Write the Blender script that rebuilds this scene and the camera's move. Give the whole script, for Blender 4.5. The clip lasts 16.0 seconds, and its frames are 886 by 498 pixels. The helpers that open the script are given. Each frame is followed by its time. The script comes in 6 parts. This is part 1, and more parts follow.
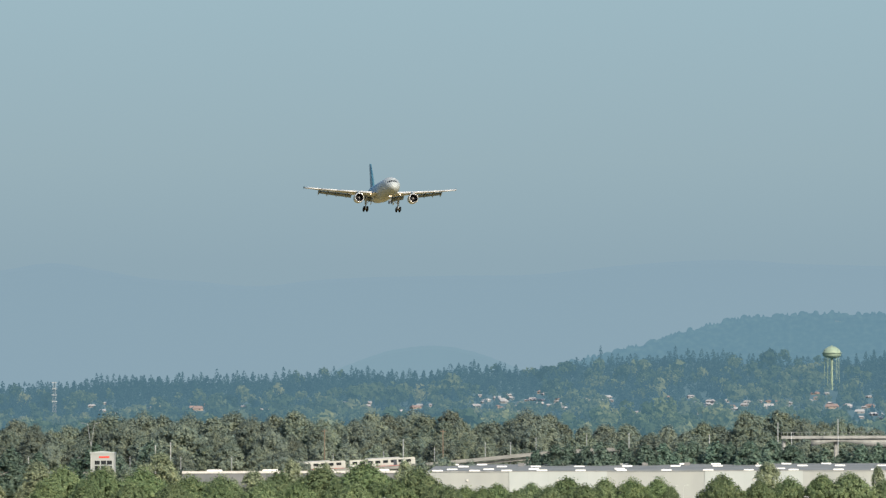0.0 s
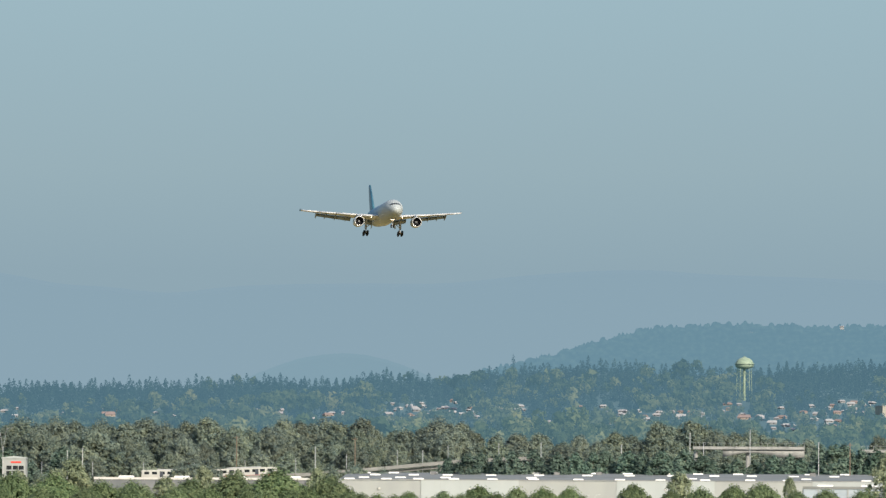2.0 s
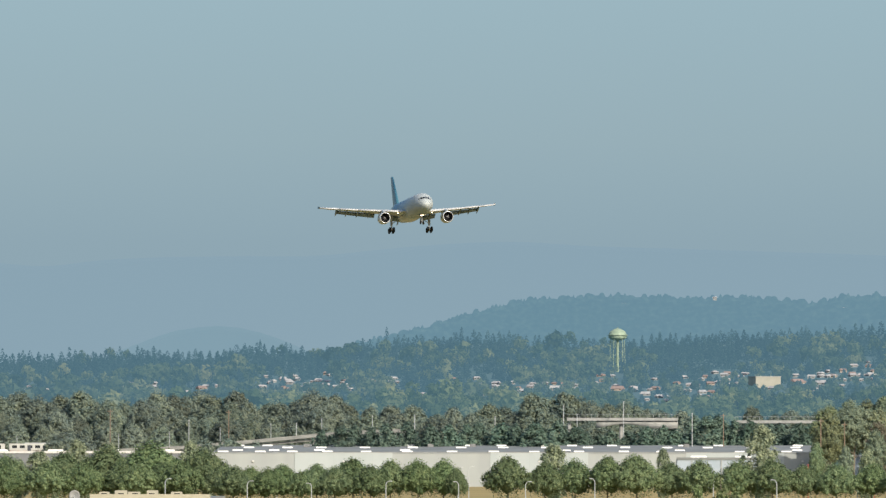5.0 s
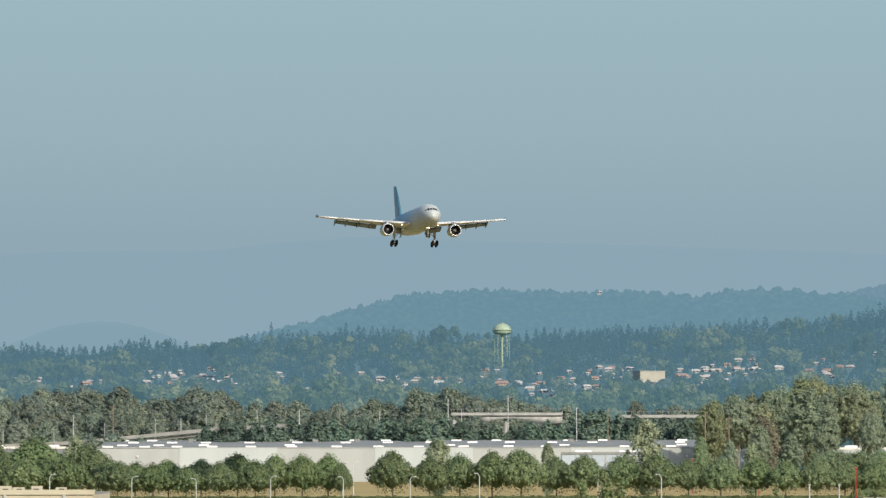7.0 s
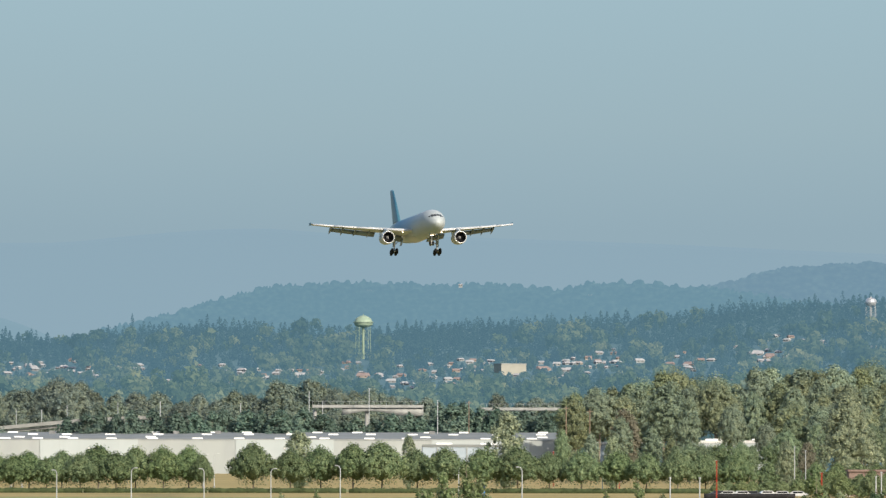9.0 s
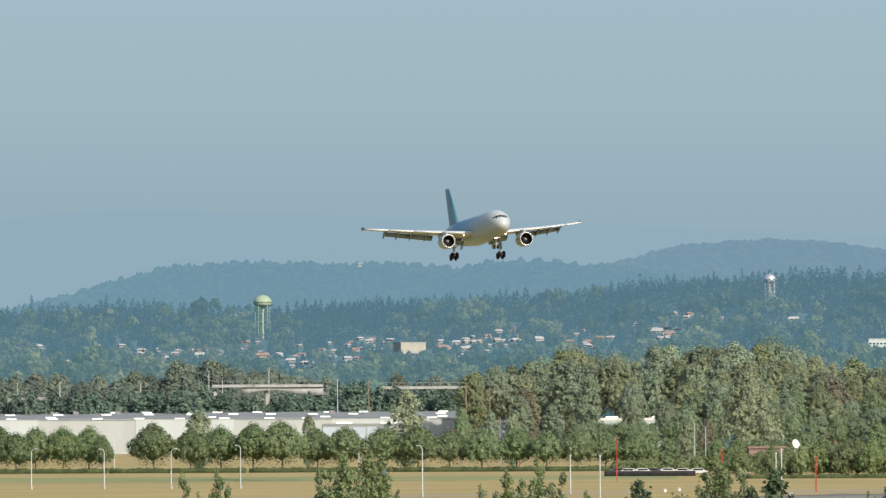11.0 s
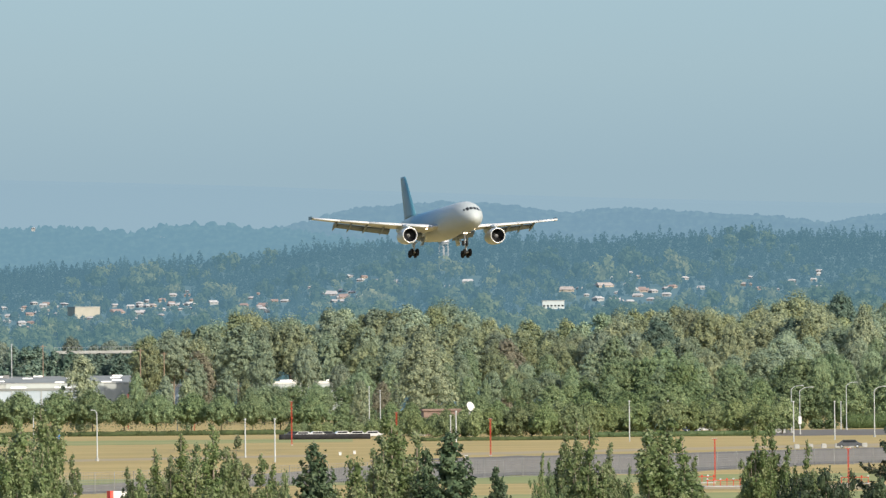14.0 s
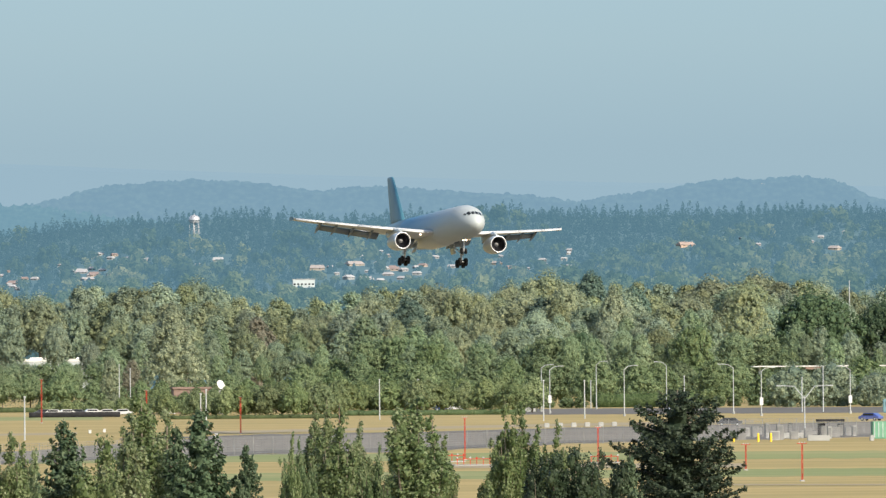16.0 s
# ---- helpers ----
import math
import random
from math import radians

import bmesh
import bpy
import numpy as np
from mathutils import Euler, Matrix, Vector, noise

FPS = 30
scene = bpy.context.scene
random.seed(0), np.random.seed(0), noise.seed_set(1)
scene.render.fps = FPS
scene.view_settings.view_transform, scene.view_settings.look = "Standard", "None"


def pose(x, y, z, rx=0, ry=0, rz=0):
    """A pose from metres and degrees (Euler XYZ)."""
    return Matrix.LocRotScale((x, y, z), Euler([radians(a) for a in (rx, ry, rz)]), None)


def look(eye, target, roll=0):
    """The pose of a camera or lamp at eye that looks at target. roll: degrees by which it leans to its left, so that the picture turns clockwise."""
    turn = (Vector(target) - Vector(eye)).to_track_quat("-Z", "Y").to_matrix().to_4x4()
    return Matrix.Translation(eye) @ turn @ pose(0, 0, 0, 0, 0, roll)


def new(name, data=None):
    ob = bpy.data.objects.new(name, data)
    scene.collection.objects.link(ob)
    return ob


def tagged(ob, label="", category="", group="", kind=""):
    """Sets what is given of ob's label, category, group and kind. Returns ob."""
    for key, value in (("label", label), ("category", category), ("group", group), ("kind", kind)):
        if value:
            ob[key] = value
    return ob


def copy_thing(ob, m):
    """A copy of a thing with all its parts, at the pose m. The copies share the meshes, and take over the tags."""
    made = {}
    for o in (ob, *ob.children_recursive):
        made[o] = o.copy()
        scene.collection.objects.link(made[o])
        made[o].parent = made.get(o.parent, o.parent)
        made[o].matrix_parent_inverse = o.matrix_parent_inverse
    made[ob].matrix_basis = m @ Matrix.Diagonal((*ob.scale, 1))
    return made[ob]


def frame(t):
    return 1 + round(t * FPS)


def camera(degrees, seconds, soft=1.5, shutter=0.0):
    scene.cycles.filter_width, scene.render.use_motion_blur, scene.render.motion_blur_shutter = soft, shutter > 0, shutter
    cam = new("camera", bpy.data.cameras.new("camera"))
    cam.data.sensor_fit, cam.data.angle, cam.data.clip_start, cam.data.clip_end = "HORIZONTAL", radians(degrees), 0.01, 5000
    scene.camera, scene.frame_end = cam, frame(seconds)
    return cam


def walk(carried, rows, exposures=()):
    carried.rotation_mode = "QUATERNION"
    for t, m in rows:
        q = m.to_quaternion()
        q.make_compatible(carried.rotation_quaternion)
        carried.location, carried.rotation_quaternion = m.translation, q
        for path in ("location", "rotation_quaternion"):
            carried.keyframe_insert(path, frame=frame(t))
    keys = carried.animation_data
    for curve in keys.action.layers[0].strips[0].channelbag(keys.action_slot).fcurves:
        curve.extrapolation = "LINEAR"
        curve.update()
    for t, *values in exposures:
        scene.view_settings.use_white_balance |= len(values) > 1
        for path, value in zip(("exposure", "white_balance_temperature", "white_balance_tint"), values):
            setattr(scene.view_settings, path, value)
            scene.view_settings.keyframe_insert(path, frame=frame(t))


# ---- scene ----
# The eye stands still, 12 m up, and pans with an airliner on its approach. Seconds, turn to the right, tilt up, lean to the left (degrees).
EYE = 12.0
cam = camera(6.0, 16.0, soft=1.35)
PAN = [
    (0.0, -2.6933, 1.5331, -0.185),
    (0.5, -2.6272, 1.6416, 0.389),
    (1.0, -2.4262, 1.6467, 0.249),
    (1.5, -2.2321, 1.6117, 0.358),
    (2.0, -2.0958, 1.5883, 0.270),
    (2.5, -1.9702, 1.5424, 0.446),
    (3.0, -1.8382, 1.4846, 0.457),
    (5.5, -1.0581, 1.3986, -0.016),
    (6.0, -0.8443, 1.3894, 0.018),
    (6.5, -0.6448, 1.3724, -0.017),
    (7.0, -0.4588, 1.3677, -0.078),
    (7.5, -0.2581, 1.3404, 0.013),
    (8.0, 0.0000, 1.3349, 0.020),
    (8.5, 0.2612, 1.3387, -0.015),
    (9.0, 0.4837, 1.3156, 0.074),
    (11.5, 1.4406, 1.1110, -0.297),
    (12.0, 1.8157, 1.0596, -0.252),
    (12.5, 2.1821, 1.0586, -0.343),
    (13.0, 2.5699, 0.9979, -0.367),
    (13.5, 2.9539, 0.9602, -0.349),
    (14.0, 3.3663, 0.9071, -0.576),
    (14.5, 3.7349, 0.8414, -0.564),
    (15.0, 4.1811, 0.7870, -0.417),
    (15.5, 4.6115, 0.7729, -0.560),
    (16.0, 5.0591, 0.7461, -0.450),
]
walk(cam, [(t, pose(0, 0, EYE, 90 + tilt, -lean, -turn)) for t, turn, tilt, lean in PAN],
     exposures=[(0.0, 0.35), (5.5, 0.33), (9.0, 0.43), (12.5, 0.53), (16.0, 0.69)])

# ---- light ----
SUN_TURN, SUN_HIGH = 147.0, 29.0  # degrees clockwise from +y, degrees above the horizon
world = bpy.data.worlds.new("sky")
scene.world = world
world.use_nodes = True
wn, wl = world.node_tree.nodes, world.node_tree.links
wn.clear()
sky = wn.new("ShaderNodeTexSky")
sky.sky_type, sky.sun_disc = "NISHITA", False
sky.sun_elevation, sky.sun_rotation, sky.dust_density, sky.altitude = radians(SUN_HIGH), radians(SUN_TURN), 2.0, 30
coord = wn.new("ShaderNodeTexCoord")
split = wn.new("ShaderNodeSeparateXYZ")
wl.new(coord.outputs["Generated"], split.inputs[0])
# the haze that lies all round the horizon, thick below and clearing upwards
haze = wn.new("ShaderNodeValToRGB")
haze.color_ramp.elements[0].position, haze.color_ramp.elements[0].color = 0.0, (0.201, 0.290, 0.345, 1)
haze.color_ramp.elements[1].position, haze.color_ramp.elements[1].color = 1.0, (0.268, 0.382, 0.433, 1)
for place, tone in ((0.42, (0.218, 0.306, 0.357, 1)), (0.62, (0.247, 0.340, 0.382, 1))):
    stop = haze.color_ramp.elements.new(place)
    stop.color = tone
span = wn.new("ShaderNodeMapRange")
span.inputs["From Min"].default_value, span.inputs["From Max"].default_value = 0.0, 0.06
wl.new(split.outputs[2], span.inputs["Value"])
wl.new(span.outputs[0], haze.inputs[0])
dim = wn.new("ShaderNodeVectorMath")
dim.operation = "SCALE"
dim.inputs["Scale"].default_value = 0.15
wl.new(sky.outputs[0], dim.inputs[0])
clear = wn.new("ShaderNodeMapRange")
clear.inputs["From Min"].default_value, clear.inputs["From Max"].default_value = 0.06, 0.35
wl.new(split.outputs[2], clear.inputs["Value"])
blend = wn.new("ShaderNodeMix")
blend.data_type = "RGBA"
wl.new(clear.outputs[0], blend.inputs["Factor"])
wl.new(haze.outputs[0], blend.inputs["A"])
wl.new(dim.outputs[0], blend.inputs["B"])
back = wn.new("ShaderNodeBackground")
wl.new(blend.outputs["Result"], back.inputs["Color"])
wout = wn.new("ShaderNodeOutputWorld")
wl.new(back.outputs[0], wout.inputs["Surface"])

sun = new("sun", bpy.data.lights.new("sun", "SUN"))
sun.data.energy, sun.data.angle, sun.data.color = 4.0, radians(0.6), (1.0, 0.90, 0.75)
sun.matrix_world = look((0, 0, 0), (-math.sin(radians(SUN_TURN)) * math.cos(radians(SUN_HIGH)), -math.cos(radians(SUN_TURN)) * math.cos(radians(SUN_HIGH)), -math.sin(radians(SUN_HIGH))))

# ---- materials ----
def material(name, colours, rough=0.6, metal=0.0, scale=1.0, detail=6.0, stretch=(1, 1, 1), bump=0.0, coat=0.0, glow=None, glow_strength=0.0, source="noise", through_light=0.0, sheen=0.0, vary=0.0, grain=0.7):
    """A procedural surface: its colours run along a noise, a random value per piece or a tint of each tree."""
    mat = bpy.data.materials.new(name)
    mat.use_nodes = True
    nt = mat.node_tree
    ns, ln = nt.nodes, nt.links
    shade = ns["Principled BSDF"]
    shade.inputs["Roughness"].default_value, shade.inputs["Metallic"].default_value = rough, metal
    shade.inputs["Coat Weight"].default_value = coat
    shade.inputs["Specular IOR Level"].default_value = 0.5 if coat or metal else 0.2 if source == "island" else 0.25
    shade.inputs["Sheen Weight"].default_value = sheen
    ramp = ns.new("ShaderNodeValToRGB")
    els = ramp.color_ramp.elements
    els[0].color, els[1].color = (*colours[0], 1), (*colours[-1], 1)
    els[0].position, els[1].position = (0.3, 0.7) if source == "noise" else (0.0, 1.0)
    for i, c in enumerate(colours[1:-1], 1):
        e = els.new(els[0].position + (els[-1].position - els[0].position) * i / (len(colours) - 1))
        e.color = (*c, 1)
    tex, place, noisy = ns.new("ShaderNodeTexCoord"), ns.new("ShaderNodeMapping"), ns.new("ShaderNodeTexNoise")
    place.inputs["Scale"].default_value = stretch
    noisy.inputs["Scale"].default_value, noisy.inputs["Detail"].default_value = scale, detail
    ln.new(tex.outputs["Object"], place.inputs[0])
    ln.new(place.outputs[0], noisy.inputs["Vector"])
    if source == "noise":
        ln.new(noisy.outputs["Fac"], ramp.inputs[0])
    else:
        pick = ns.new("ShaderNodeNewGeometry") if source == "island" else ns.new("ShaderNodeObjectInfo") if source == "object" else ns.new("ShaderNodeAttribute")
        if source == "tint":
            pick.attribute_name = "tint"
        value = pick.outputs["Random Per Island"] if source == "island" else pick.outputs["Random"] if source == "object" else pick.outputs["Fac"]
        mixer = ns.new("ShaderNodeMath")
        mixer.operation = "MULTIPLY_ADD"
        mixer.inputs[1].default_value = grain
        small = ns.new("ShaderNodeMath")
        small.operation = "MULTIPLY_ADD"
        small.inputs[1].default_value, small.inputs[2].default_value = 1.0, -grain / 2
        ln.new(noisy.outputs["Fac"], small.inputs[0])
        ln.new(value, mixer.inputs[0])
        ln.new(small.outputs[0], mixer.inputs[2])
        ln.new(mixer.outputs[0], ramp.inputs[0])
    paint = ramp.outputs[0]
    if vary:
        # each tree has its own green
        who, shift = ns.new("ShaderNodeObjectInfo"), ns.new("ShaderNodeHueSaturation")
        for slot, turns, low, high in (("Value", 1.0, 1 - vary, 1 + vary), ("Hue", 7.31, 0.5 - 0.06 * vary, 0.5 + 0.02 * vary), ("Saturation", 13.7, 1 - 0.45 * vary, 1 + 0.4 * vary)):
            wrap, span = ns.new("ShaderNodeMath"), ns.new("ShaderNodeMath")
            many = ns.new("ShaderNodeMath")
            many.operation, wrap.operation, span.operation = "MULTIPLY", "FRACT", "MULTIPLY_ADD"
            many.inputs[1].default_value = turns
            span.inputs[1].default_value, span.inputs[2].default_value = high - low, low
            ln.new(who.outputs["Random"], many.inputs[0])
            ln.new(many.outputs[0], wrap.inputs[0])
            ln.new(wrap.outputs[0], span.inputs[0])
            ln.new(span.outputs[0], shift.inputs[slot])
        ln.new(paint, shift.inputs["Color"])
        paint = shift.outputs[0]
    ln.new(paint, shade.inputs["Base Color"])
    if bump:
        rel = ns.new("ShaderNodeBump")
        rel.inputs["Strength"].default_value, rel.inputs["Distance"].default_value = bump, 0.1
        ln.new(noisy.outputs["Fac"], rel.inputs["Height"])
        ln.new(rel.outputs[0], shade.inputs["Normal"])
    if glow:
        shade.inputs["Emission Color"].default_value = (*glow, 1)
        shade.inputs["Emission Strength"].default_value = glow_strength
    if through_light:
        leaf, mix = ns.new("ShaderNodeBsdfTranslucent"), ns.new("ShaderNodeMixShader")
        mix.inputs[0].default_value = through_light
        ln.new(paint, leaf.inputs["Color"])
        ln.new(shade.outputs[0], mix.inputs[1])
        ln.new(leaf.outputs[0], mix.inputs[2])
        ln.new(mix.outputs[0], ns["Material Output"].inputs["Surface"])
    return mat


GRASS = material("dry_grass", [(0.20, 0.175, 0.066), (0.33, 0.25, 0.098), (0.26, 0.212, 0.082), (0.365, 0.275, 0.112), (0.295, 0.232, 0.092), (0.22, 0.195, 0.074)], 0.9, scale=1.1, stretch=(0.007, 0.035, 0.05), detail=10)
VERGE = material("green_verge", [(0.150, 0.185, 0.068), (0.20, 0.22, 0.085), (0.28, 0.25, 0.11)], 0.9, scale=1.0, stretch=(0.01, 0.06, 0.1), detail=8)
DIRT = material("pale_dirt", [(0.25, 0.21, 0.135), (0.32, 0.265, 0.17)], 0.9, scale=1.0, stretch=(0.03, 0.2, 0.1))
ASPHALT = material("asphalt", [(0.095, 0.088, 0.076), (0.14, 0.130, 0.113)], 0.85, scale=0.6, stretch=(0.05, 0.2, 0.1), detail=8)
# asphalt lightened to imitate the hazy veil of the fence mesh before it
ROAD_GREY = material("pale_asphalt", [(0.155, 0.140, 0.115), (0.205, 0.185, 0.152)], 0.85, scale=0.6, stretch=(0.03, 0.15, 0.1), detail=8)
CONCRETE = material("concrete", [(0.24, 0.245, 0.235), (0.34, 0.345, 0.33)], 0.85, scale=0.4, detail=8, bump=0.1)
RAIL_DECK = material("stained_concrete", [(0.17, 0.175, 0.165), (0.27, 0.27, 0.25)], 0.85, scale=0.15, stretch=(1, 1, 3), detail=8)
MAPLE = material("maple_leaves", [(0.066, 0.112, 0.06), (0.136, 0.195, 0.094), (0.247, 0.3, 0.152)], 0.6, source="island", scale=0.3, through_light=0.3, vary=0.16, grain=0.55)
DARK_LEAF = material("deep_green_leaves", [(0.040, 0.078, 0.040), (0.060, 0.105, 0.052), (0.092, 0.140, 0.068)], 0.6, source="island", scale=0.3, through_light=0.3, vary=0.2)
ASH_LEAF = material("yellow_green_ash_leaves", [(0.074, 0.12, 0.058), (0.168, 0.22, 0.102), (0.275, 0.318, 0.156)], 0.6, source="island", scale=0.3, through_light=0.3, vary=0.2, grain=0.55)
# grove ramps: shade and haze put into bluish dark ends, sun into yellow ends
COTTON = material("cottonwood_leaves", [(0.097, 0.161, 0.152), (0.219, 0.283, 0.194), (0.342, 0.393, 0.25)], 0.6, source="island", scale=0.3, through_light=0.3, vary=0.22, grain=0.45)
COTTON_GREEN = material("poplar_grove_leaves", [(0.083, 0.147, 0.111), (0.185, 0.255, 0.148), (0.3, 0.362, 0.203)], 0.6, source="island", scale=0.3, through_light=0.3, vary=0.22, grain=0.45)
# bluer still, for the haze over the far grove
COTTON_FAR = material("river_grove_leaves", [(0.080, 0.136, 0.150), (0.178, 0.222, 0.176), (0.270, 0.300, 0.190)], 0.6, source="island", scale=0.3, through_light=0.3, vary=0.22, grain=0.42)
RUST_LEAF = material("rusty_leaves", [(0.136, 0.14, 0.1), (0.196, 0.191, 0.138), (0.264, 0.246, 0.18)], 0.6, source="island", scale=0.25, through_light=0.4, vary=0.15, grain=0.6)
COTTON_PALE = material("pale_cottonwood_leaves", [(0.092, 0.139, 0.11), (0.243, 0.291, 0.184), (0.4, 0.433, 0.268)], 0.6, source="island", scale=0.3, through_light=0.3, vary=0.12, grain=0.55)
COTTON_OLIVE = material("olive_grove_leaves", [(0.095, 0.147, 0.128), (0.22, 0.26, 0.151), (0.342, 0.359, 0.197)], 0.6, source="island", scale=0.3, through_light=0.3, vary=0.22, grain=0.45)
# one dark blue-green leaf colour that carries painted shade and haze
DEEP_FAR = material("slough_leaves_shade_and_haze", [(0.066, 0.120, 0.098), (0.110, 0.168, 0.130), (0.170, 0.226, 0.170)], 0.6, source="island", scale=0.3, through_light=0.3, vary=0.2, grain=0.6)
LEAFY = material("plain_green_leaves", [(0.038, 0.067, 0.028), (0.085, 0.128, 0.054), (0.171, 0.204, 0.1)], 0.5, source="island", scale=0.5, through_light=0.3, vary=0.15)
POPLAR = material("poplar_leaves", [(0.061, 0.097, 0.037), (0.133, 0.182, 0.078), (0.248, 0.276, 0.153)], 0.45, source="island", scale=0.6, through_light=0.35, vary=0.22)
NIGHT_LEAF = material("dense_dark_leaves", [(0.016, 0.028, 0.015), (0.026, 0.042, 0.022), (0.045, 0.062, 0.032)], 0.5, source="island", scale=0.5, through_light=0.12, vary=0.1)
YOUNG_FIR = material("young_fir_needles", [(0.041, 0.074, 0.041), (0.071, 0.109, 0.059), (0.127, 0.168, 0.097)], 0.6, source="island", scale=0.8, through_light=0.25, vary=0.1)
FIR = material("fir_needles", [(0.018, 0.030, 0.018), (0.032, 0.048, 0.028), (0.075, 0.098, 0.060)], 0.6, source="island", scale=0.8, through_light=0.15, vary=0.1)
BARK = material("bark", [(0.12, 0.10, 0.075), (0.24, 0.21, 0.17)], 0.9, scale=1.5, stretch=(4, 4, 0.6), bump=0.3)
HEDGE = material("clipped_hedge", [(0.030, 0.045, 0.018), (0.06, 0.08, 0.03)], 0.8, scale=1.2, bump=0.5)
WALL_WHITE = material("white_panel_paint", [(0.352, 0.392, 0.396), (0.392, 0.431, 0.435)], 0.6, scale=0.15, stretch=(1, 1, 0.2), detail=8)
WALL_GREY = material("pale_grey_panel_paint", [(0.299, 0.322, 0.32), (0.34, 0.363, 0.356)], 0.6, scale=0.15, stretch=(1, 1, 0.2), detail=8)
WALL_DARK = material("dark_grey_panel_paint", [(0.13, 0.145, 0.155), (0.18, 0.19, 0.20)], 0.6, scale=0.15, detail=8)
WALL_BLUE = material("blue_grey_panel_paint", [(0.30, 0.36, 0.41), (0.36, 0.41, 0.46)], 0.6, scale=0.2, detail=8)
ROOF_GREY = material("roof_membrane", [(0.165, 0.180, 0.178), (0.215, 0.230, 0.226)], 0.8, scale=0.06, detail=8)
SKYLIGHT = material("skylight_plastic", [(0.85, 0.85, 0.83), (0.92, 0.92, 0.90)], 0.35, scale=2.0)
POLE = material("galvanised_steel", [(0.34, 0.36, 0.37), (0.46, 0.48, 0.48)], 0.45, metal=0.3, scale=2.0)
YARD_STEEL = material("dull_grey_steel", [(0.13, 0.135, 0.135), (0.24, 0.24, 0.235)], 0.6, scale=0.8)
WOOD_POLE = material("weathered_pole", [(0.16, 0.12, 0.085), (0.27, 0.21, 0.16)], 0.9, scale=3.0, stretch=(3, 3, 0.3))
ORANGE = material("orange_mast_paint", [(0.36, 0.045, 0.025), (0.45, 0.065, 0.035)], 0.5, scale=2.0)
WHITE = material("white_enamel", [(0.494, 0.494, 0.475), (0.589, 0.589, 0.57)], 0.4, scale=1.5)
TRAIN_PAINT = material("cream_train_paint", [(0.416, 0.419, 0.38), (0.48, 0.482, 0.441)], 0.5, scale=0.6)
BLACK = material("black_screen", [(0.012, 0.012, 0.014), (0.03, 0.03, 0.033)], 0.8, scale=1.0)
YELLOW = material("yellow_post_paint", [(0.70, 0.46, 0.03), (0.80, 0.55, 0.06)], 0.5, scale=2.0)
BRICK_ROOF = material("red_brown_roof", [(0.165, 0.120, 0.100), (0.215, 0.155, 0.130)], 0.85, scale=0.8)
GLASS_DARK = material("dark_glazing", [(0.015, 0.018, 0.02), (0.03, 0.034, 0.038)], 0.12, scale=1.0)
RED = material("red_lettering", [(0.60, 0.05, 0.04), (0.68, 0.08, 0.06)], 0.5, scale=1.0)
CREAM = material("pale_cream_render", [(0.345, 0.325, 0.25), (0.40, 0.375, 0.29)], 0.8, scale=0.3, detail=8)
BEIGE = material("cream_render", [(0.27, 0.265, 0.225), (0.32, 0.31, 0.265)], 0.8, scale=0.3, detail=8)
TANK_GREEN = material("pale_green_tank_paint", [(0.22, 0.29, 0.215), (0.27, 0.335, 0.25)], 0.5, scale=0.2)
TANK_SILVER = material("silver_tank_paint", [(0.42, 0.43, 0.44), (0.52, 0.52, 0.52)], 0.32, metal=0.5, scale=0.3)
RUBBER = material("tyre_rubber", [(0.008, 0.009, 0.010), (0.018, 0.018, 0.019)], 0.85, scale=3.0)
CAR_BLUE = material("blue_car_paint", [(0.03, 0.06, 0.28), (0.045, 0.085, 0.34)], 0.3, coat=1.0, scale=1.0)
CAR_WHITE = material("white_car_paint", [(0.45, 0.46, 0.47), (0.52, 0.52, 0.52)], 0.3, coat=1.0, scale=1.0)
CAR_DARK = material("dark_car_paint", [(0.04, 0.045, 0.055), (0.07, 0.075, 0.085)], 0.3, coat=1.0, scale=1.0)
BUS_GREEN = material("teal_bus_paint", [(0.10, 0.20, 0.24), (0.14, 0.26, 0.30)], 0.35, coat=1.0, scale=1.0)
# the distance: the hillside three to five kilometres off and the ranges behind it, aerial haze painted in as blue glow
HILL_FIR = material("firs_with_haze_glow", [(0.006, 0.014, 0.012), (0.017, 0.030, 0.022), (0.032, 0.050, 0.032)], 0.9, source="tint", scale=0.05, through_light=0.5, glow=(0.099, 0.202, 0.258), glow_strength=1.0)
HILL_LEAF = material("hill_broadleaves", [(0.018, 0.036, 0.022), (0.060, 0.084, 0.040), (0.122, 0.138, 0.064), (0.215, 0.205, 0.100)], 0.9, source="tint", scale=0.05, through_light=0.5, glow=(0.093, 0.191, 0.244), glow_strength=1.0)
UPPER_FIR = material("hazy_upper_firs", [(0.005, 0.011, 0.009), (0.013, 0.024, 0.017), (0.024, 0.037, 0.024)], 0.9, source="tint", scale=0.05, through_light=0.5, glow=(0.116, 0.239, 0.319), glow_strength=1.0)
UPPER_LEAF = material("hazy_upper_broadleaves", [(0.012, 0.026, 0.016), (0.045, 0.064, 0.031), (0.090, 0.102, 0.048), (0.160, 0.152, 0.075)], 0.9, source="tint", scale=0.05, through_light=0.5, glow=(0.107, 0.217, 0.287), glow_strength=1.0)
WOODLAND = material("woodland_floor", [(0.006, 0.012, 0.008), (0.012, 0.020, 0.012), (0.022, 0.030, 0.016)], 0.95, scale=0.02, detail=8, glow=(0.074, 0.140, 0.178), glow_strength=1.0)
# near-black ranges; their blue is haze put into the emission, paler farther off
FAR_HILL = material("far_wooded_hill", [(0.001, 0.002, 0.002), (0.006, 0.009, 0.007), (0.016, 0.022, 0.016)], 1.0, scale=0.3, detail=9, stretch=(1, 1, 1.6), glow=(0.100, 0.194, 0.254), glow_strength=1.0)
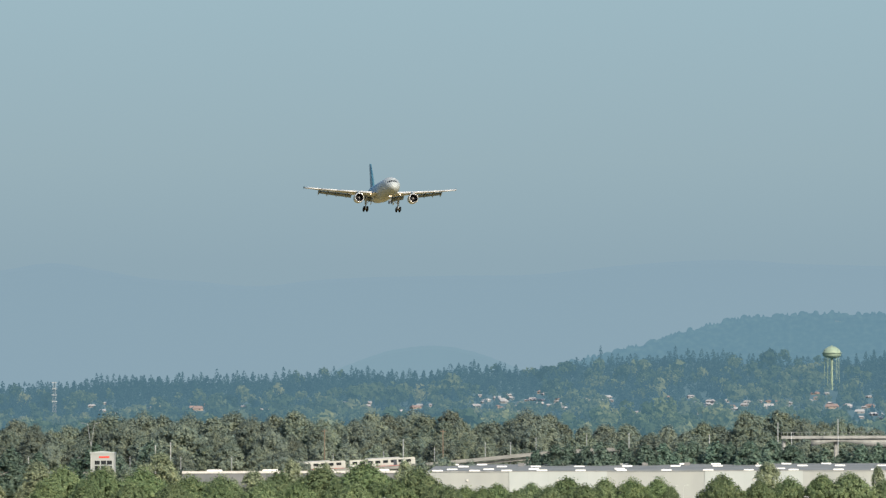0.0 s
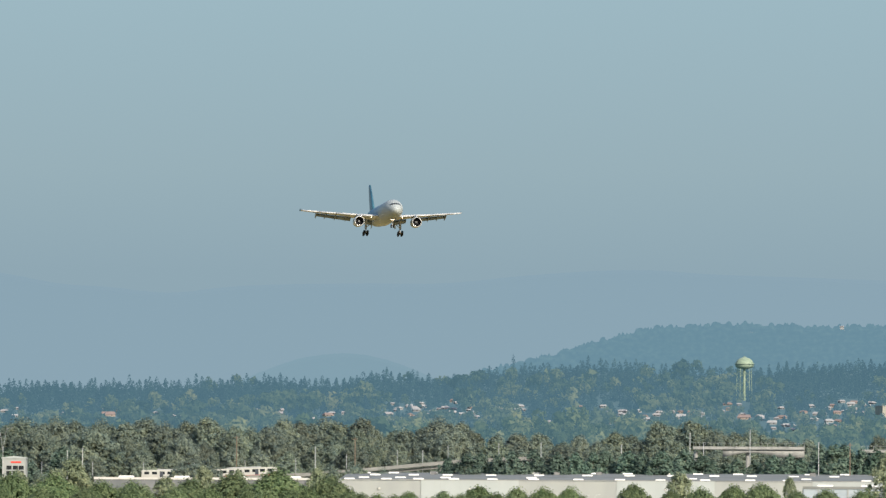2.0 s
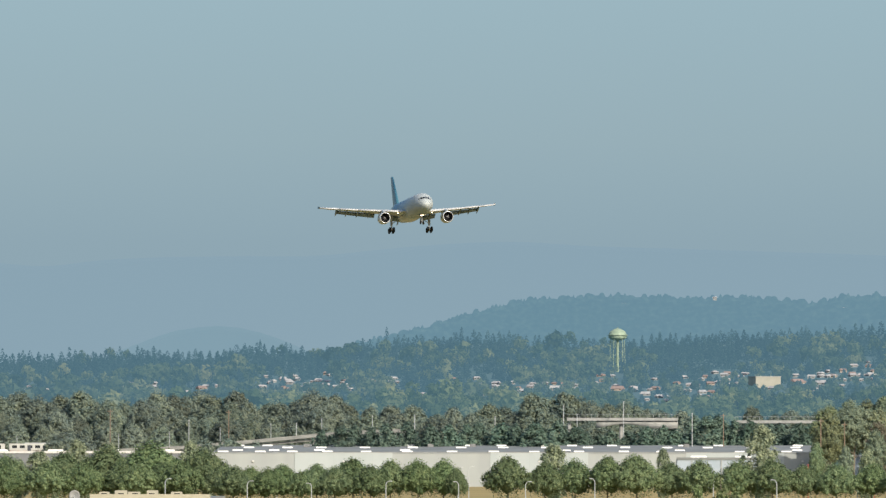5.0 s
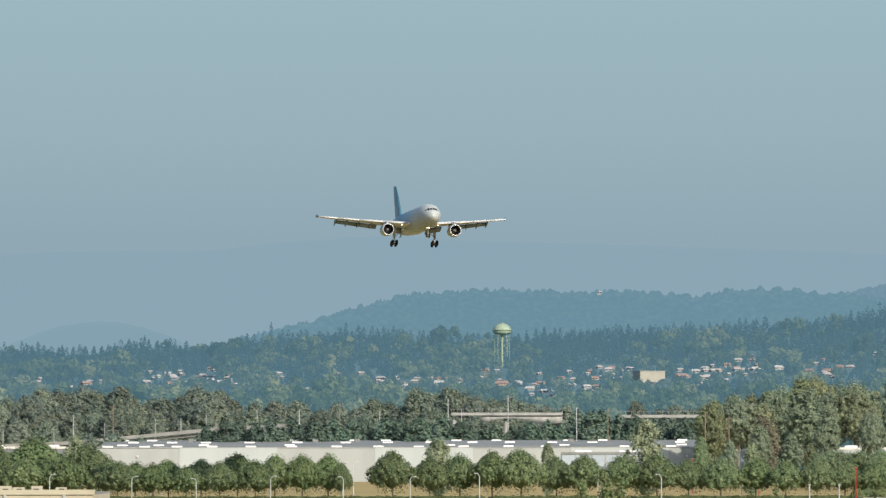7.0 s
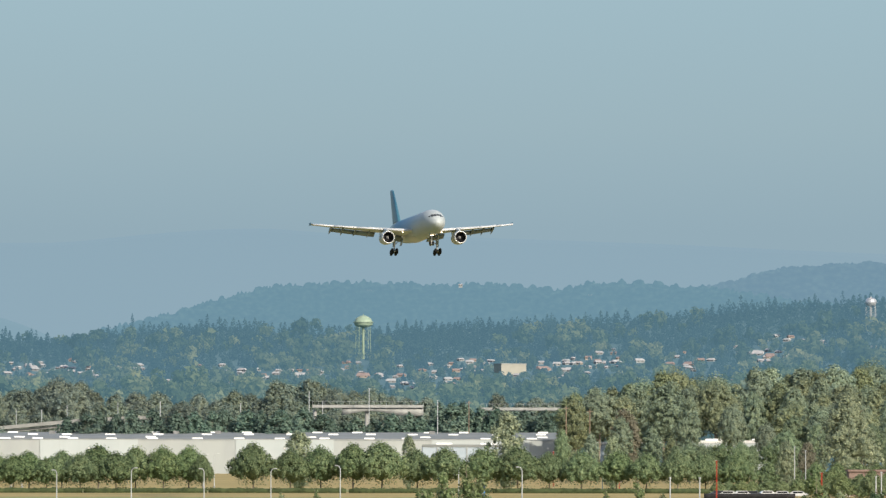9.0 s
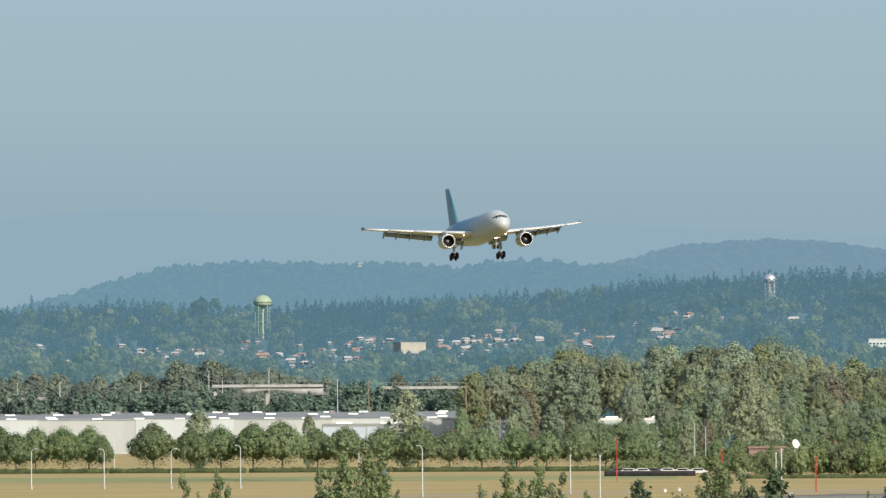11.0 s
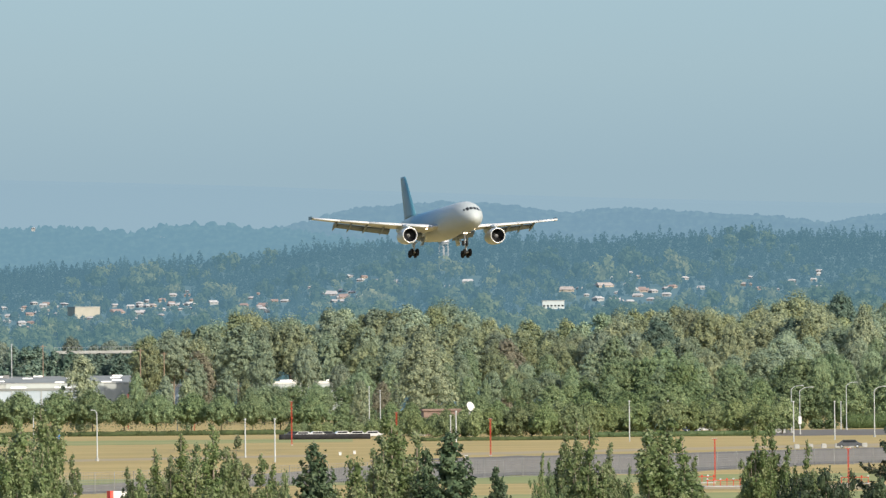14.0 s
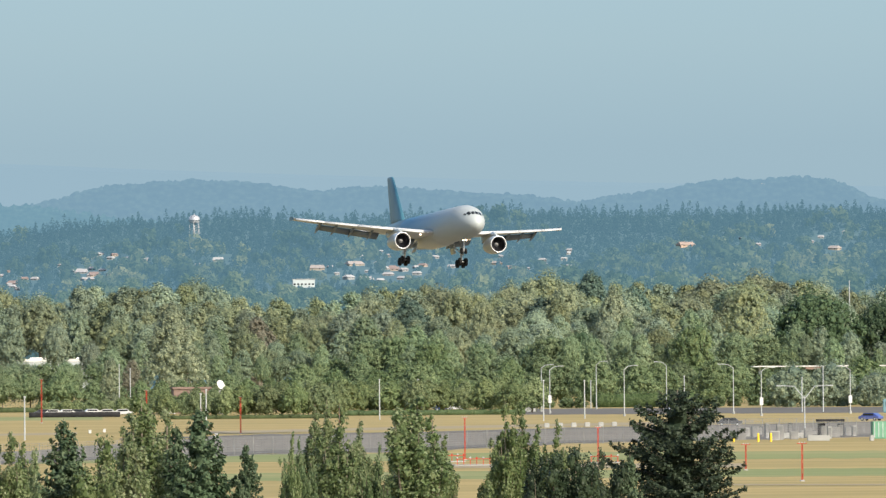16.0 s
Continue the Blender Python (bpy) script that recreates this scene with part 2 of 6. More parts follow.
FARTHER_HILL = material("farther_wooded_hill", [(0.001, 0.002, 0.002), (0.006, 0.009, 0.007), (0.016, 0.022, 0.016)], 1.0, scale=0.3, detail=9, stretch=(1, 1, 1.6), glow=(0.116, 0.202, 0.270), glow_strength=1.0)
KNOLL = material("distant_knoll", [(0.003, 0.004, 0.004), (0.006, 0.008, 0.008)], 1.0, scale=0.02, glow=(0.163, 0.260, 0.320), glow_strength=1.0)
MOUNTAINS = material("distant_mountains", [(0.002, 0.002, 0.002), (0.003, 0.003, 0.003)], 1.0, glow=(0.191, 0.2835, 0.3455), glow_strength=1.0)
# airliner
SKIN = material("pale_silver_aircraft_paint", [(0.31, 0.347, 0.351), (0.373, 0.405, 0.405)], 0.36, metal=0.08, coat=0.3, scale=0.25, stretch=(1, 0.3, 1), detail=8)
WING_SKIN = material("grey_wing_paint", [(0.47, 0.477, 0.467), (0.538, 0.539, 0.525)], 0.42, metal=0.02, scale=0.3, detail=8)
FLAP_SKIN = material("flap_metal", [(0.13, 0.165, 0.20), (0.18, 0.215, 0.25)], 0.45, metal=0.06, scale=0.4, detail=8)
TAIL_SKIN = material("dark_teal_tail_paint", [(0.018, 0.078, 0.125), (0.028, 0.102, 0.155), (0.048, 0.145, 0.195)], 0.45, coat=0.15, scale=0.18, detail=3)
FUSELAGE_SKIN = material("silver_paint_with_sky_blue", [(0.31, 0.347, 0.351), (0.373, 0.405, 0.405)], 0.5, scale=0.25, stretch=(1, 0.3, 1), detail=8)


def livery_and_sky_blue(mat):
    """The silver turns to blue over the upper flanks towards the tail: livery, with reflected sky painted in."""
    nt = mat.node_tree
    ns, ln = nt.nodes, nt.links
    shade = ns["Principled BSDF"]
    silver = shade.inputs["Base Color"].links[0].from_socket
    tex, apart, mix, both = ns.new("ShaderNodeTexCoord"), ns.new("ShaderNodeSeparateXYZ"), ns.new("ShaderNodeMix"), ns.new("ShaderNodeMath")
    ln.new(tex.outputs["Object"], apart.inputs[0])
    spans = []
    for axis, a, b, most in (("Y", 19.0, -6.0, 0.92), ("Z", -2.0, -0.2, 1.0)):
        span = ns.new("ShaderNodeMapRange")
        span.inputs["From Min"].default_value, span.inputs["From Max"].default_value, span.inputs["To Max"].default_value = a, b, most
        ln.new(apart.outputs[axis], span.inputs["Value"])
        spans.append(span)
    both.operation, mix.data_type = "MULTIPLY", "RGBA"
    ln.new(spans[0].outputs[0], both.inputs[0])
    ln.new(spans[1].outputs[0], both.inputs[1])
    ln.new(both.outputs[0], mix.inputs["Factor"])
    ln.new(silver, mix.inputs[6])
    mix.inputs[7].default_value = (0.035, 0.17, 0.30, 1)
    ln.new(mix.outputs[2], shade.inputs["Base Color"])


livery_and_sky_blue(FUSELAGE_SKIN)
LIP = material("polished_inlet_lip", [(0.70, 0.70, 0.69), (0.82, 0.82, 0.80)], 0.25, metal=0.7, scale=1.0)
FAN = material("dark_fan_blades", [(0.02, 0.02, 0.025), (0.055, 0.055, 0.06)], 0.4, metal=0.6, scale=4.0)
STRUT = material("landing_gear_metal", [(0.34, 0.35, 0.36), (0.50, 0.50, 0.50)], 0.4, metal=0.4, scale=3.0)
LAMP = material("landing_light", [(0.9, 0.8, 0.7), (0.9, 0.8, 0.7)], 0.3, glow=(1.0, 0.72, 0.45), glow_strength=6.0)


# ---- building helpers ----
def spot(turn, d, z=0.0):
    """A place by its bearing from the eye's foot (thousandths of a radian clockwise from +y) and its distance."""
    return Vector((d * math.sin(turn / 1000), d * math.cos(turn / 1000), z))


def height_at(rise, d):
    """The height of what stands at distance d and reaches `rise` thousandths above the eye's level."""
    return EYE + rise / 1000 * d


def smooth(x, knots):
    """A rounded line through knots (place, value)."""
    if x <= knots[0][0]:
        return knots[0][1]
    for (a, va), (b, vb) in zip(knots, knots[1:]):
        if x <= b:
            s = (x - a) / (b - a)
            return va + (vb - va) * s * s * (3 - 2 * s)
    return knots[-1][1]


def curve(x, knots):
    """A smooth line through knots (place, value), without flat steps at them."""
    k = np.array(knots, dtype=float)
    slope = np.gradient(k[:, 1], k[:, 0])
    i = int(np.clip(np.searchsorted(k[:, 0], x) - 1, 0, len(k) - 2))
    w = k[i + 1, 0] - k[i, 0]
    u = min(max((x - k[i, 0]) / w, 0), 1)
    return float((2 * u ** 3 - 3 * u * u + 1) * k[i, 1] + (u ** 3 - 2 * u * u + u) * w * slope[i] + (3 * u * u - 2 * u ** 3) * k[i + 1, 1] + (u ** 3 - u * u) * w * slope[i + 1])


def mesh_of(name, verts, faces, mat, soft=False):
    me = bpy.data.meshes.new(name)
    me.from_pydata([tuple(v) for v in verts], [], [tuple(f) for f in faces])
    me.materials.append(mat)
    if soft:
        me.shade_smooth()
    me.update()
    return me


def part(name, data, mat, parent, label=""):
    """Links a bmesh or mesh as one mesh object under a thing or a part."""
    if isinstance(data, bmesh.types.BMesh):
        me = bpy.data.meshes.new(name)
        data.to_mesh(me)
        data.free()
        me.materials.append(mat)
        data = me
    ob = new(name, data)
    ob.parent = parent
    return tagged(ob, label) if label else ob


def thing(name, m, label, category, group="", kind=""):
    ob = new(name)
    ob.empty_display_size = 0.5
    ob.matrix_basis = m
    return tagged(ob, label, category, group, kind)


def box(bm, x0, x1, y0, y1, z0, z1, bevel=0.0):
    out = bmesh.ops.create_cube(bm, size=1, matrix=Matrix.Translation(((x0 + x1) / 2, (y0 + y1) / 2, (z0 + z1) / 2)) @ Matrix.Diagonal((x1 - x0, y1 - y0, z1 - z0, 1)))
    if bevel:
        edges = list({e for v in out["verts"] for e in v.link_edges})
        bmesh.ops.bevel(bm, geom=edges, offset=bevel, segments=2, affect="EDGES")
    return bm


def boxed(*args, bevel=0.0):
    return box(bmesh.new(), *args, bevel=bevel)


def rod(bm, a, b, ra, rb=None, sides=8, caps=True):
    """A tapered round bar from a to b."""
    a, b = Vector(a), Vector(b)
    turn = (b - a).to_track_quat("Z", "Y").to_matrix().to_4x4()
    bmesh.ops.create_cone(bm, cap_ends=caps, segments=sides, radius1=ra, radius2=ra if rb is None else rb, depth=(b - a).length, matrix=Matrix.Translation((a + b) / 2) @ turn)
    return bm


def rods(*bars, sides=8):
    bm = bmesh.new()
    for bar in bars:
        rod(bm, *bar, sides=sides)
    return bm


def lathe(bm, profile, axis="Y", sides=28):
    """Turns (along, radius) round an axis through the origin."""
    rings = []
    for s, r in profile:
        ring = []
        for i in range(sides):
            a = 2 * math.pi * i / sides
            u, v = r * math.cos(a), r * math.sin(a)
            ring.append(bm.verts.new((u, s, v) if axis == "Y" else (u, v, s) if axis == "Z" else (s, u, v)))
        rings.append(ring)
    for p, q in zip(rings, rings[1:]):
        for i in range(sides):
            bm.faces.new((p[i], p[(i + 1) % sides], q[(i + 1) % sides], q[i]))
    for f in bm.faces:
        f.smooth = True
    return bm


def loft(bm, rings, close=True):
    """Skins rings of equal length."""
    made = [[bm.verts.new(p) for p in ring] for ring in rings]
    n = len(made[0])
    for p, q in zip(made, made[1:]):
        for i in range(n):
            f = bm.faces.new((p[i], p[(i + 1) % n], q[(i + 1) % n], q[i]))
            f.smooth = True
    if close:
        bm.faces.new(made[0][::-1])
        bm.faces.new(made[-1])
    bmesh.ops.recalc_face_normals(bm, faces=bm.faces[:])
    return bm


def arc_strip(name, turn0, turn1, d0, d1, mat, z, steps=160):
    """A flat strip of ground between two bearings and two distances (each a pair, at its ends, or knots of bearing and distance)."""
    ends = lambda d: d if isinstance(d, list) else [(turn0, d[0]), (turn1, d[1])]
    near, far = ends(d0), ends(d1)
    verts, faces = [], []
    for i in range(steps + 1):
        a = turn0 + (turn1 - turn0) * i / steps
        n, f = (float(np.interp(a, [k for k, _ in line], [v for _, v in line])) for line in (near, far))
        wob = (f - n) * 0.1 * noise.noise((a * 0.35, near[0][1] * 0.01, 0))
        verts += [spot(a, n + wob, z), spot(a, f + wob, z)]
    for i in range(steps):
        faces.append((2 * i, 2 * i + 2, 2 * i + 3, 2 * i + 1))
    return new(name, mesh_of(name, verts, faces, mat))

# ---- the land ----
CREST = [(-140, 11.3), (-99, 11.7), (-86, 12.5), (-72, 12.8), (-57, 13.4), (-51, 13.0), (-44, 13.9), (-36, 13.8), (-30, 14.6), (-17, 15.1), (-8, 14.7), (3, 15.0), (16, 15.7), (29, 16.3), (36, 16.6), (43, 17.2), (50, 17.9), (60, 18.4), (80, 18.6), (103, 18.7), (110, 18.5), (120, 18.8), (130, 19.0), (135, 18.7), (160, 18.4)]


def land(turn, d):
    """Height of the ground: flat airfield, then a long wooded rise."""
    top = height_at(curve(turn, CREST), 4700) - 9.0
    s = min(max((d - 3520) / 1180, 0), 1)
    rough = 2.2 * noise.noise((turn * 0.06, d * 0.004, 3.1)) + 1.2 * noise.noise((turn * 0.2, d * 0.011, 7.7))
    return top * (0.75 * s + 0.25 * s * s) + rough * min(s * 4, 1)


def build_ground():
    turns = [-3141.6 + 150 * i for i in range(20)] + [-145 + 4.0 * i for i in range(78)] + [180 + 148 * i for i in range(21)]
    rings = [0, 60, 150, 300, 500, 750, 1000, 1300, 1700, 2100, 2600, 3100, 3500] + [3540 + 40 * i for i in range(30)] + [4740, 4800, 4960]
    verts, faces = [], []
    for d in rings:
        for a in turns:
            verts.append(spot(a, d, land(a, min(d, 4700)) - max(d - 4700, 0) * 0.15 - (0.0 if d > 1 else 0)))
    n = len(turns)
    for j in range(len(rings) - 1):
        for i in range(n):
            k = (i + 1) % n
            faces.append((j * n + i, j * n + k, (j + 1) * n + k, (j + 1) * n + i))
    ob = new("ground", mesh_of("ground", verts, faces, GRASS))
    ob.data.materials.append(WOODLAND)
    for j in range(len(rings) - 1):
        # the rise gets the floor whose glow imitates haze
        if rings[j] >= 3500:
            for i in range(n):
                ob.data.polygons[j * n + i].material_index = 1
    tagged(ob, "dry tan airfield grass rising into a wooded hill", "ground", kind="structure")


build_ground()
for nm, args, lab in (
    ("road", (-40, 175, [(-40, 850), (19, 950), (65, 1078), (86, 1110), (103, 1185), (133, 1245), (175, 1330)], [(-40, 905), (19, 1035), (40, 1150), (65, 1370), (86, 1400), (103, 1450), (133, 1525), (175, 1650)], ROAD_GREY, 0.02), "pale grey asphalt road beside the wire fence"),
    ("lane", (50, 175, [(50, 1300), (65, 1330), (86, 1365), (103, 1420), (133, 1495), (175, 1620)], [(50, 1318), (65, 1362), (86, 1396), (103, 1446), (133, 1520), (175, 1645)], ASPHALT, 0.035), "darker asphalt lane along the road"),
    ("lane", (-40, 175, [(-40, 852), (19, 953), (65, 1082), (86, 1114), (103, 1190), (133, 1250), (175, 1335)], [(-40, 862), (19, 972), (65, 1118), (86, 1150), (103, 1222), (133, 1282), (175, 1370)], ASPHALT, 0.035), "darker asphalt lane along the road"),
    ("road", (97, 175, (1800, 1770), (2010, 1960), ASPHALT, 0.02), "dark asphalt street under the street lamps"),
    ("verge", (-20, 175, (1010, 985), (1100, 1062), VERGE, 0.015), "strip of greener mown grass"),
    ("verge", (60, 175, (840, 848), (900, 908), VERGE, 0.015), "strip of greener mown grass"),
    ("verge", (-60, 95, (2070, 2080), (2180, 2180), VERGE, 0.015), "green and yellow grass under the row of trees"),
    ("verge", (-60, 48, (1690, 1740), (1880, 1850), VERGE, 0.015), "patchy green and tan grass"),
    ("pavement", (-30, 45, (1275, 1400), (1310, 1440), DIRT, 0.015), "pale bare dirt along the road"),
    ("pavement", (60, 125, (1392, 1540), (1440, 1600), DIRT, 0.015), "pale bare dirt beside the yard"),
    ("pavement", (88, 124, (930, 915), (965, 950), DIRT, 0.03), "pale worn ground round the approach lights"),
    ("pavement", (120, 175, (790, 770), (797, 776), DIRT, 0.03), "pale worn track in the grass"),
):
    tagged(arc_strip(nm, *args), lab, nm, kind="structure")


def ridge(name, mat, d, knots, label, tops, seed, deep=40.0, step=0.1):
    """A wooded ridge far behind the rest, its crest ragged with round and pointed tree tops up to `tops` high."""
    rng = np.random.default_rng(seed)
    turns = np.arange(knots[0][0], knots[-1][0], step)
    n = int((knots[-1][0] - knots[0][0]) * 4.5)
    at, half, high, fir = rng.uniform(turns[0], turns[-1], n), rng.uniform(0.2, 0.6, n), tops * rng.uniform(0.15, 0.9, n) ** 1.8, rng.random(n) < 0.5
    half = np.where(fir, half * 0.55, half)
    gap = np.clip(np.abs(turns[:, None] - at[None]) / half[None], 0, 1)
    tip = np.max(np.where(fir[None], 1 - gap, np.sqrt(1 - gap * gap)) * high[None] * (gap < 1), axis=1)
    verts, faces = [], []
    for a, t in zip(turns, tip):
        rise = curve(a, knots) + 0.12 * noise.noise((a * 0.5, seed, 0)) * min(tops * 3, 1)
        verts += [spot(a, d, 0), spot(a, d, height_at(rise - 0.4, d)), spot(a, d + 1, height_at(rise + t, d)), spot(a, d + deep, height_at(rise - 3, d))]
    for k in range(len(turns) - 1):
        for r in range(3):
            faces.append((4 * k + r, 4 * k + 4 + r, 4 * k + 5 + r, 4 * k + 1 + r))
    tagged(new(name, mesh_of(name, verts, faces, mat)), label, "hills", kind="structure")


# backdrop ranges, each with its share of painted haze
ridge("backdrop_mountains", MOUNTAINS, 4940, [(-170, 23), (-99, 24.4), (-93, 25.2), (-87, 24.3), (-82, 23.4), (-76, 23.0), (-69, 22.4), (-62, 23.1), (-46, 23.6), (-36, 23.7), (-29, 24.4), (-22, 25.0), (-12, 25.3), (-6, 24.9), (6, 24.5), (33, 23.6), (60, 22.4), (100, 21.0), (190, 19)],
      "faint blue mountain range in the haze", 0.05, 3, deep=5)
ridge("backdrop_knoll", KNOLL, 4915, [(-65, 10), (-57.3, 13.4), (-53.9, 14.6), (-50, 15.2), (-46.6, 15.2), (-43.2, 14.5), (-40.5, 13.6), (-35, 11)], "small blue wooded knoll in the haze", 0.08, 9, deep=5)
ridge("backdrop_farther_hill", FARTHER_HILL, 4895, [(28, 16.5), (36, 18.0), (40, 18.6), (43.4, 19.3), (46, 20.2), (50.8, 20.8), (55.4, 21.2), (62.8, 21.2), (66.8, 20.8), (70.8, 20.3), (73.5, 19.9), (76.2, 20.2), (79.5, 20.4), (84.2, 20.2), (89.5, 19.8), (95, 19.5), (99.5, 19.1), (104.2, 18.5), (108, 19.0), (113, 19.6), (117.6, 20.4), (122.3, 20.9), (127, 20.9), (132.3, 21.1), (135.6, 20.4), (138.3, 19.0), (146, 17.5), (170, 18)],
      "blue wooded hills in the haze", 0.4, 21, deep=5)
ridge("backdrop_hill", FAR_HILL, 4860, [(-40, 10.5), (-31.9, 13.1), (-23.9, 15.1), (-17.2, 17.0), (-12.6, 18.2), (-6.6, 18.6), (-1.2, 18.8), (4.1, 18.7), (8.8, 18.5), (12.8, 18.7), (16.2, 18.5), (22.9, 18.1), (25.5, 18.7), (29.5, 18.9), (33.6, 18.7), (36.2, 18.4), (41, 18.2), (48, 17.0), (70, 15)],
      "wooded hill tinted with blue haze, tree tops along its crest", 0.75, 33, deep=5)


# ---- trees ----
ICO = None


def ico():
    global ICO
    if ICO is None:
        bm = bmesh.new()
        bmesh.ops.create_icosphere(bm, subdivisions=1, radius=1)
        ICO = np.array([v.co[:] for v in bm.verts]), [tuple(v.index for v in f.verts) for f in bm.faces]
        bm.free()
    return ICO


def unit(v):
    return v / np.maximum(np.linalg.norm(v, axis=1, keepdims=True), 1e-6)


def leaf_quads(rng, at, facing, size, slim=0.6):
    """Pointed leaf tufts, a little folded: four corners each, or three where slim is 0."""
    n = len(at)
    one = unit(np.cross(facing, rng.normal(size=(n, 3))))
    two = np.cross(facing, one)
    s = size[:, None]
    if slim == 0:
        two = two * 0.62
        verts = np.stack([at - one * s * 0.9 - two * s, at + one * s * 0.9 - two * s, at + two * s * 1.3 + facing * s * 0.2], 1).reshape(-1, 3)
        return verts, np.arange(3 * n).reshape(-1, 3)
    verts = np.stack([at - one * s, at + two * s * slim + facing * s * 0.15, at + one * s, at - two * s * slim + facing * s * 0.15], 1).reshape(-1, 3)
    return verts, np.arange(4 * n).reshape(-1, 4)


def tufted(rng, clumps, count, size, core=0.8, jitter=0.55, lift=0.25, slim=0.6, span=(0.78, 1.1), heart=None):
    """Verts and faces of a crown: lumpy cores hidden under many leaf tufts. clumps: rows of x, y, z, radius, stretch in z.
    heart: the crown's middle, half width and half height, if its leaves also face away from there."""
    clumps = np.array(clumps)
    weight = clumps[:, 3] ** 2 * clumps[:, 4]
    which = rng.choice(len(clumps), count, p=weight / weight.sum())
    way = unit(rng.normal(size=(count, 3)) + np.array((0, 0, lift)))
    c = clumps[which]
    reach = c[:, 3] * rng.uniform(*span, count)
    wide = 1 - (0.35 * np.clip(way[:, 2], 0, 1) if heart else 0)
    at = c[:, :3] + way * reach[:, None] * np.stack([wide * np.ones(count), wide * np.ones(count), c[:, 4]], 1)
    if heart:
        middle, half, high = heart
        way = unit(0.5 * way + 0.9 * unit((at - np.array((0, 0, middle))) / np.array((half, half, high))))
    facing = unit(way + rng.normal(size=(count, 3)) * jitter)
    verts, faces = leaf_quads(rng, at, facing, size * rng.uniform(0.6, 1.35, count), slim)
    all_v, all_f, base = [verts], [tuple(f) for f in faces], len(verts)
    iv, fi = ico()
    for x, y, z, r, k in clumps if core else ():
        v = iv * (1 + rng.uniform(-0.12, 0.12, (len(iv), 1))) * np.array((r, r, r * k)) * core + np.array((x, y, z))
        all_v.append(v)
        all_f += [tuple(q + base for q in f) for f in fi]
        base += len(v)
    return np.concatenate(all_v), all_f


def trunk_mesh(rng, tall, thick, limbs, spread):
    bm = bmesh.new()
    lean = rng.uniform(-0.02, 0.02, 2) * tall
    rod(bm, (0, 0, -0.3), (lean[0], lean[1], tall * 0.55), thick, thick * 0.7, 8)
    rod(bm, (lean[0], lean[1], tall * 0.55), (lean[0] * 1.4, lean[1] * 1.4, tall * 0.93), thick * 0.7, thick * 0.15, 7)
    for i in range(limbs):
        a = 2.4 * i + rng.uniform(-0.4, 0.4)
        z = tall * (0.3 + 0.5 * i / limbs)
        out = spread * rng.uniform(0.6, 0.95)
        rod(bm, (lean[0] * z / tall, lean[1] * z / tall, z), (out * math.cos(a), out * math.sin(a), z + out * 0.6), thick * 0.4, thick * 0.08, 6)
    return bm


def make_tree(name, label, mat, seed, tall, wide, low, shape, lumps, count, size, group, lump=0.3, core=0.72, jitter=0.42):
    """A broadleaf tree: trunk with limbs and a crown whose outline is `shape` (share of the half width by share of the crown's height)."""
    rng = np.random.default_rng(seed)
    tree = thing(name, Matrix(), label, "tree", group)
    part("trunk", trunk_mesh(rng, tall * 0.9, 0.025 * tall * 0.6 + 0.05, 6, wide * 0.35), BARK, tree)
    clumps = []
    for i in range(lumps):
        s = (i + 0.5) / lumps
        half = wide / 2 * smooth(s, shape)
        a = 2.399 * i + rng.uniform(-0.5, 0.5)
        r = lump * wide / 2 * rng.uniform(0.75, 1.25) * (0.75 + 0.25 * smooth(s, shape))
        out = max(half - r * 0.85, 0) * rng.uniform(0.75, 1.05)
        clumps.append((out * math.cos(a), out * math.sin(a), low + (tall - low) * (0.06 + 0.9 * s) - r * 0.25, r, rng.uniform(0.8, 1.15)))
        if i % 3 == 0:
            clumps.append((0.3 * out * math.cos(a + 2), 0.3 * out * math.sin(a + 2), low + (tall - low) * (0.05 + 0.82 * s), r * 1.15, 1.0))
    v, f = tufted(rng, clumps, count, size, core=core, jitter=jitter, lift=0.35, slim=0, span=(0.78, 1.1) if core > 0.6 else (0.58, 1.1))
    part("crown", mesh_of("crown", v, f, mat), mat, tree)
    return tree


def make_cottonwood(name, label, mat, seed, tall, wide, low, shape, plumes, count, size, group, slim=0.115, trunk=BARK):
    """A tree whose crown rises in many upright plumes round a leafy heart."""
    rng = np.random.default_rng(seed)
    tree = thing(name, Matrix(), label, "tree", group)
    part("trunk", trunk_mesh(rng, tall * 0.9, 0.015 * tall + 0.05, 6, wide * 0.35), trunk, tree)
    clumps, high = [], tall - low
    for i in range(7):
        u = (i + 0.4) / 7
        clumps.append((rng.normal() * 0.04 * wide, rng.normal() * 0.04 * wide, low + high * u, wide / 2 * smooth(u, shape) * 0.66, 0.9))
    for i in range(2 * plumes):
        u = rng.uniform(0, 1) ** 0.85
        half = wide / 2 * smooth(u, shape)
        a = 2.399 * i + rng.uniform(-0.4, 0.4)
        r = slim * wide / 2 * rng.uniform(0.45, 1.5)
        k = rng.uniform(0.85, 1.25) + 0.9 * max(u - 0.7, 0) * rng.random()
        out = max(half - r * 0.6, 0) * rng.uniform(0.62, 1.08)
        clumps.append((out * math.cos(a), out * math.sin(a), low + high * (0.05 + 0.92 * u) - r * k * 0.55, r, k))
    v, f = tufted(rng, clumps, count, size, core=0.55, jitter=0.4, lift=0.35, slim=0, span=(0.66, 1.25), heart=(low + high * 0.4, wide / 2, high / 2))
    part("crown", mesh_of("crown", v, f, mat), mat, tree)
    return tree


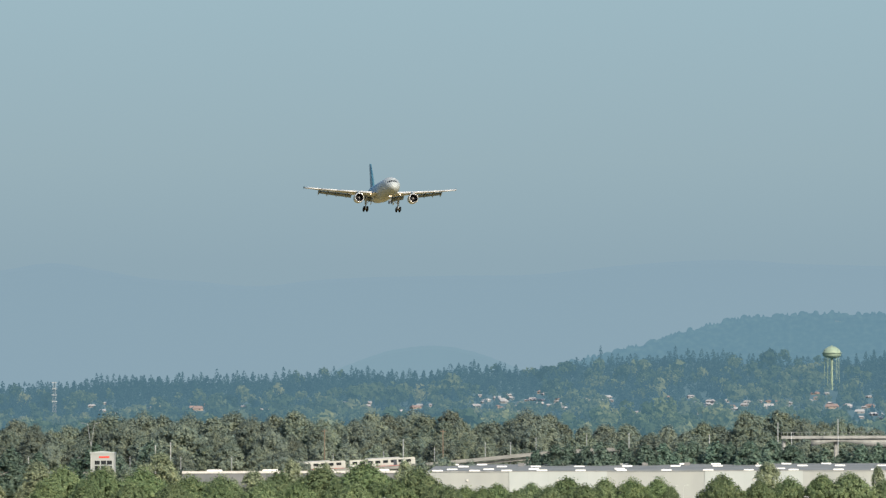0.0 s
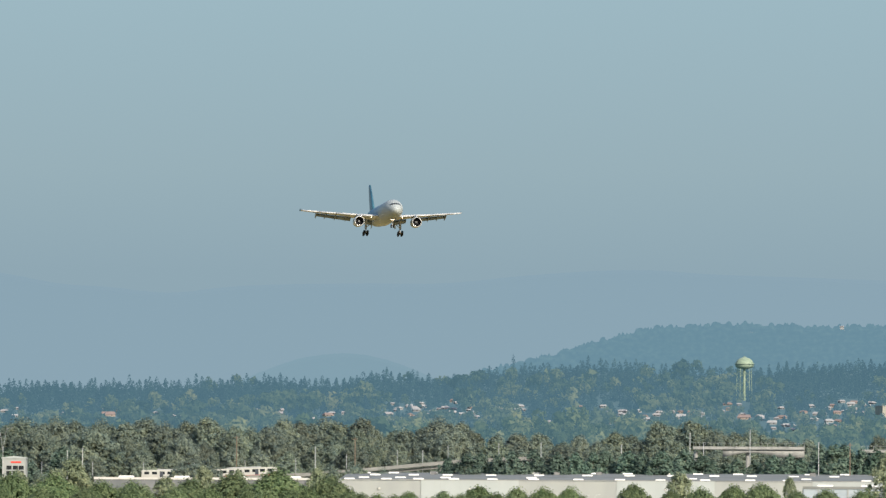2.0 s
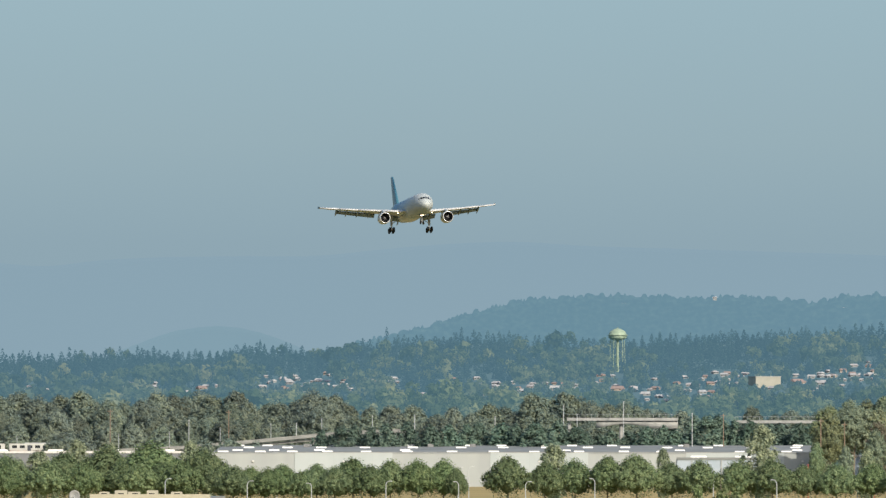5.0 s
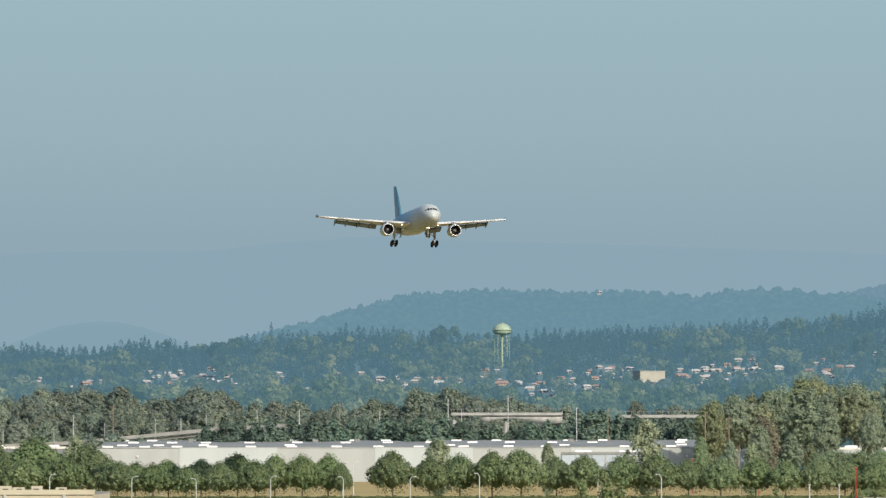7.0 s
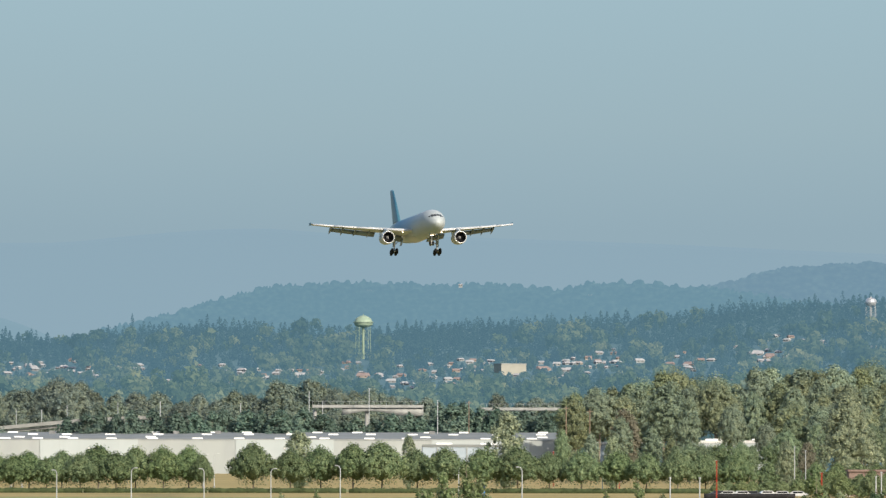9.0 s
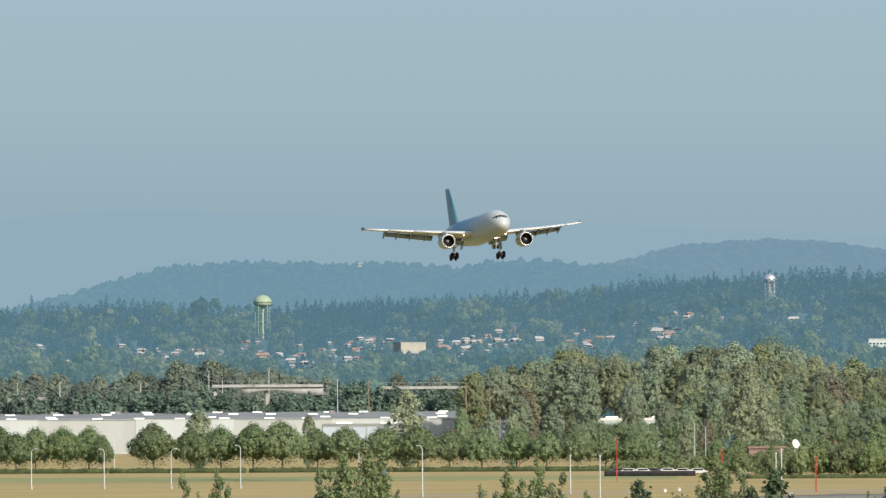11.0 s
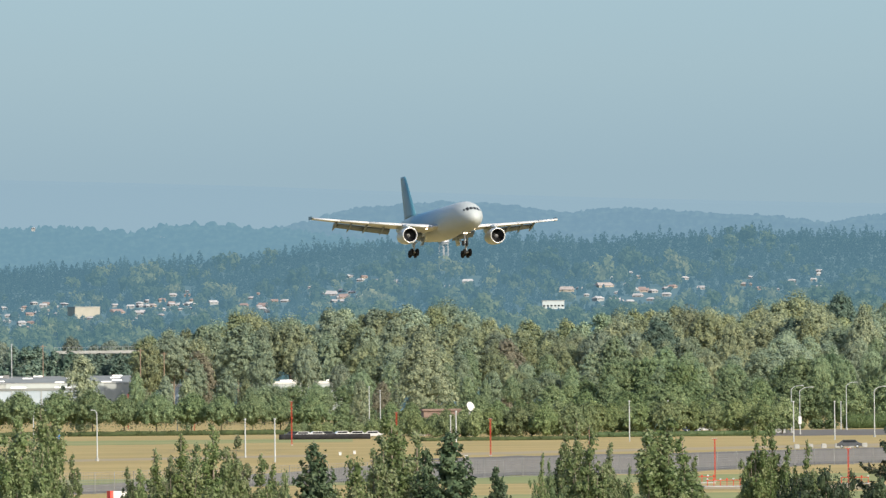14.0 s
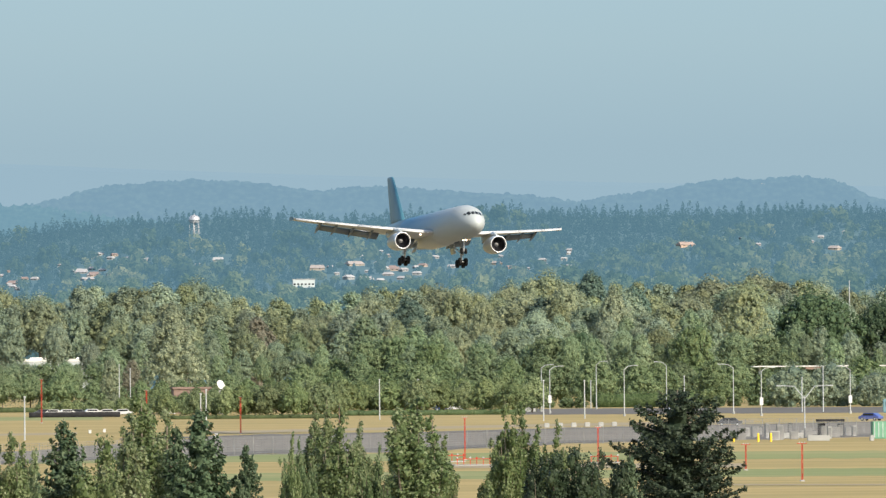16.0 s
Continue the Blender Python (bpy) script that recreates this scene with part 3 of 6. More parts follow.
ROUND = [(0, 0.6), (0.18, 0.95), (0.4, 1.0), (0.7, 0.92), (0.9, 0.68), (1, 0.5)]
TALL = [(0, 0.6), (0.2, 0.95), (0.45, 1.0), (0.7, 0.86), (0.88, 0.6), (1, 0.35)]
DOME = [(0, 0.8), (0.14, 1.0), (0.38, 0.98), (0.62, 0.82), (0.82, 0.55), (1, 0.2)]
PYRAMID = [(0, 0.8), (0.18, 1.0), (0.42, 0.86), (0.68, 0.6), (0.88, 0.3), (1, 0.08)]
SPIRE = [(0, 0.7), (0.25, 1.0), (0.5, 0.8), (0.8, 0.45), (1, 0.1)]


def plant(kinds, sites):
    """Sites: bearing, distance, height, width factor. Copies first, then the pattern tree takes the last site of its kind."""
    rnd = random.Random(len(sites) * 7 + 1)
    last = {}
    for turn, d, tall, fat in sites:
        pat, base = kinds[rnd.randrange(len(kinds))]
        k = tall / base
        m = Matrix.Translation(spot(turn, d, land(turn, d) - 0.05)) @ pose(0, 0, 0, 0, 0, rnd.uniform(0, 360)) @ Matrix.Diagonal((k * fat, k * fat, k, 1))
        if pat in last:
            copy_thing(pat, last[pat])
        last[pat] = m
    for pat, base in kinds:
        if pat in last:
            pat.matrix_basis = last[pat]
        else:
            for o in (*pat.children_recursive, pat):
                bpy.data.objects.remove(o)


def belt(turn0, turn1, d0, d1, gap, tops, seed, fat=(0.95, 1.45), slack=1.8, least=7.0):
    """Sites of a loose row between two bearings; tops: how far the crowns reach above the eye's level."""
    rnd = random.Random(seed)
    sites, a = [], turn0
    while a < turn1:
        d = rnd.uniform(d0, d1)
        tall = max(height_at(smooth(a, tops) - slack * rnd.random() ** 1.3, d) - land(a, d), least)
        sites.append((a, d, tall, rnd.uniform(*fat)))
        a += gap * rnd.uniform(0.65, 1.35)
    return sites


GROVE_TOP = [(-110, 6.6), (-90, 6.9), (-78, 7.2), (-68, 7.9), (-60, 7.4), (-51, 7.6), (-38, 7.7), (-30, 6.8), (-24, 6.4), (-14, 6.2), (-9, 8.0), (-4, 6.6), (4, 6.0), (11, 5.1), (16, 5.9), (22.9, 6.3), (27, 7.4), (32, 8.4), (36.3, 8.4), (41.5, 8.4), (48.2, 9.4), (56.2, 9.4), (61.6, 9.1), (65.6, 7.7), (69.6, 7.6), (75, 7.6), (79.6, 9.2), (84.3, 9.8), (91.7, 8.9), (95, 8.3), (100.4, 9.6), (108.4, 10.3), (115, 9.4), (123, 9.9), (133, 9.4), (140, 7.6), (165, 8.5)]


def lowered(by):
    return [(a, v - by) for a, v in GROVE_TOP]


def cottonwood_kinds(mat, label, group, seed, many=4, name="cottonwood_tree"):
    return [(make_cottonwood(name, label, mat, seed + i, 30, w, low, sh, n, 11000, 0.3, group, 0.12), 30) for i, (w, low, sh, n) in enumerate(((13, 11, TALL, 100), (17, 15, ROUND, 120), (12, 7, TALL, 90), (15, 13, DOME, 110))[:many])]


# cottonwood groves behind the warehouse, along the slough; named apart from the near grove
plant(cottonwood_kinds(COTTON_FAR, "tall grey-green cottonwood in the grove behind the warehouse", "alders in the far grove", 100, 4, "alder_tree"),
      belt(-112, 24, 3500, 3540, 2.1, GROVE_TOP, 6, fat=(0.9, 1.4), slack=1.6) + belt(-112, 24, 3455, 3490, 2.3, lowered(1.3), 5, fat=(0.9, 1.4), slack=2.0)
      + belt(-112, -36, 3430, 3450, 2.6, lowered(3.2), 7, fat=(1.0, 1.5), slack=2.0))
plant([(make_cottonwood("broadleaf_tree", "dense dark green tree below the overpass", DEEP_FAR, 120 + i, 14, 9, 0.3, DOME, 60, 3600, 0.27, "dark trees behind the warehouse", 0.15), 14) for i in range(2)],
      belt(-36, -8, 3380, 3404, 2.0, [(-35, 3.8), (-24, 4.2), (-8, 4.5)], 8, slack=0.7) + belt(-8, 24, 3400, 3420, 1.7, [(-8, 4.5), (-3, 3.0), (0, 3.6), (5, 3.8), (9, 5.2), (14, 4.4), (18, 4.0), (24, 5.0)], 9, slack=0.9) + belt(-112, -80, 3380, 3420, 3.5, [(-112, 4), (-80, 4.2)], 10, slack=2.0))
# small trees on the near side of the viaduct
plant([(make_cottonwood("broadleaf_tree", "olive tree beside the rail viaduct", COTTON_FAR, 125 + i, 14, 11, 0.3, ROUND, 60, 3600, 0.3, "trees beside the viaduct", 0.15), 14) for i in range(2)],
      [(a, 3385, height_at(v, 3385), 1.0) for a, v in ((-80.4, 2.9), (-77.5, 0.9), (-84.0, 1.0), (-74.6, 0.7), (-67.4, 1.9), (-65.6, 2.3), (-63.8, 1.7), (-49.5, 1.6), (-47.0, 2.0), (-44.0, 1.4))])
# the groves beyond the warehouse, row behind row
OLIVE_LABEL, PALE_LABEL, GREEN_LABEL, DARK_LABEL = "tall olive and tan cottonwood in the grove", "tall pale grey-green cottonwood with flickering leaves", "tall green poplar standing in the grove", "dark blue-green poplar, the grove's shade put into its colour"
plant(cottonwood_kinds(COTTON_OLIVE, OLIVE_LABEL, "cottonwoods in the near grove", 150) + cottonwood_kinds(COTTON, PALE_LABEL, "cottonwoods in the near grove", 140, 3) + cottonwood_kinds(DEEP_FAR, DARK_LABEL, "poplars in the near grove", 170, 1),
      belt(24, 165, 3240, 3310, 2.3, GROVE_TOP, 11, fat=(0.85, 1.3), slack=1.5) + belt(24, 165, 3110, 3180, 2.5, lowered(1.3), 31, fat=(0.85, 1.3), slack=1.7)
      + belt(50, 165, 2950, 3010, 2.7, lowered(2.6), 32, fat=(0.85, 1.3), slack=1.7) + belt(23, 37, 2900, 2960, 2.4, [(23, 0.7), (30, 0.2), (37, 1.0)], 35, fat=(1.0, 1.5), slack=1.0))
plant(cottonwood_kinds(COTTON_GREEN, GREEN_LABEL, "poplars in the near grove", 160, 1) + cottonwood_kinds(COTTON, PALE_LABEL, "cottonwoods in the near grove", 175, 3) + cottonwood_kinds(COTTON_OLIVE, OLIVE_LABEL, "cottonwoods in the near grove", 164, 2),
      [(29.5, 2600, 20.0, 0.9), (37.4, 2620, 26.5, 0.8), (42.6, 2640, 23.0, 0.75), (33.2, 2600, 17.0, 1.0), (46.6, 2620, 17.5, 0.8), (40.2, 2610, 11.0, 0.8), (44.8, 2600, 10.5, 0.8), (35.4, 2590, 14.0, 0.8), (48.4, 2600, 12.5, 0.8), (26.0, 2600, 15.0, 0.8), (22.5, 2600, 16.0, 0.8)]
      + belt(50, 165, 2800, 2860, 2.7, lowered(4.0), 12, fat=(0.85, 1.3), slack=1.7)
      + belt(50, 165, 2620, 2680, 2.8, lowered(5.3), 13, fat=(0.85, 1.3), slack=1.7))
plant(cottonwood_kinds(COTTON_GREEN, GREEN_LABEL, "poplars in the near grove", 165, 3) + [(make_cottonwood("broadleaf_tree", "rounded leafy tree filling the grove", MAPLE, 233, 26, 22, 0.5, ROUND, 120, 9000, 0.34, "lower trees of the grove"), 26)],
      belt(36, 51, 2540, 2590, 1.9, [(36, 0.05), (51, 0.05)], 33, fat=(0.85, 1.3), slack=0.5)
      + belt(49, 165, 2440, 2500, 2.8, [(a, max(v, 1.0)) for a, v in lowered(6.7)], 14, fat=(0.75, 1.2), slack=2.2))
plant([(make_cottonwood("cottonwood_tree", "huge pale cottonwood towering over the grove", COTTON_PALE, 180, 36, 25, 1, PYRAMID, 240, 15000, 0.34, "great cottonwoods", 0.085), 36)],
      [(56.3, 2350, 28.8, 1.0), (108.5, 2900, 37.0, 0.85)])
plant([(make_cottonwood("cottonwood_tree", "great golden-olive cottonwood in the grove", COTTON_OLIVE, 181, 36, 21, 1, TALL, 200, 14000, 0.34, "great cottonwoods", 0.09), 36)],
      [(124.3, 2560, 33.0, 0.9), (93.0, 2780, 31.0, 0.7)])
plant([(make_cottonwood("broadleaf_tree", "bright green rounded tree in the grove", MAPLE, 182, 22, 15, 1, ROUND, 100, 7000, 0.3, "bright trees of the grove", 0.12), 22)],
      [(118.0, 2450, 21.5, 0.95), (79.0, 2480, 18.0, 0.9)])
plant([(make_cottonwood("cottonwood_tree", "rusty tan tree with thinning leaves", RUST_LEAF, 185, 18, 9, 1, TALL, 70, 5000, 0.28, "rusty trees", 0.13), 18)],
      [(51.5, 2300, 12.5, 1.0), (66.5, 2900, 27, 1.0), (93.5, 2900, 24, 1.0), (30.0, 2900, 24, 1.0)])
plant([(make_cottonwood("oak_tree", "broad dark green oak in the grove", DARK_LEAF, 190, 24, 25, 0.8, ROUND, 130, 9000, 0.36, "dark oaks", 0.11), 24)],
      [(132.5, 2680, 31.5, 1.0), (141, 2700, 29, 0.9), (104.5, 2660, 20, 0.6)])
plant([(make_cottonwood("broadleaf_tree", "rounded bright green tree at the roadside", MAPLE, 195 + i, 13, 13, 1.5, DOME, 100, 8000, 0.26, "roadside trees", 0.12), 13) for i in range(3)],
      belt(47, 128, 2130, 2240, 2.9, [(47, -2.4), (58, -2.2), (64, -1.0), (73, -0.2), (90, 0.1), (100, 0.4), (118, 0.4), (128, -0.4)], 15, fat=(0.95, 1.3), slack=1.3) + belt(128, 165, 2080, 2200, 3.6, [(128, -1.6), (135, -1.2), (140, 0.8), (165, 0)], 16, slack=1.6))
plant([(make_cottonwood("willow_tree", "grey-green willow thicket by the street", COTTON, 199, 9, 13, 0.1, ROUND, 90, 7000, 0.2, "willow thickets", 0.12), 9)],
      [(129.5, 2010, 9.2, 1.0), (134.0, 2020, 9.8, 1.0), (139.5, 2010, 7.6, 1.0)])
# shrubs under the trees along the street
plant([(make_tree("shrub", "dense green shrub under the trees", LEAFY, 240 + i, 4, 6, 0.05, ROUND, 16, 1300, 0.24, "shrubs along the street"), 4) for i in range(2)],
      belt(119, 160, 2040, 2080, 2.1, [(119, -4.3), (160, -4.2)], 61, fat=(0.9, 1.4), slack=0.5, least=2.6) + belt(99, 106, 2030, 2070, 2.1, [(99, -4.6), (106, -4.6)], 62, fat=(0.9, 1.3), slack=0.4, least=2.4) + belt(62, 99, 2070, 2110, 2.4, [(62, -4.5), (99, -4.5)], 63, fat=(1.0, 1.5), slack=0.4, least=2.2))
# the row of maples in front of the warehouse
plant([(make_cottonwood("maple_tree", "round green maple in the planted row", MAPLE, 200 + i, 11.5, 12.6 + 0.6 * i, 4.3, DOME, 110, 9000, 0.24, "planted row of maples", 0.13), 11.0) for i in range(4)],
      [(-92, 2090, 13.0, 1.0), (-87.5, 2070, 12.6, 1.0), (-82.5, 2085, 12.4, 1.1), (-77, 2075, 10.9, 1.0), (-73.2, 2080, 10.9, 1.0), (-66.4, 2075, 11.6, 1.0), (-61.5, 2080, 12.9, 1.1), (-56.2, 2070, 13.8, 1.1), (-50, 2080, 12.4, 1.0), *((a, 2045, 9.4, 1.0) for a in (-94, -89, -84, -79, -73.5, -68.5, -64, -59.5, -54.5)), *((a, 2040, h, 1.0) for a, h in ((-57.5, 9.4), (-52.5, 9.8), (-46.4, 8.6), (-42.3, 8.2), (-38.4, 7.6), (-34.4, 8.4), (-30.2, 8.8))), (-48.0, 2070, 8.7, 1.0), (-44.4, 2060, 8.4, 1.0), (-40.5, 2070, 8.9, 1.0),
       (-36.6, 2062, 9.1, 1.0), (-32.3, 2060, 10.4, 1.05), (-27.9, 2060, 10.0, 0.9), (-24.6, 2058, 9.9, 0.95), (-21.6, 2062, 10.1, 0.9), (-20.0, 2056, 8.3, 0.6), (-14.0, 2055, 10.8, 0.98), (-9.6, 2060, 9.5, 0.9), (-6.0, 2065, 10.0, 1.0), (-2.2, 2060, 10.8, 0.95), (1.2, 2058, 11.1, 1.05), (5.4, 2062, 9.5, 0.9), (8.6, 2058, 9.9, 1.0), (13.2, 2060, 9.7, 1.0), (17.3, 2058, 10.0, 1.0), (21.0, 2062, 8.9, 0.9),
       (24.8, 2060, 9.1, 1.0), (29.0, 2064, 9.2, 1.0), (32.5, 2060, 8.7, 1.0), (36.2, 2060, 8.9, 1.0), (39.5, 2064, 8.6, 1.0), (43.2, 2060, 8.4, 1.0)])
plant([(make_cottonwood("poplar_tree", "tall ragged pale poplar rising above the planted row", COTTON_PALE, 210, 17, 9.5, 0.8, TALL, 70, 5200, 0.26, "ragged poplars", 0.14), 17)],
      belt(-100, -48, 2150, 2250, 3.2, [(-100, 0.6), (-74, 0.9), (-60, 0.2), (-48, -0.6)], 19, fat=(0.9, 1.4), slack=1.6) + [(-80.3, 2120, 18.1, 1.0), (-82.4, 2110, 15.4, 0.9), (-64.9, 2130, 16.2, 0.9), (-60.8, 2130, 15.3, 0.6), (-51.5, 2120, 15.9, 0.8), (-86.8, 2120, 14.8, 1.0), (-8.6, 2120, 15.0, 1.1), (4.4, 2110, 14.0, 0.6), (15.9, 2110, 20.0, 1.0), (28.5, 2120, 14, 0.7), (49, 2200, 13.0, 0.8), (-95, 2150, 16, 1.1)])
plant([(make_cottonwood("small_tree", "low round yellow-green tree in the car park row", ASH_LEAF, 215 + i, 8.0, 8.0, 1.7, DOME, 60, 5200, 0.2, "car park trees", 0.15), 8.0) for i in range(3)],
      belt(54.5, 98, 1985, 2015, 3.0, [(54.5, -2.7), (62, -2.5), (80, -2.1), (98, -1.8)], 17, fat=(0.95, 1.2), slack=0.5, least=6.0) + belt(41, 60, 1892, 1915, 1.5, [(41, -4.3), (54, -3.9), (60, -3.6)], 18, fat=(1.1, 1.4), slack=0.5, least=3.5)
      + belt(55.5, 76, 1752, 1790, 1.7, [(55.5, -3.2), (62, -2.95), (76, -2.4)], 71, fat=(0.9, 1.2), slack=0.5, least=5.0) + belt(77, 99.5, 1832, 1875, 1.8, [(77, -2.4), (88, -2.4), (99.5, -2.1)], 72, fat=(0.9, 1.25), slack=0.5, least=5.0))


CLEARED = []  # bearing, distance and width of what stands open to view on the slope


def hillside():
    """The far woods of the rise: one object of firs, one of broadleaves."""
    rng = np.random.default_rng(77)
    fir_v, fir_t, leaf_v, leaf_t = [], [], [], []
    top_v, top_t, upper_v, upper_t = [], [], [], []
    open_at = np.array(CLEARED)
    for row in range(36):
        d = 3560 + 32 * row
        up = (d - 3560) / 1140
        turn = -118.0
        while turn < 160:
            turn += rng.uniform(0.4, 1.2) * (1.85 - 0.95 * up)
            dd = d + rng.uniform(-16, 16)
            z = land(turn, dd)
            off, ahead = np.abs(turn - open_at[:, 0]), open_at[:, 1] - dd
            if np.any((off < open_at[:, 2] / 8 + 0.15) & (ahead > -5) & (ahead < 26)):
                continue
            low = 0.6 if np.any((off < open_at[:, 2] / 7 + 0.3) & (ahead > 0) & (ahead < 120)) else 1.0
            grove = noise.noise((turn * 0.07, dd * 0.006, 1.0))
            tuft = max(0.0, noise.noise((turn * 0.35, dd * 0.03, 4.0)))
            hue = min(max(0.35 + 0.5 * noise.noise((turn * 0.11, dd * 0.01, 9.0)) + rng.uniform(-0.42, 0.42) + (0.5 if rng.random() < 0.11 else 0), 0), 1)
            if rng.random() < 0.12 + 0.95 * up ** 1.6 + 0.5 * grove:
                tall, wide = low * (rng.uniform(4.8, 8.6) + 7.0 * tuft * rng.random()) * (1.25 if rng.random() < 0.05 else 1), low * rng.uniform(2.1, 3.5)
                n = 104
                s = rng.random(n) ** 1.05
                ang = rng.uniform(0, 2 * np.pi, n)
                rr = wide * (1.0 - s) ** 0.62 * rng.uniform(0.35, 1.15, n)
                at = np.stack([rr * np.cos(ang), rr * np.sin(ang), tall * (0.03 + 0.97 * s)], 1) + np.array(spot(turn, dd, z - 0.4))
                out = unit(np.stack([np.cos(ang), np.sin(ang), np.full(n, 0.7)], 1) + rng.normal(size=(n, 3)) * 0.4)
                v, _f = leaf_quads(rng, at, out, (0.36 + 0.5 * (1 - s)) * rng.uniform(0.7, 1.3, n), 0)
                # upper trees take the bluer glow, so the painted haze thickens with distance
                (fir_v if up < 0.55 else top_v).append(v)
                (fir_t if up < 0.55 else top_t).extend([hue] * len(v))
            else:
                size = low * (rng.uniform(4.4, 8.0) + 5.0 * rng.random() ** 4) * (1.0 - 0.25 * up)
                lumps = rng.integers(4, 8)
                for _ in range(lumps):
                    r = size * rng.uniform(0.25, 0.48)
                    c = np.array(spot(turn, dd, z + size * rng.uniform(0.3, 1.05))) + np.append(rng.uniform(-0.42, 0.42, 2) * size, 0)
                    way = unit(rng.normal(size=(28, 3)) + np.array((0, -0.25, 0.2)))
                    v, _f = leaf_quads(rng, c + way * r * rng.uniform(0.65, 1.1, (28, 1)), unit(way + rng.normal(size=(28, 3)) * 0.5), r * rng.uniform(0.3, 0.6, 28), 0)
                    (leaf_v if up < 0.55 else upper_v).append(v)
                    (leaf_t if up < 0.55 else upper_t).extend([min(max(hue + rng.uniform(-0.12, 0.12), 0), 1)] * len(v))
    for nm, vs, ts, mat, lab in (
        ("fir_forest", fir_v, fir_t, HILL_FIR, "firs scattered over the lower hillside, tinted with blue haze"),
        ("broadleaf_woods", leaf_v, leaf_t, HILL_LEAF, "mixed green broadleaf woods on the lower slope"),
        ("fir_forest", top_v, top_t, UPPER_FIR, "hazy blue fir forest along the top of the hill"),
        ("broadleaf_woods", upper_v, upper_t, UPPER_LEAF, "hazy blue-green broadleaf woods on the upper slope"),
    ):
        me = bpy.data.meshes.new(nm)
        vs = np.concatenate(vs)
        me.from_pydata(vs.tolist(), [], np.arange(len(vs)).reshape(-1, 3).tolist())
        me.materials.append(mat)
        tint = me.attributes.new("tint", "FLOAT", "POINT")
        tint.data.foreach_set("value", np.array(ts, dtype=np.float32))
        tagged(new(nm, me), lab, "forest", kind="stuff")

# ---- houses and towers on the hillside ----
def site_on_slope(turn, rise, lift):
    """The distance at which something of height lift on the slope reaches that rise."""
    d = 3560
    while d < 4680 and (land(turn, d) + lift - EYE) / d * 1000 < rise:
        d += 6
    return d


# siding and shingle tones are dulled: the hill's haze is put into them
HOUSE_TONES = {
    "w": (material("white_siding", [(0.20, 0.22, 0.225), (0.26, 0.275, 0.28)], 0.7, scale=0.4), material("pale_shingles", [(0.29, 0.30, 0.31), (0.40, 0.41, 0.41)], 0.8, scale=0.5), "small white house with a pale roof among the trees"),
    "r": (material("tan_siding", [(0.26, 0.22, 0.19), (0.34, 0.29, 0.25)], 0.8, scale=0.4), material("red_brown_shingles", [(0.205, 0.165, 0.155), (0.26, 0.21, 0.195)], 0.8, scale=0.5), "low house with a red-brown roof among the trees"),
    "p": (material("peach_siding", [(0.25, 0.23, 0.195), (0.31, 0.285, 0.245)], 0.8, scale=0.4), material("rose_shingles", [(0.26, 0.24, 0.23), (0.33, 0.305, 0.29)], 0.8, scale=0.5), "peach-coloured house with a rosy roof among the trees"),
    "g": (material("grey_siding", [(0.19, 0.205, 0.21), (0.25, 0.26, 0.265)], 0.8, scale=0.4), material("grey_shingles", [(0.27, 0.27, 0.28), (0.38, 0.38, 0.38)], 0.8, scale=0.5), "grey house with a shingle roof among the trees"),
    "b": (material("brown_siding", [(0.30, 0.22, 0.17), (0.38, 0.29, 0.23)], 0.8, scale=0.4), material("brown_shingles", [(0.26, 0.20, 0.17), (0.36, 0.29, 0.25)], 0.8, scale=0.5), "broad brown house with a low roof on the slope"),
}


def make_house(tone, w, deep, tall, m):
    wall, roof, label = HOUSE_TONES[tone]
    h = thing("house", m, label, "house", "houses on the hillside")
    body = part("wall", boxed(-w / 2, w / 2, -deep / 2, deep / 2, -1, tall), wall, h)
    bm = bmesh.new()
    e = 0.35
    pts = [(-w / 2 - e, -deep / 2 - e, tall), (w / 2 + e, -deep / 2 - e, tall), (w / 2 + e, deep / 2 + e, tall), (-w / 2 - e, deep / 2 + e, tall), (-w / 2 + 0.3, 0, tall + deep * 0.3), (w / 2 - 0.3, 0, tall + deep * 0.3)]
    vs = [bm.verts.new(p) for p in pts]
    for f in ((0, 1, 5, 4), (2, 3, 4, 5), (1, 2, 5), (3, 0, 4), (3, 2, 1, 0)):
        bm.faces.new([vs[i] for i in f])
    part("roof", bm, roof, h)
    for s in (-0.28, 0.22):
        part("window", boxed(w * s - 0.3, w * s + 0.3, -deep / 2 - 0.05, -deep / 2 + 0.02, tall * 0.4, tall * 0.75), GLASS_DARK, body)
    return h


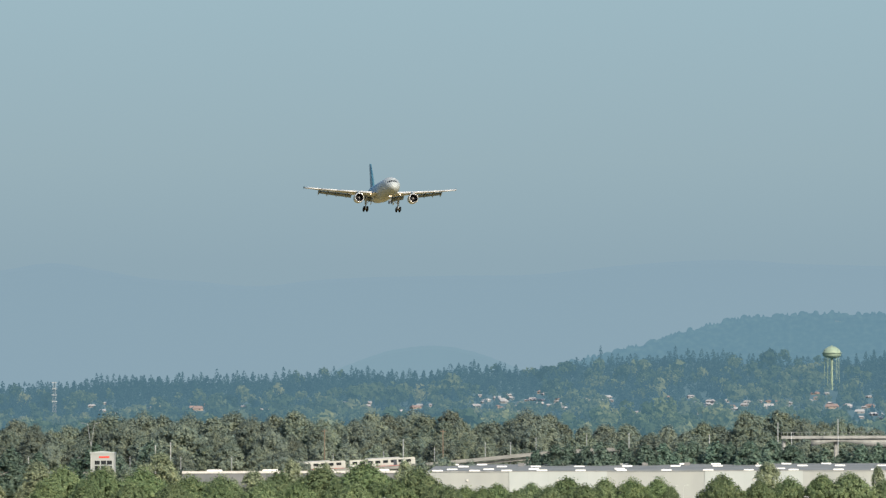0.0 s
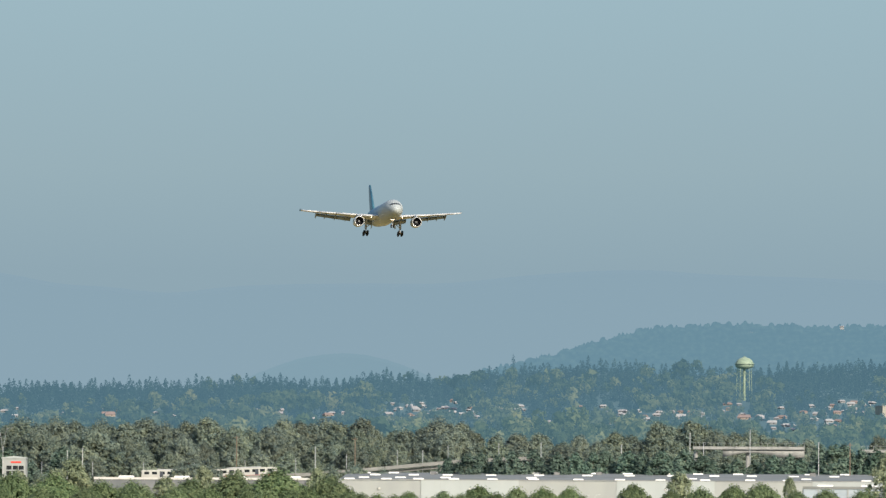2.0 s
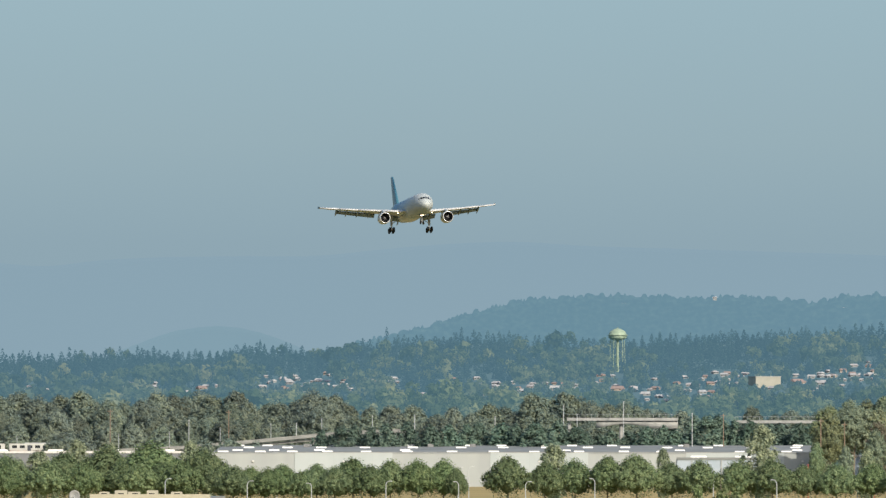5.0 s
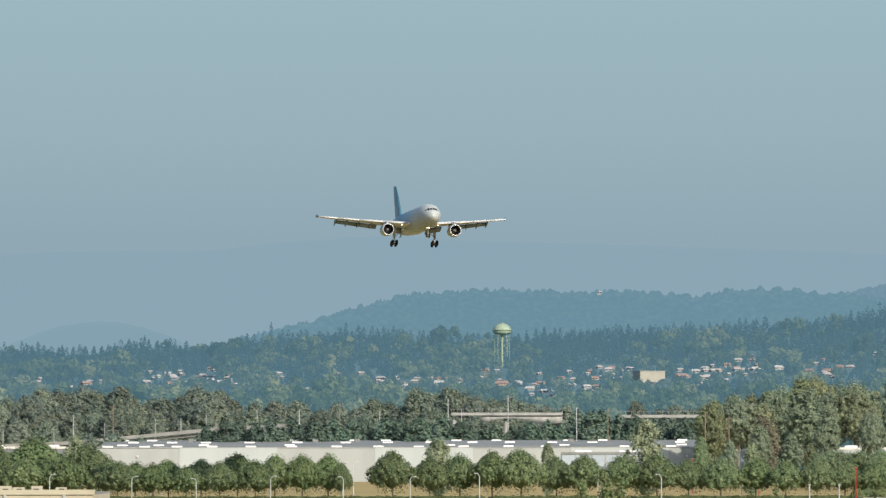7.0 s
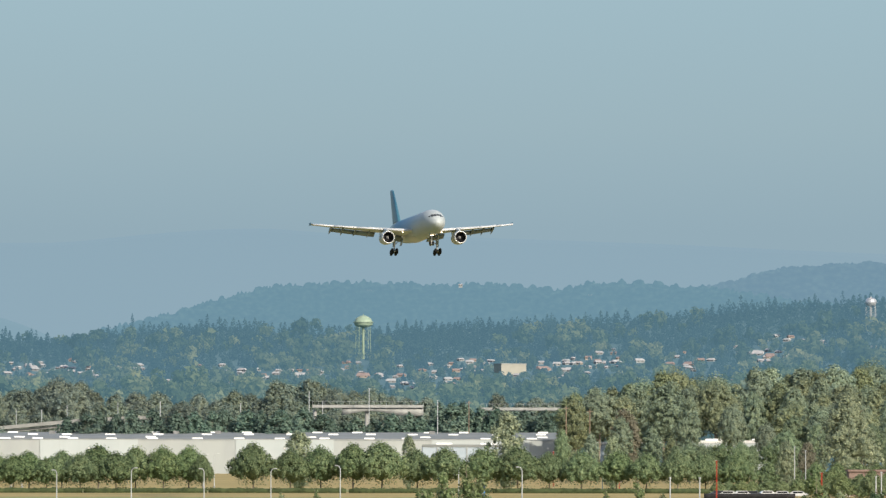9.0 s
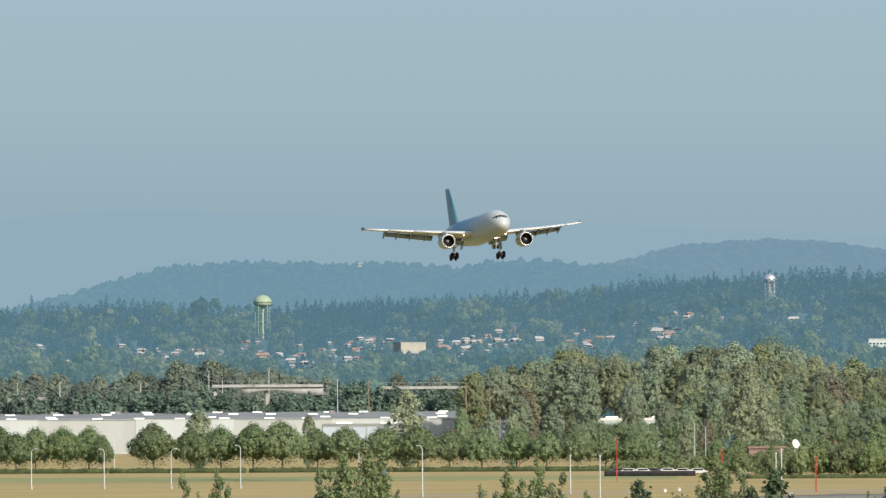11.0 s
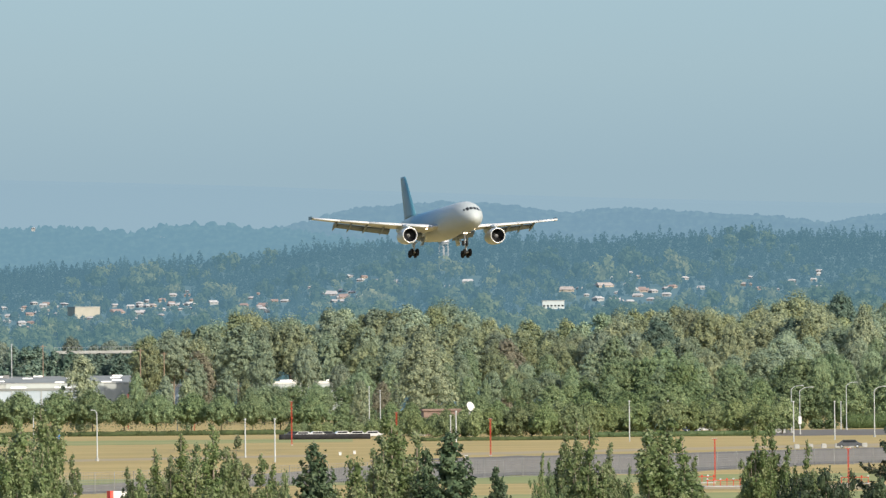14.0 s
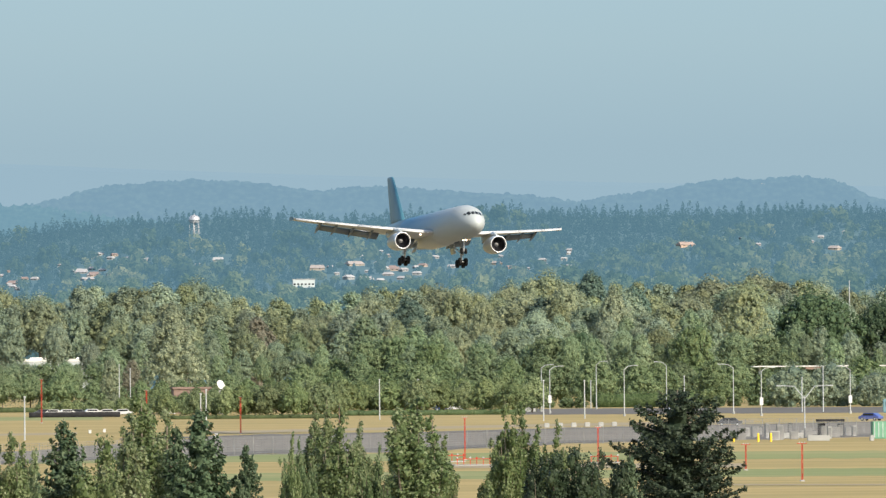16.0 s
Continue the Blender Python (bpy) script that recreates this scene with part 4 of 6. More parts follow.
HOUSES = [
    (-76.2, 8.2, 9, "r"), (-70.5, 8.4, 4, "g"), (-58.5, 8.8, 4, "w"), (-50.2, 8.3, 6, "r"), (-41.8, 9.1, 4, "w"), (-39.8, 8.9, 5, "w"),
    (-37.8, 8.8, 4, "g"), (-34.4, 8.5, 4, "w"), (-33.2, 8.6, 5, "w"), (-43.1, 8.5, 5, "g"), (-38.4, 8.3, 5, "g"), (-36.4, 9.2, 5, "g"),
    (-21.1, 8.1, 5, "r"), (-17.7, 9.5, 4, "g"), (-15.7, 8.6, 4, "w"), (-13.0, 8.2, 6, "r"), (-11.0, 8.8, 4, "g"), (-8.4, 8.2, 8, "w"),
    (-6.0, 8.7, 4, "w"), (-2.7, 9.2, 5, "r"), (-1.0, 8.2, 8, "r"), (2.3, 7.6, 6, "w"), (6.0, 8.9, 4, "r"), (9.0, 7.9, 5, "w"),
    (11.6, 9.9, 5, "w"), (-16.4, 7.7, 4, "g"), (-27.1, 9.0, 3, "g"), (-87.2, 8.0, 4, "w"), (-84.2, 8.2, 3, "g"), (3.9, 7.3, 5, "w"),
    (10.9, 9.0, 4, "w"), (13.5, 9.7, 4, "w"), (20.2, 9.0, 9, "r"), (21.9, 9.7, 5, "w"), (24.4, 9.8, 5, "p"), (28.9, 9.9, 6, "w"),
    (31.6, 10.0, 6, "w"), (35.3, 9.7, 5, "r"), (37.7, 9.6, 8, "r"), (38.9, 10.1, 5, "r"), (45.6, 10.9, 7, "g"), (50.9, 12.5, 4, "w"),
    (47.3, 10.6, 5, "r"), (41.3, 7.6, 5, "w"), (8.2, 8.7, 5, "g"), (26.9, 11.0, 5, "g"), (25.6, 9.3, 4, "g"), (22.9, 8.9, 6, "g"),
    (49.1, 12.5, 4, "w"), (45.8, 11.0, 6, "g"), (47.1, 10.7, 6, "r"), (61.8, 12.2, 7, "w"), (73.5, 11.1, 9, "p"), (77.9, 11.6, 11, "p"),
    (81.3, 11.1, 6, "w"), (83.7, 10.9, 5, "g"), (86.0, 11.4, 5, "r"), (79.2, 9.7, 9, "g"), (81.9, 10.3, 6, "g"), (81.9, 12.6, 4, "p"),
    (77.2, 10.1, 6, "w"), (82.7, 11.0, 6, "r"), (89.4, 11.2, 5, "g"), (94.7, 11.6, 6, "p"), (100.4, 11.3, 4, "w"), (96.4, 11.0, 6, "r"),
    (117.1, 13.5, 11, "b"), (134.7, 13.0, 7, "p"), (133.1, 14.4, 4, "w"), (123.7, 14.3, 3, "w"), (103.4, 13.0, 4, "g"), (87.4, 12.3, 5, "g"),
    (85.3, 10.4, 5, "w"), (102.7, 12.0, 4, "w"),
]
lot = random.Random(5)
for turn, rise, w, tone in HOUSES:
    d = site_on_slope(turn, rise, 2.2)
    CLEARED.append((turn, d, w))
    w *= 0.8
    make_house(tone, w, min(w * 0.8, 5.5), 0.9, Matrix.Translation(spot(turn, d, land(turn, d))) @ pose(0, 0, 0, 0, 0, lot.uniform(-40, 40)))
    for _ in range(3 if turn < 50 else 1):
        a, dd, s = turn + lot.uniform(-3.0, 3.0), d + lot.uniform(-50, 60), lot.uniform(2.2, 4.0)
        if 3600 < dd < 4600:
            CLEARED.append((a, dd, s * 0.7))
            make_house(lot.choice("wgggr"), s, s * 0.85, 0.8, Matrix.Translation(spot(a, dd, land(a, dd))) @ pose(0, 0, 0, 0, 0, lot.uniform(-40, 40)))


def block_building(name, turn, rise, w, tall, deep, wall, label, floors=2, bays=5, yaw=0):
    d = site_on_slope(turn, rise, tall * 0.5)
    CLEARED.append((turn, d, w * 1.3))
    b = thing(name, Matrix.Translation(spot(turn, d, land(turn, d))) @ pose(0, 0, 0, 0, 0, yaw), label, "building")
    body = part("wall", boxed(-w / 2, w / 2, 0, deep, -3, tall), wall, b)
    part("roof", boxed(-w / 2 - 0.2, w / 2 + 0.2, -0.2, deep + 0.2, tall, tall + 0.35), CONCRETE, b)
    for f in range(floors):
        for i in range(bays):
            x = -w / 2 + w * (i + 0.5) / bays
            z = tall * (f + 0.45) / floors
            part("window", boxed(x - w / bays * 0.3, x + w / bays * 0.3, -0.06, 0.02, z - tall / floors * 0.09, z + tall / floors * 0.09), GLASS_DARK, body)


block_building("school_building", 16.8, 8.6, 14.0, 6.0, 9, BEIGE, "cream flat-roofed building standing above the trees", 0, 0, 24)
block_building("office_building", 71.9, 9.0, 11, 4.2, 6, WALL_WHITE, "long white building with a row of dark windows", 1, 6)


def make_water_tower(name, turn, rise_top, d, tank_r, tank_h, leg_r, mat, label, legs, bowl):
    base = land(turn, d)
    top = height_at(rise_top, d) - base
    t = thing(name, Matrix.Translation(spot(turn, d, base)), label, "water tower")
    low = top - tank_h
    if bowl:
        prof = [(low, 0.05), (low + tank_h * 0.05, tank_r * 0.5), (low + tank_h * 0.16, tank_r * 0.86), (low + tank_h * 0.26, tank_r), (low + tank_h * 0.55, tank_r * 0.97), (low + tank_h * 0.76, tank_r * 0.8), (low + tank_h * 0.91, tank_r * 0.5), (low + tank_h * 0.98, tank_r * 0.22), (top, 0.05)]
    else:
        prof = [(low, 0.05), (low + tank_h * 0.12, tank_r * 0.7), (low + tank_h * 0.25, tank_r), (low + tank_h * 0.72, tank_r), (low + tank_h * 0.9, tank_r * 0.6), (top, 0.05)]
    tank = part("tank", lathe(bmesh.new(), prof, "Z", 24), mat, t)
    part("catwalk", lathe(bmesh.new(), [(low + tank_h * 0.42, tank_r), (low + tank_h * 0.42, tank_r + 0.5), (low + tank_h * 0.47, tank_r + 0.5), (low + tank_h * 0.47, tank_r)], "Z", 24), mat, tank)
    part("vent", rods(((0, 0, top - 0.2), (0, 0, top + 0.5), 0.25)), mat, tank)
    for i in range(legs):
        a = 2 * math.pi * (i + 0.3) / legs
        part("leg", rods(((leg_r * 1.12 * math.cos(a), leg_r * 1.12 * math.sin(a), -0.5), (leg_r * math.cos(a), leg_r * math.sin(a), low + tank_h * 0.25), 0.13)), mat, t)
        b = 2 * math.pi * (i + 1.3) / legs
        for k in range(4):
            z0, z1 = low * k / 4, low * (k + 1) / 4
            part("brace", rods(((leg_r * math.cos(a), leg_r * math.sin(a), z0), (leg_r * math.cos(b), leg_r * math.sin(b), z1), 0.05), sides=5), mat, t)
    part("riser", rods(((0, 0, -0.5), (0, 0, low + 0.2), 0.65 if bowl else 0.3)), mat, t)
    for near in range(0, 140, 20):
        CLEARED.append((turn, d - near, 1.5))


make_water_tower("water_tower", -1.0, 15.1, 4480, 4.9, 6.6, 3.9, TANK_GREEN, "pale green water tower with a domed tank on steel legs", 5, True)
make_water_tower("water_tower", 59.0, 17.3, 4600, 3.0, 5.2, 2.7, TANK_SILVER, "silver water tower with a shining rounded tank", 6, False)
m = thing("radio_mast", Matrix.Translation(spot(-92.9, 4300, land(-92.9, 4300))), "white lattice radio mast among the firs", "mast")
CLEARED.append((-92.9, 4300, 0.3))
tip = height_at(11.2, 4300) - land(-92.9, 4300)
for sx, sy in ((-0.8, -0.5), (0.8, -0.5), (0, 0.8)):
    part("leg", rods(((sx, sy, -0.3), (sx * 0.7, sy * 0.7, tip), 0.09)), POLE, m)
for k in range(4):
    part("platform", boxed(-1.3, 1.3, -0.9, 0.9, tip * (0.55 + 0.14 * k), tip * (0.55 + 0.14 * k) + 0.35), POLE, m)
for turn, rise in ((-0.3, 18.2), (10.5, 18.9), (25.8, 17.7), (126.3, 20.6)):
    d = 4861 if turn < 100 else 4896
    tagged(make_house("g", 2.2, 1.6, 0.7, Matrix.Translation(spot(turn, d, height_at(rise - 0.3, d)))), "distant pale house on the crest of the hill", group="houses on the crest")
hillside()


# ---- warehouses ----
def make_warehouse():
    y0, x0, x1 = 3300.0, -162.0, 76.0
    w = thing("warehouse", Matrix.Translation((0, y0, 0)), "long white and pale grey panelled warehouse with rooftop skylights", "warehouse")
    edge, i, x = 38.2, 0, -129.4 - 38.2
    while x < x1:
        xa, xb = max(x, x0), min(x + edge, x1)
        wall = part("wall", boxed(xa, xb, 0.0 if i % 2 else 0.25, 1.0, -0.5, 13.25 if i % 2 else 13.1), WALL_WHITE if i % 2 else WALL_GREY, w, "" if i % 2 else "pale grey wall panel")
        part("coping", boxed(xa, xb, -0.12, 1.0, 13.25, 13.5), CONCRETE, wall)
        for s in (0.22, 0.42, 0.72):
            px = xa + (xb - xa) * s
            part("dock_door", boxed(px - 1.6, px + 1.6, -0.08, 0.3, 0.1, 3.7), ROOF_GREY if s < 0.5 else WALL_GREY, wall)
        part("wall_lamp", boxed(xa + 19 * (xb - xa) / 38 - 0.4, xa + 19 * (xb - xa) / 38 + 0.4, -0.4, 0.3, 9.6, 10.3), WHITE, wall)
        for k in range(1, 5):
            px = xa + (xb - xa) * k / 5
            part("joint", boxed(px - 0.03, px + 0.03, -0.01 if i % 2 else 0.24, 0.3, 0, 13.1), WALL_GREY, wall)
        x, i = x + edge, i + 1
    for xa, xb, ya, yb in ((x0, x0 + 1, 1, 150), (x1 - 1, x1, 1, 150), (x0 + 1, x1 - 1, 149, 150)):
        part("wall", boxed(xa, xb, ya, yb, -0.5, 13.0), WALL_GREY, w)
    bm = bmesh.new()
    vs = [bm.verts.new(p) for p in ((x0, 0.9, 13.1), (x1, 0.9, 13.1), (x1, 95, 16.3), (x0, 95, 16.3), (x1, 150, 13.1), (x0, 150, 13.1))]
    bm.faces.new((vs[0], vs[1], vs[2], vs[3]))
    bm.faces.new((vs[3], vs[2], vs[4], vs[5]))
    roof = part("roof", bm, ROOF_GREY, w)
    rnd = random.Random(3)
    for row, (yy, gap, off) in enumerate(((14, 15.3, 0), (30, 15.3, 5.0), (62, 16.6, 8.0), (86, 14.0, 3.0))):
        x = x0 + 4 + off
        while x < x1 - 5:
            if rnd.random() < (0.85 if row != 1 else 0.7):
                z = 13.1 + 3.2 * (yy - 0.9) / 94
                part("skylight", boxed(x - 2.0, x + 2.0, yy - 2.5, yy + 2.5, z - 0.1, z + 0.42 + 0.12 * rnd.random(), bevel=0.1), SKYLIGHT, roof)
            x += gap * rnd.uniform(0.8, 1.2)
    for k in range(6):
        x, yy = rnd.uniform(x0 + 5, x1 - 5), rnd.uniform(66, 92)
        part("rooftop_unit", boxed(x - 1.2, x + 1.2, yy - 1, yy + 1, 15.0, 16.8, bevel=0.1), YARD_STEEL, roof)


def make_low_warehouse(name, x0, x1, y, tall, wall_mat, label, trim, skylights):
    w = thing(name, Matrix.Translation((0, y, 0)), label, "warehouse")
    wall = part("wall", boxed(x0, x1, 0, 60, -0.5, tall), wall_mat, w)
    part("parapet", boxed(x0 - 0.2, x1 + 0.2, -0.3, 0.6, tall, tall + 0.9), trim, wall)
    part("roof", boxed(x0, x1, 0.7, 60, tall, tall + 0.3), ROOF_GREY, w)
    n = int((x1 - x0) / 9)
    for i in range(n):
        x = x0 + (x1 - x0) * (i + 0.5) / n
        part("pilaster", boxed(x - 0.25, x + 0.25, -0.3, 0.1, 0, tall), wall_mat if wall_mat is WALL_DARK else WALL_GREY, wall)
    for i in range(skylights):
        x = x0 + (x1 - x0) * (i + 0.5) / skylights
        part("skylight", boxed(x - 3, x + 3, 20, 24, tall + 0.3, tall + 1.5, bevel=0.2), SKYLIGHT, w)
    return w


make_warehouse()
make_low_warehouse("warehouse", -258, -170, 3310, 13.0, WALL_DARK, "dark grey warehouse with a white roof edge", WHITE, 4)
make_low_warehouse("warehouse", 19, 52, 3150, 10.6, WALL_BLUE, "blue-grey annex with pale pilasters", ROOF_GREY, 2)
make_low_warehouse("warehouse", 84, 108, 3160, 11.6, WALL_BLUE, "blue-grey shed with a white roof edge", WHITE, 1)
make_low_warehouse("warehouse", 117, 151, 3080, 12.2, WALL_WHITE, "white warehouse half hidden behind trees", WHITE, 2)
make_low_warehouse("office_building", -95, -74, 1500, 4.3, CREAM, "flat cream building with rooftop units", CREAM, 0)
for i, x in enumerate((-93, -90, -87.5, -84.5, -80)):
    b = thing("rooftop_unit", Matrix.Translation((x, 1506, 4.6)), "pale metal ventilation unit on the flat roof", "ventilation unit", "rooftop units")
    part("casing", boxed(-0.9 - 0.2 * (i % 3), 0.9 + 0.2 * (i % 2), -0.7, 0.7, 0, 1.0 + 0.25 * (i % 2), bevel=0.06), CREAM, b)
    part("grille", boxed(-0.5, 0.5, -0.74, -0.68, 0.25, 0.75), BLACK, b)


def dish(m, r, label, mat, tilt):
    t = thing("satellite_dish", m, label, "satellite dish")
    part("mount", rods(((0, 0, 0), (0, 0.1, r * 0.9), 0.1)), POLE, t)
    bm = lathe(bmesh.new(), [(-r * 0.32, 0.02), (-r * 0.27, r * 0.35), (-r * 0.15, r * 0.7), (0, r), (0.05, r), (-r * 0.12, r * 0.72), (-r * 0.22, r * 0.35), (-r * 0.27, 0.02)], "Y", 24)
    bm.transform(Matrix.Translation((0, 0, r * 1.1)) @ pose(0, 0, 0, *tilt))
    bowl = part("reflector", bm, mat, t)
    bm = rods(((0, 0, 0), (0, r * 0.7, 0), 0.05))
    bm.transform(Matrix.Translation((0, 0, r * 1.1)) @ pose(0, 0, 0, *tilt))
    part("feed", bm, POLE, bowl)


dish(Matrix.Translation(spot(-65.2, 1480, 3.9)), 1.0, "grey mesh satellite dish facing the road", CONCRETE, (0, 0, 170))
t = thing("cabin", Matrix.Translation(spot(-65.2, 1480, 0)), "low dark cabin below the satellite dish", "cabin")
part("wall", boxed(-3, 3, -2, 2, -0.2, 3.6), WALL_DARK, t)
part("roof", boxed(-3.2, 3.2, -2.2, 2.2, 3.6, 3.9), ROOF_GREY, t)

s = thing("sign_building", Matrix.Translation(spot(-87.3, 3330, 0)), "pale grey block with a red sign and dark windows", "building")
wall = part("wall", boxed(-4.6, 4.6, 0, 9, -0.5, 21.0), WALL_GREY, s)
part("roof", loft(bmesh.new(), [[(-4.9, y, 21.0), (4.9, y, 21.0), (4.9, y, 21.35), (0, y, 22.0), (-4.9, y, 21.35)] for y in (-0.3, 9.3)]), WALL_WHITE, s)
part("sign", boxed(-1.2, 2.9, -0.12, 0.02, 19.2, 19.9, bevel=0.05), RED, wall, "red sign bar")
for z in (17.4, 15.3, 12.6, 9.0):
    for x in (-1.9, 0.6, 2.9):
        part("window", boxed(x - 1.0, x + 1.0, -0.08, 0.05, z - 0.8, z + 0.75), GLASS_DARK, wall)
        part("sill", boxed(x - 1.1, x + 1.1, -0.25, 0.0, z - 1.1, z - 0.82), WALL_WHITE, wall)


# ---- viaduct, overpass and train ----
DECK = [(-130, 13.0), (-66, 13.0), (-52, 15.2), (-43, 18.0), (-34, 20.9), (-27, 22.0)]
DECK_D = 3412.0


def deck_z(turn):
    return float(np.interp(turn, [a for a, _ in DECK], [v for _, v in DECK]))


def make_viaduct():
    v = thing("rail_viaduct", Matrix(), "stained concrete rail viaduct climbing towards the overpass", "viaduct")
    turns = [-130 + 2.0 * i for i in range(53)]
    for lo, hi, da, db, nm, mat in ((-0.7, 0.0, 3, 12, "deck", RAIL_DECK), (-0.5, 0.9, 2.6, 3.1, "parapet", RAIL_DECK), (-0.5, 0.9, 11.9, 12.4, "parapet", RAIL_DECK), (-1.9, -1.0, 4.5, 10.5, "girder", RAIL_DECK)):
        rings = []
        for a in turns:
            z = deck_z(a)
            rings.append([spot(a, DECK_D + da, z + lo), spot(a, DECK_D + da, z + hi), spot(a, DECK_D + db, z + hi), spot(a, DECK_D + db, z + lo)])
        bm = loft(bmesh.new(), rings)
        for f in bm.faces:
            f.smooth = False
        part(nm, bm, mat, v)
    for a in range(-128, -24, 7):
        p = spot(a, DECK_D + 7.5)
        part("pier", boxed(p.x - 0.9, p.x + 0.9, p.y - 1.6, p.y + 1.6, -0.5, deck_z(a) - 2.2), CONCRETE, v)
    for a in range(-96, -26, 6):
        p = spot(a, DECK_D + 11.5)
        part("wire_mast", rods(((p.x, p.y, deck_z(a)), (p.x, p.y, deck_z(a) + 7), 0.14), ((p.x, p.y, deck_z(a) + 6), (p.x, p.y - 5, deck_z(a) + 6.4), 0.07), sides=5), POLE, v)
    for h in (5.4, 6.6):
        bm = bmesh.new()
        for a, b in zip(turns, turns[1:]):
            rod(bm, spot(a, DECK_D + 6.5, deck_z(a) + h), spot(b, DECK_D + 6.5, deck_z(b) + h), 0.03, sides=4, caps=False)
        part("wire", bm, BLACK, v)


make_viaduct()


def make_overpass():
    o = thing("overpass", Matrix(), "pale concrete road overpass on round piers", "overpass")
    y = 3425.0
    for xa, xb, z, nm in ((-24.0, 21.0, 27.2, "deck"), (44.0, 80.0, 26.2, "deck")):
        bm = boxed(xa, xb, y, y + 12, z - 1.0, z - 0.2)
        part(nm, bm, RAIL_DECK, o)
        part("parapet", boxed(xa, xb, y - 0.3, y, z - 0.9, z + 0.25), CONCRETE, o)
        part("parapet", boxed(xa, xb, y + 12, y + 12.3, z - 0.9, z + 0.25), CONCRETE, o)
        for i in range(int((xb - xa) / 2.5) + 1):
            part("railing_post", rods(((xa + 2.5 * i, y - 0.1, z + 0.2), (xa + 2.5 * i, y - 0.1, z + 1.7), 0.05), sides=5), POLE, o)
        part("rail", rods(((xa, y - 0.1, z + 1.7), (xb, y - 0.1, z + 1.7), 0.05), sides=5), POLE, o)
    bm = bmesh.new()
    rings = []
    for i in range(13):
        s = i / 12
        x = -12.0 + 33.0 * s
        dip = 2.3 - 1.1 * math.cos(2 * math.pi * (s - 0.35))
        rings.append([(x, y + 0.6, 26.2 - dip), (x, y + 0.6, 26.3), (x, y + 11, 26.3), (x, y + 11, 26.2 - dip)])
    part("girder", loft(bm, rings), CONCRETE, o)
    for x in (-23, -2.0, 20, 46, 62, 79):
        part("pier", rods(((x, y + 3, -0.5), (x, y + 3, 25.5), 0.8), ((x, y + 9, -0.5), (x, y + 9, 25.5), 0.8), sides=12), CONCRETE, o)


make_overpass()


def make_rail_car(front):
    c = thing("train_car", Matrix(), "cream light-rail car with dark windows and a red stripe", "train", "light-rail train")
    L = 13.3
    bm = boxed(-L, L, -1.3, 1.3, 0.9, 3.9, bevel=0.25)
    body = part("body", bm, TRAIN_PAINT, c)
    part("skirt", boxed(-L + 0.4, L - 0.4, -1.22, 1.22, 0.35, 0.95), RED, c, "red lower stripe")
    for i in range(8):
        x = -L + 2.2 + i * 3.1
        part("window", boxed(x - 1.0, x + 1.0, -1.34, -1.26, 2.1, 3.2), GLASS_DARK, body)
    for x in (-5.2, 5.2):
        part("door", boxed(x - 0.7, x + 0.7, -1.36, -1.24, 1.0, 3.3), CAR_DARK, body)
    for x in (-L - 0.02, L + 0.02):
        part("windscreen", boxed(x - 0.05, x + 0.05, -1.0, 1.0, 2.1, 3.3), GLASS_DARK, body)
    part("roof_unit", boxed(-7, 7, -0.9, 0.9, 3.9, 4.3, bevel=0.1), POLE, body)
    for x in (-9, 0, 9):
        part("bogie", boxed(x - 1.3, x + 1.3, -1.0, 1.0, 0.05, 0.5), BLACK, c)
    if front:
        part("pantograph", rods(((-3, 0, 4.2), (-1.5, 0, 5.1), 0.05), ((-1.5, 0, 5.1), (-3, 0, 5.4), 0.05), ((-3, -0.8, 5.4), (-3, 0.8, 5.4), 0.05), sides=5), BLACK, body)
    return c


TRAIN = [make_rail_car(True), make_rail_car(False)]


# ---- lamps, poles and masts ----
def make_lamp(turn, d, tall, reach, side, label="tall grey street lamp with a curved arm", double=False, box_at=False):
    t = thing("street_lamp", Matrix.Translation(spot(turn, d)), label, "street lamp", "street lamps")
    part("pole", rods(((0, 0, -0.2), (0, 0, tall * (0.92 if not double else 0.78)), 0.12, 0.075), sides=8), POLE, t)
    part("base", rods(((0, 0, -0.1), (0, 0, 0.5), 0.28)), CONCRETE, t)
    for s in ((side, -side) if double else (side,)):
        z0 = tall * (0.92 if not double else 0.72)
        arm = part("arm", rods(((0, 0, z0), (s * reach * 0.45, 0, tall * 0.985), 0.075, 0.06), ((s * reach * 0.45, 0, tall * 0.985), (s * reach, 0, tall), 0.06), sides=6), POLE, t)
        part("lamp_head", boxed(min(s * reach, s * (reach + min(reach, 0.9))), max(s * reach, s * (reach + min(reach, 0.9))), -0.14, 0.14, tall - 0.09, tall + 0.07, bevel=0.04), POLE, arm)
    if box_at:
        part("box", boxed(-0.35, 0.35, -0.3, 0.3, tall * 0.22, tall * 0.38, bevel=0.03), WHITE, t)


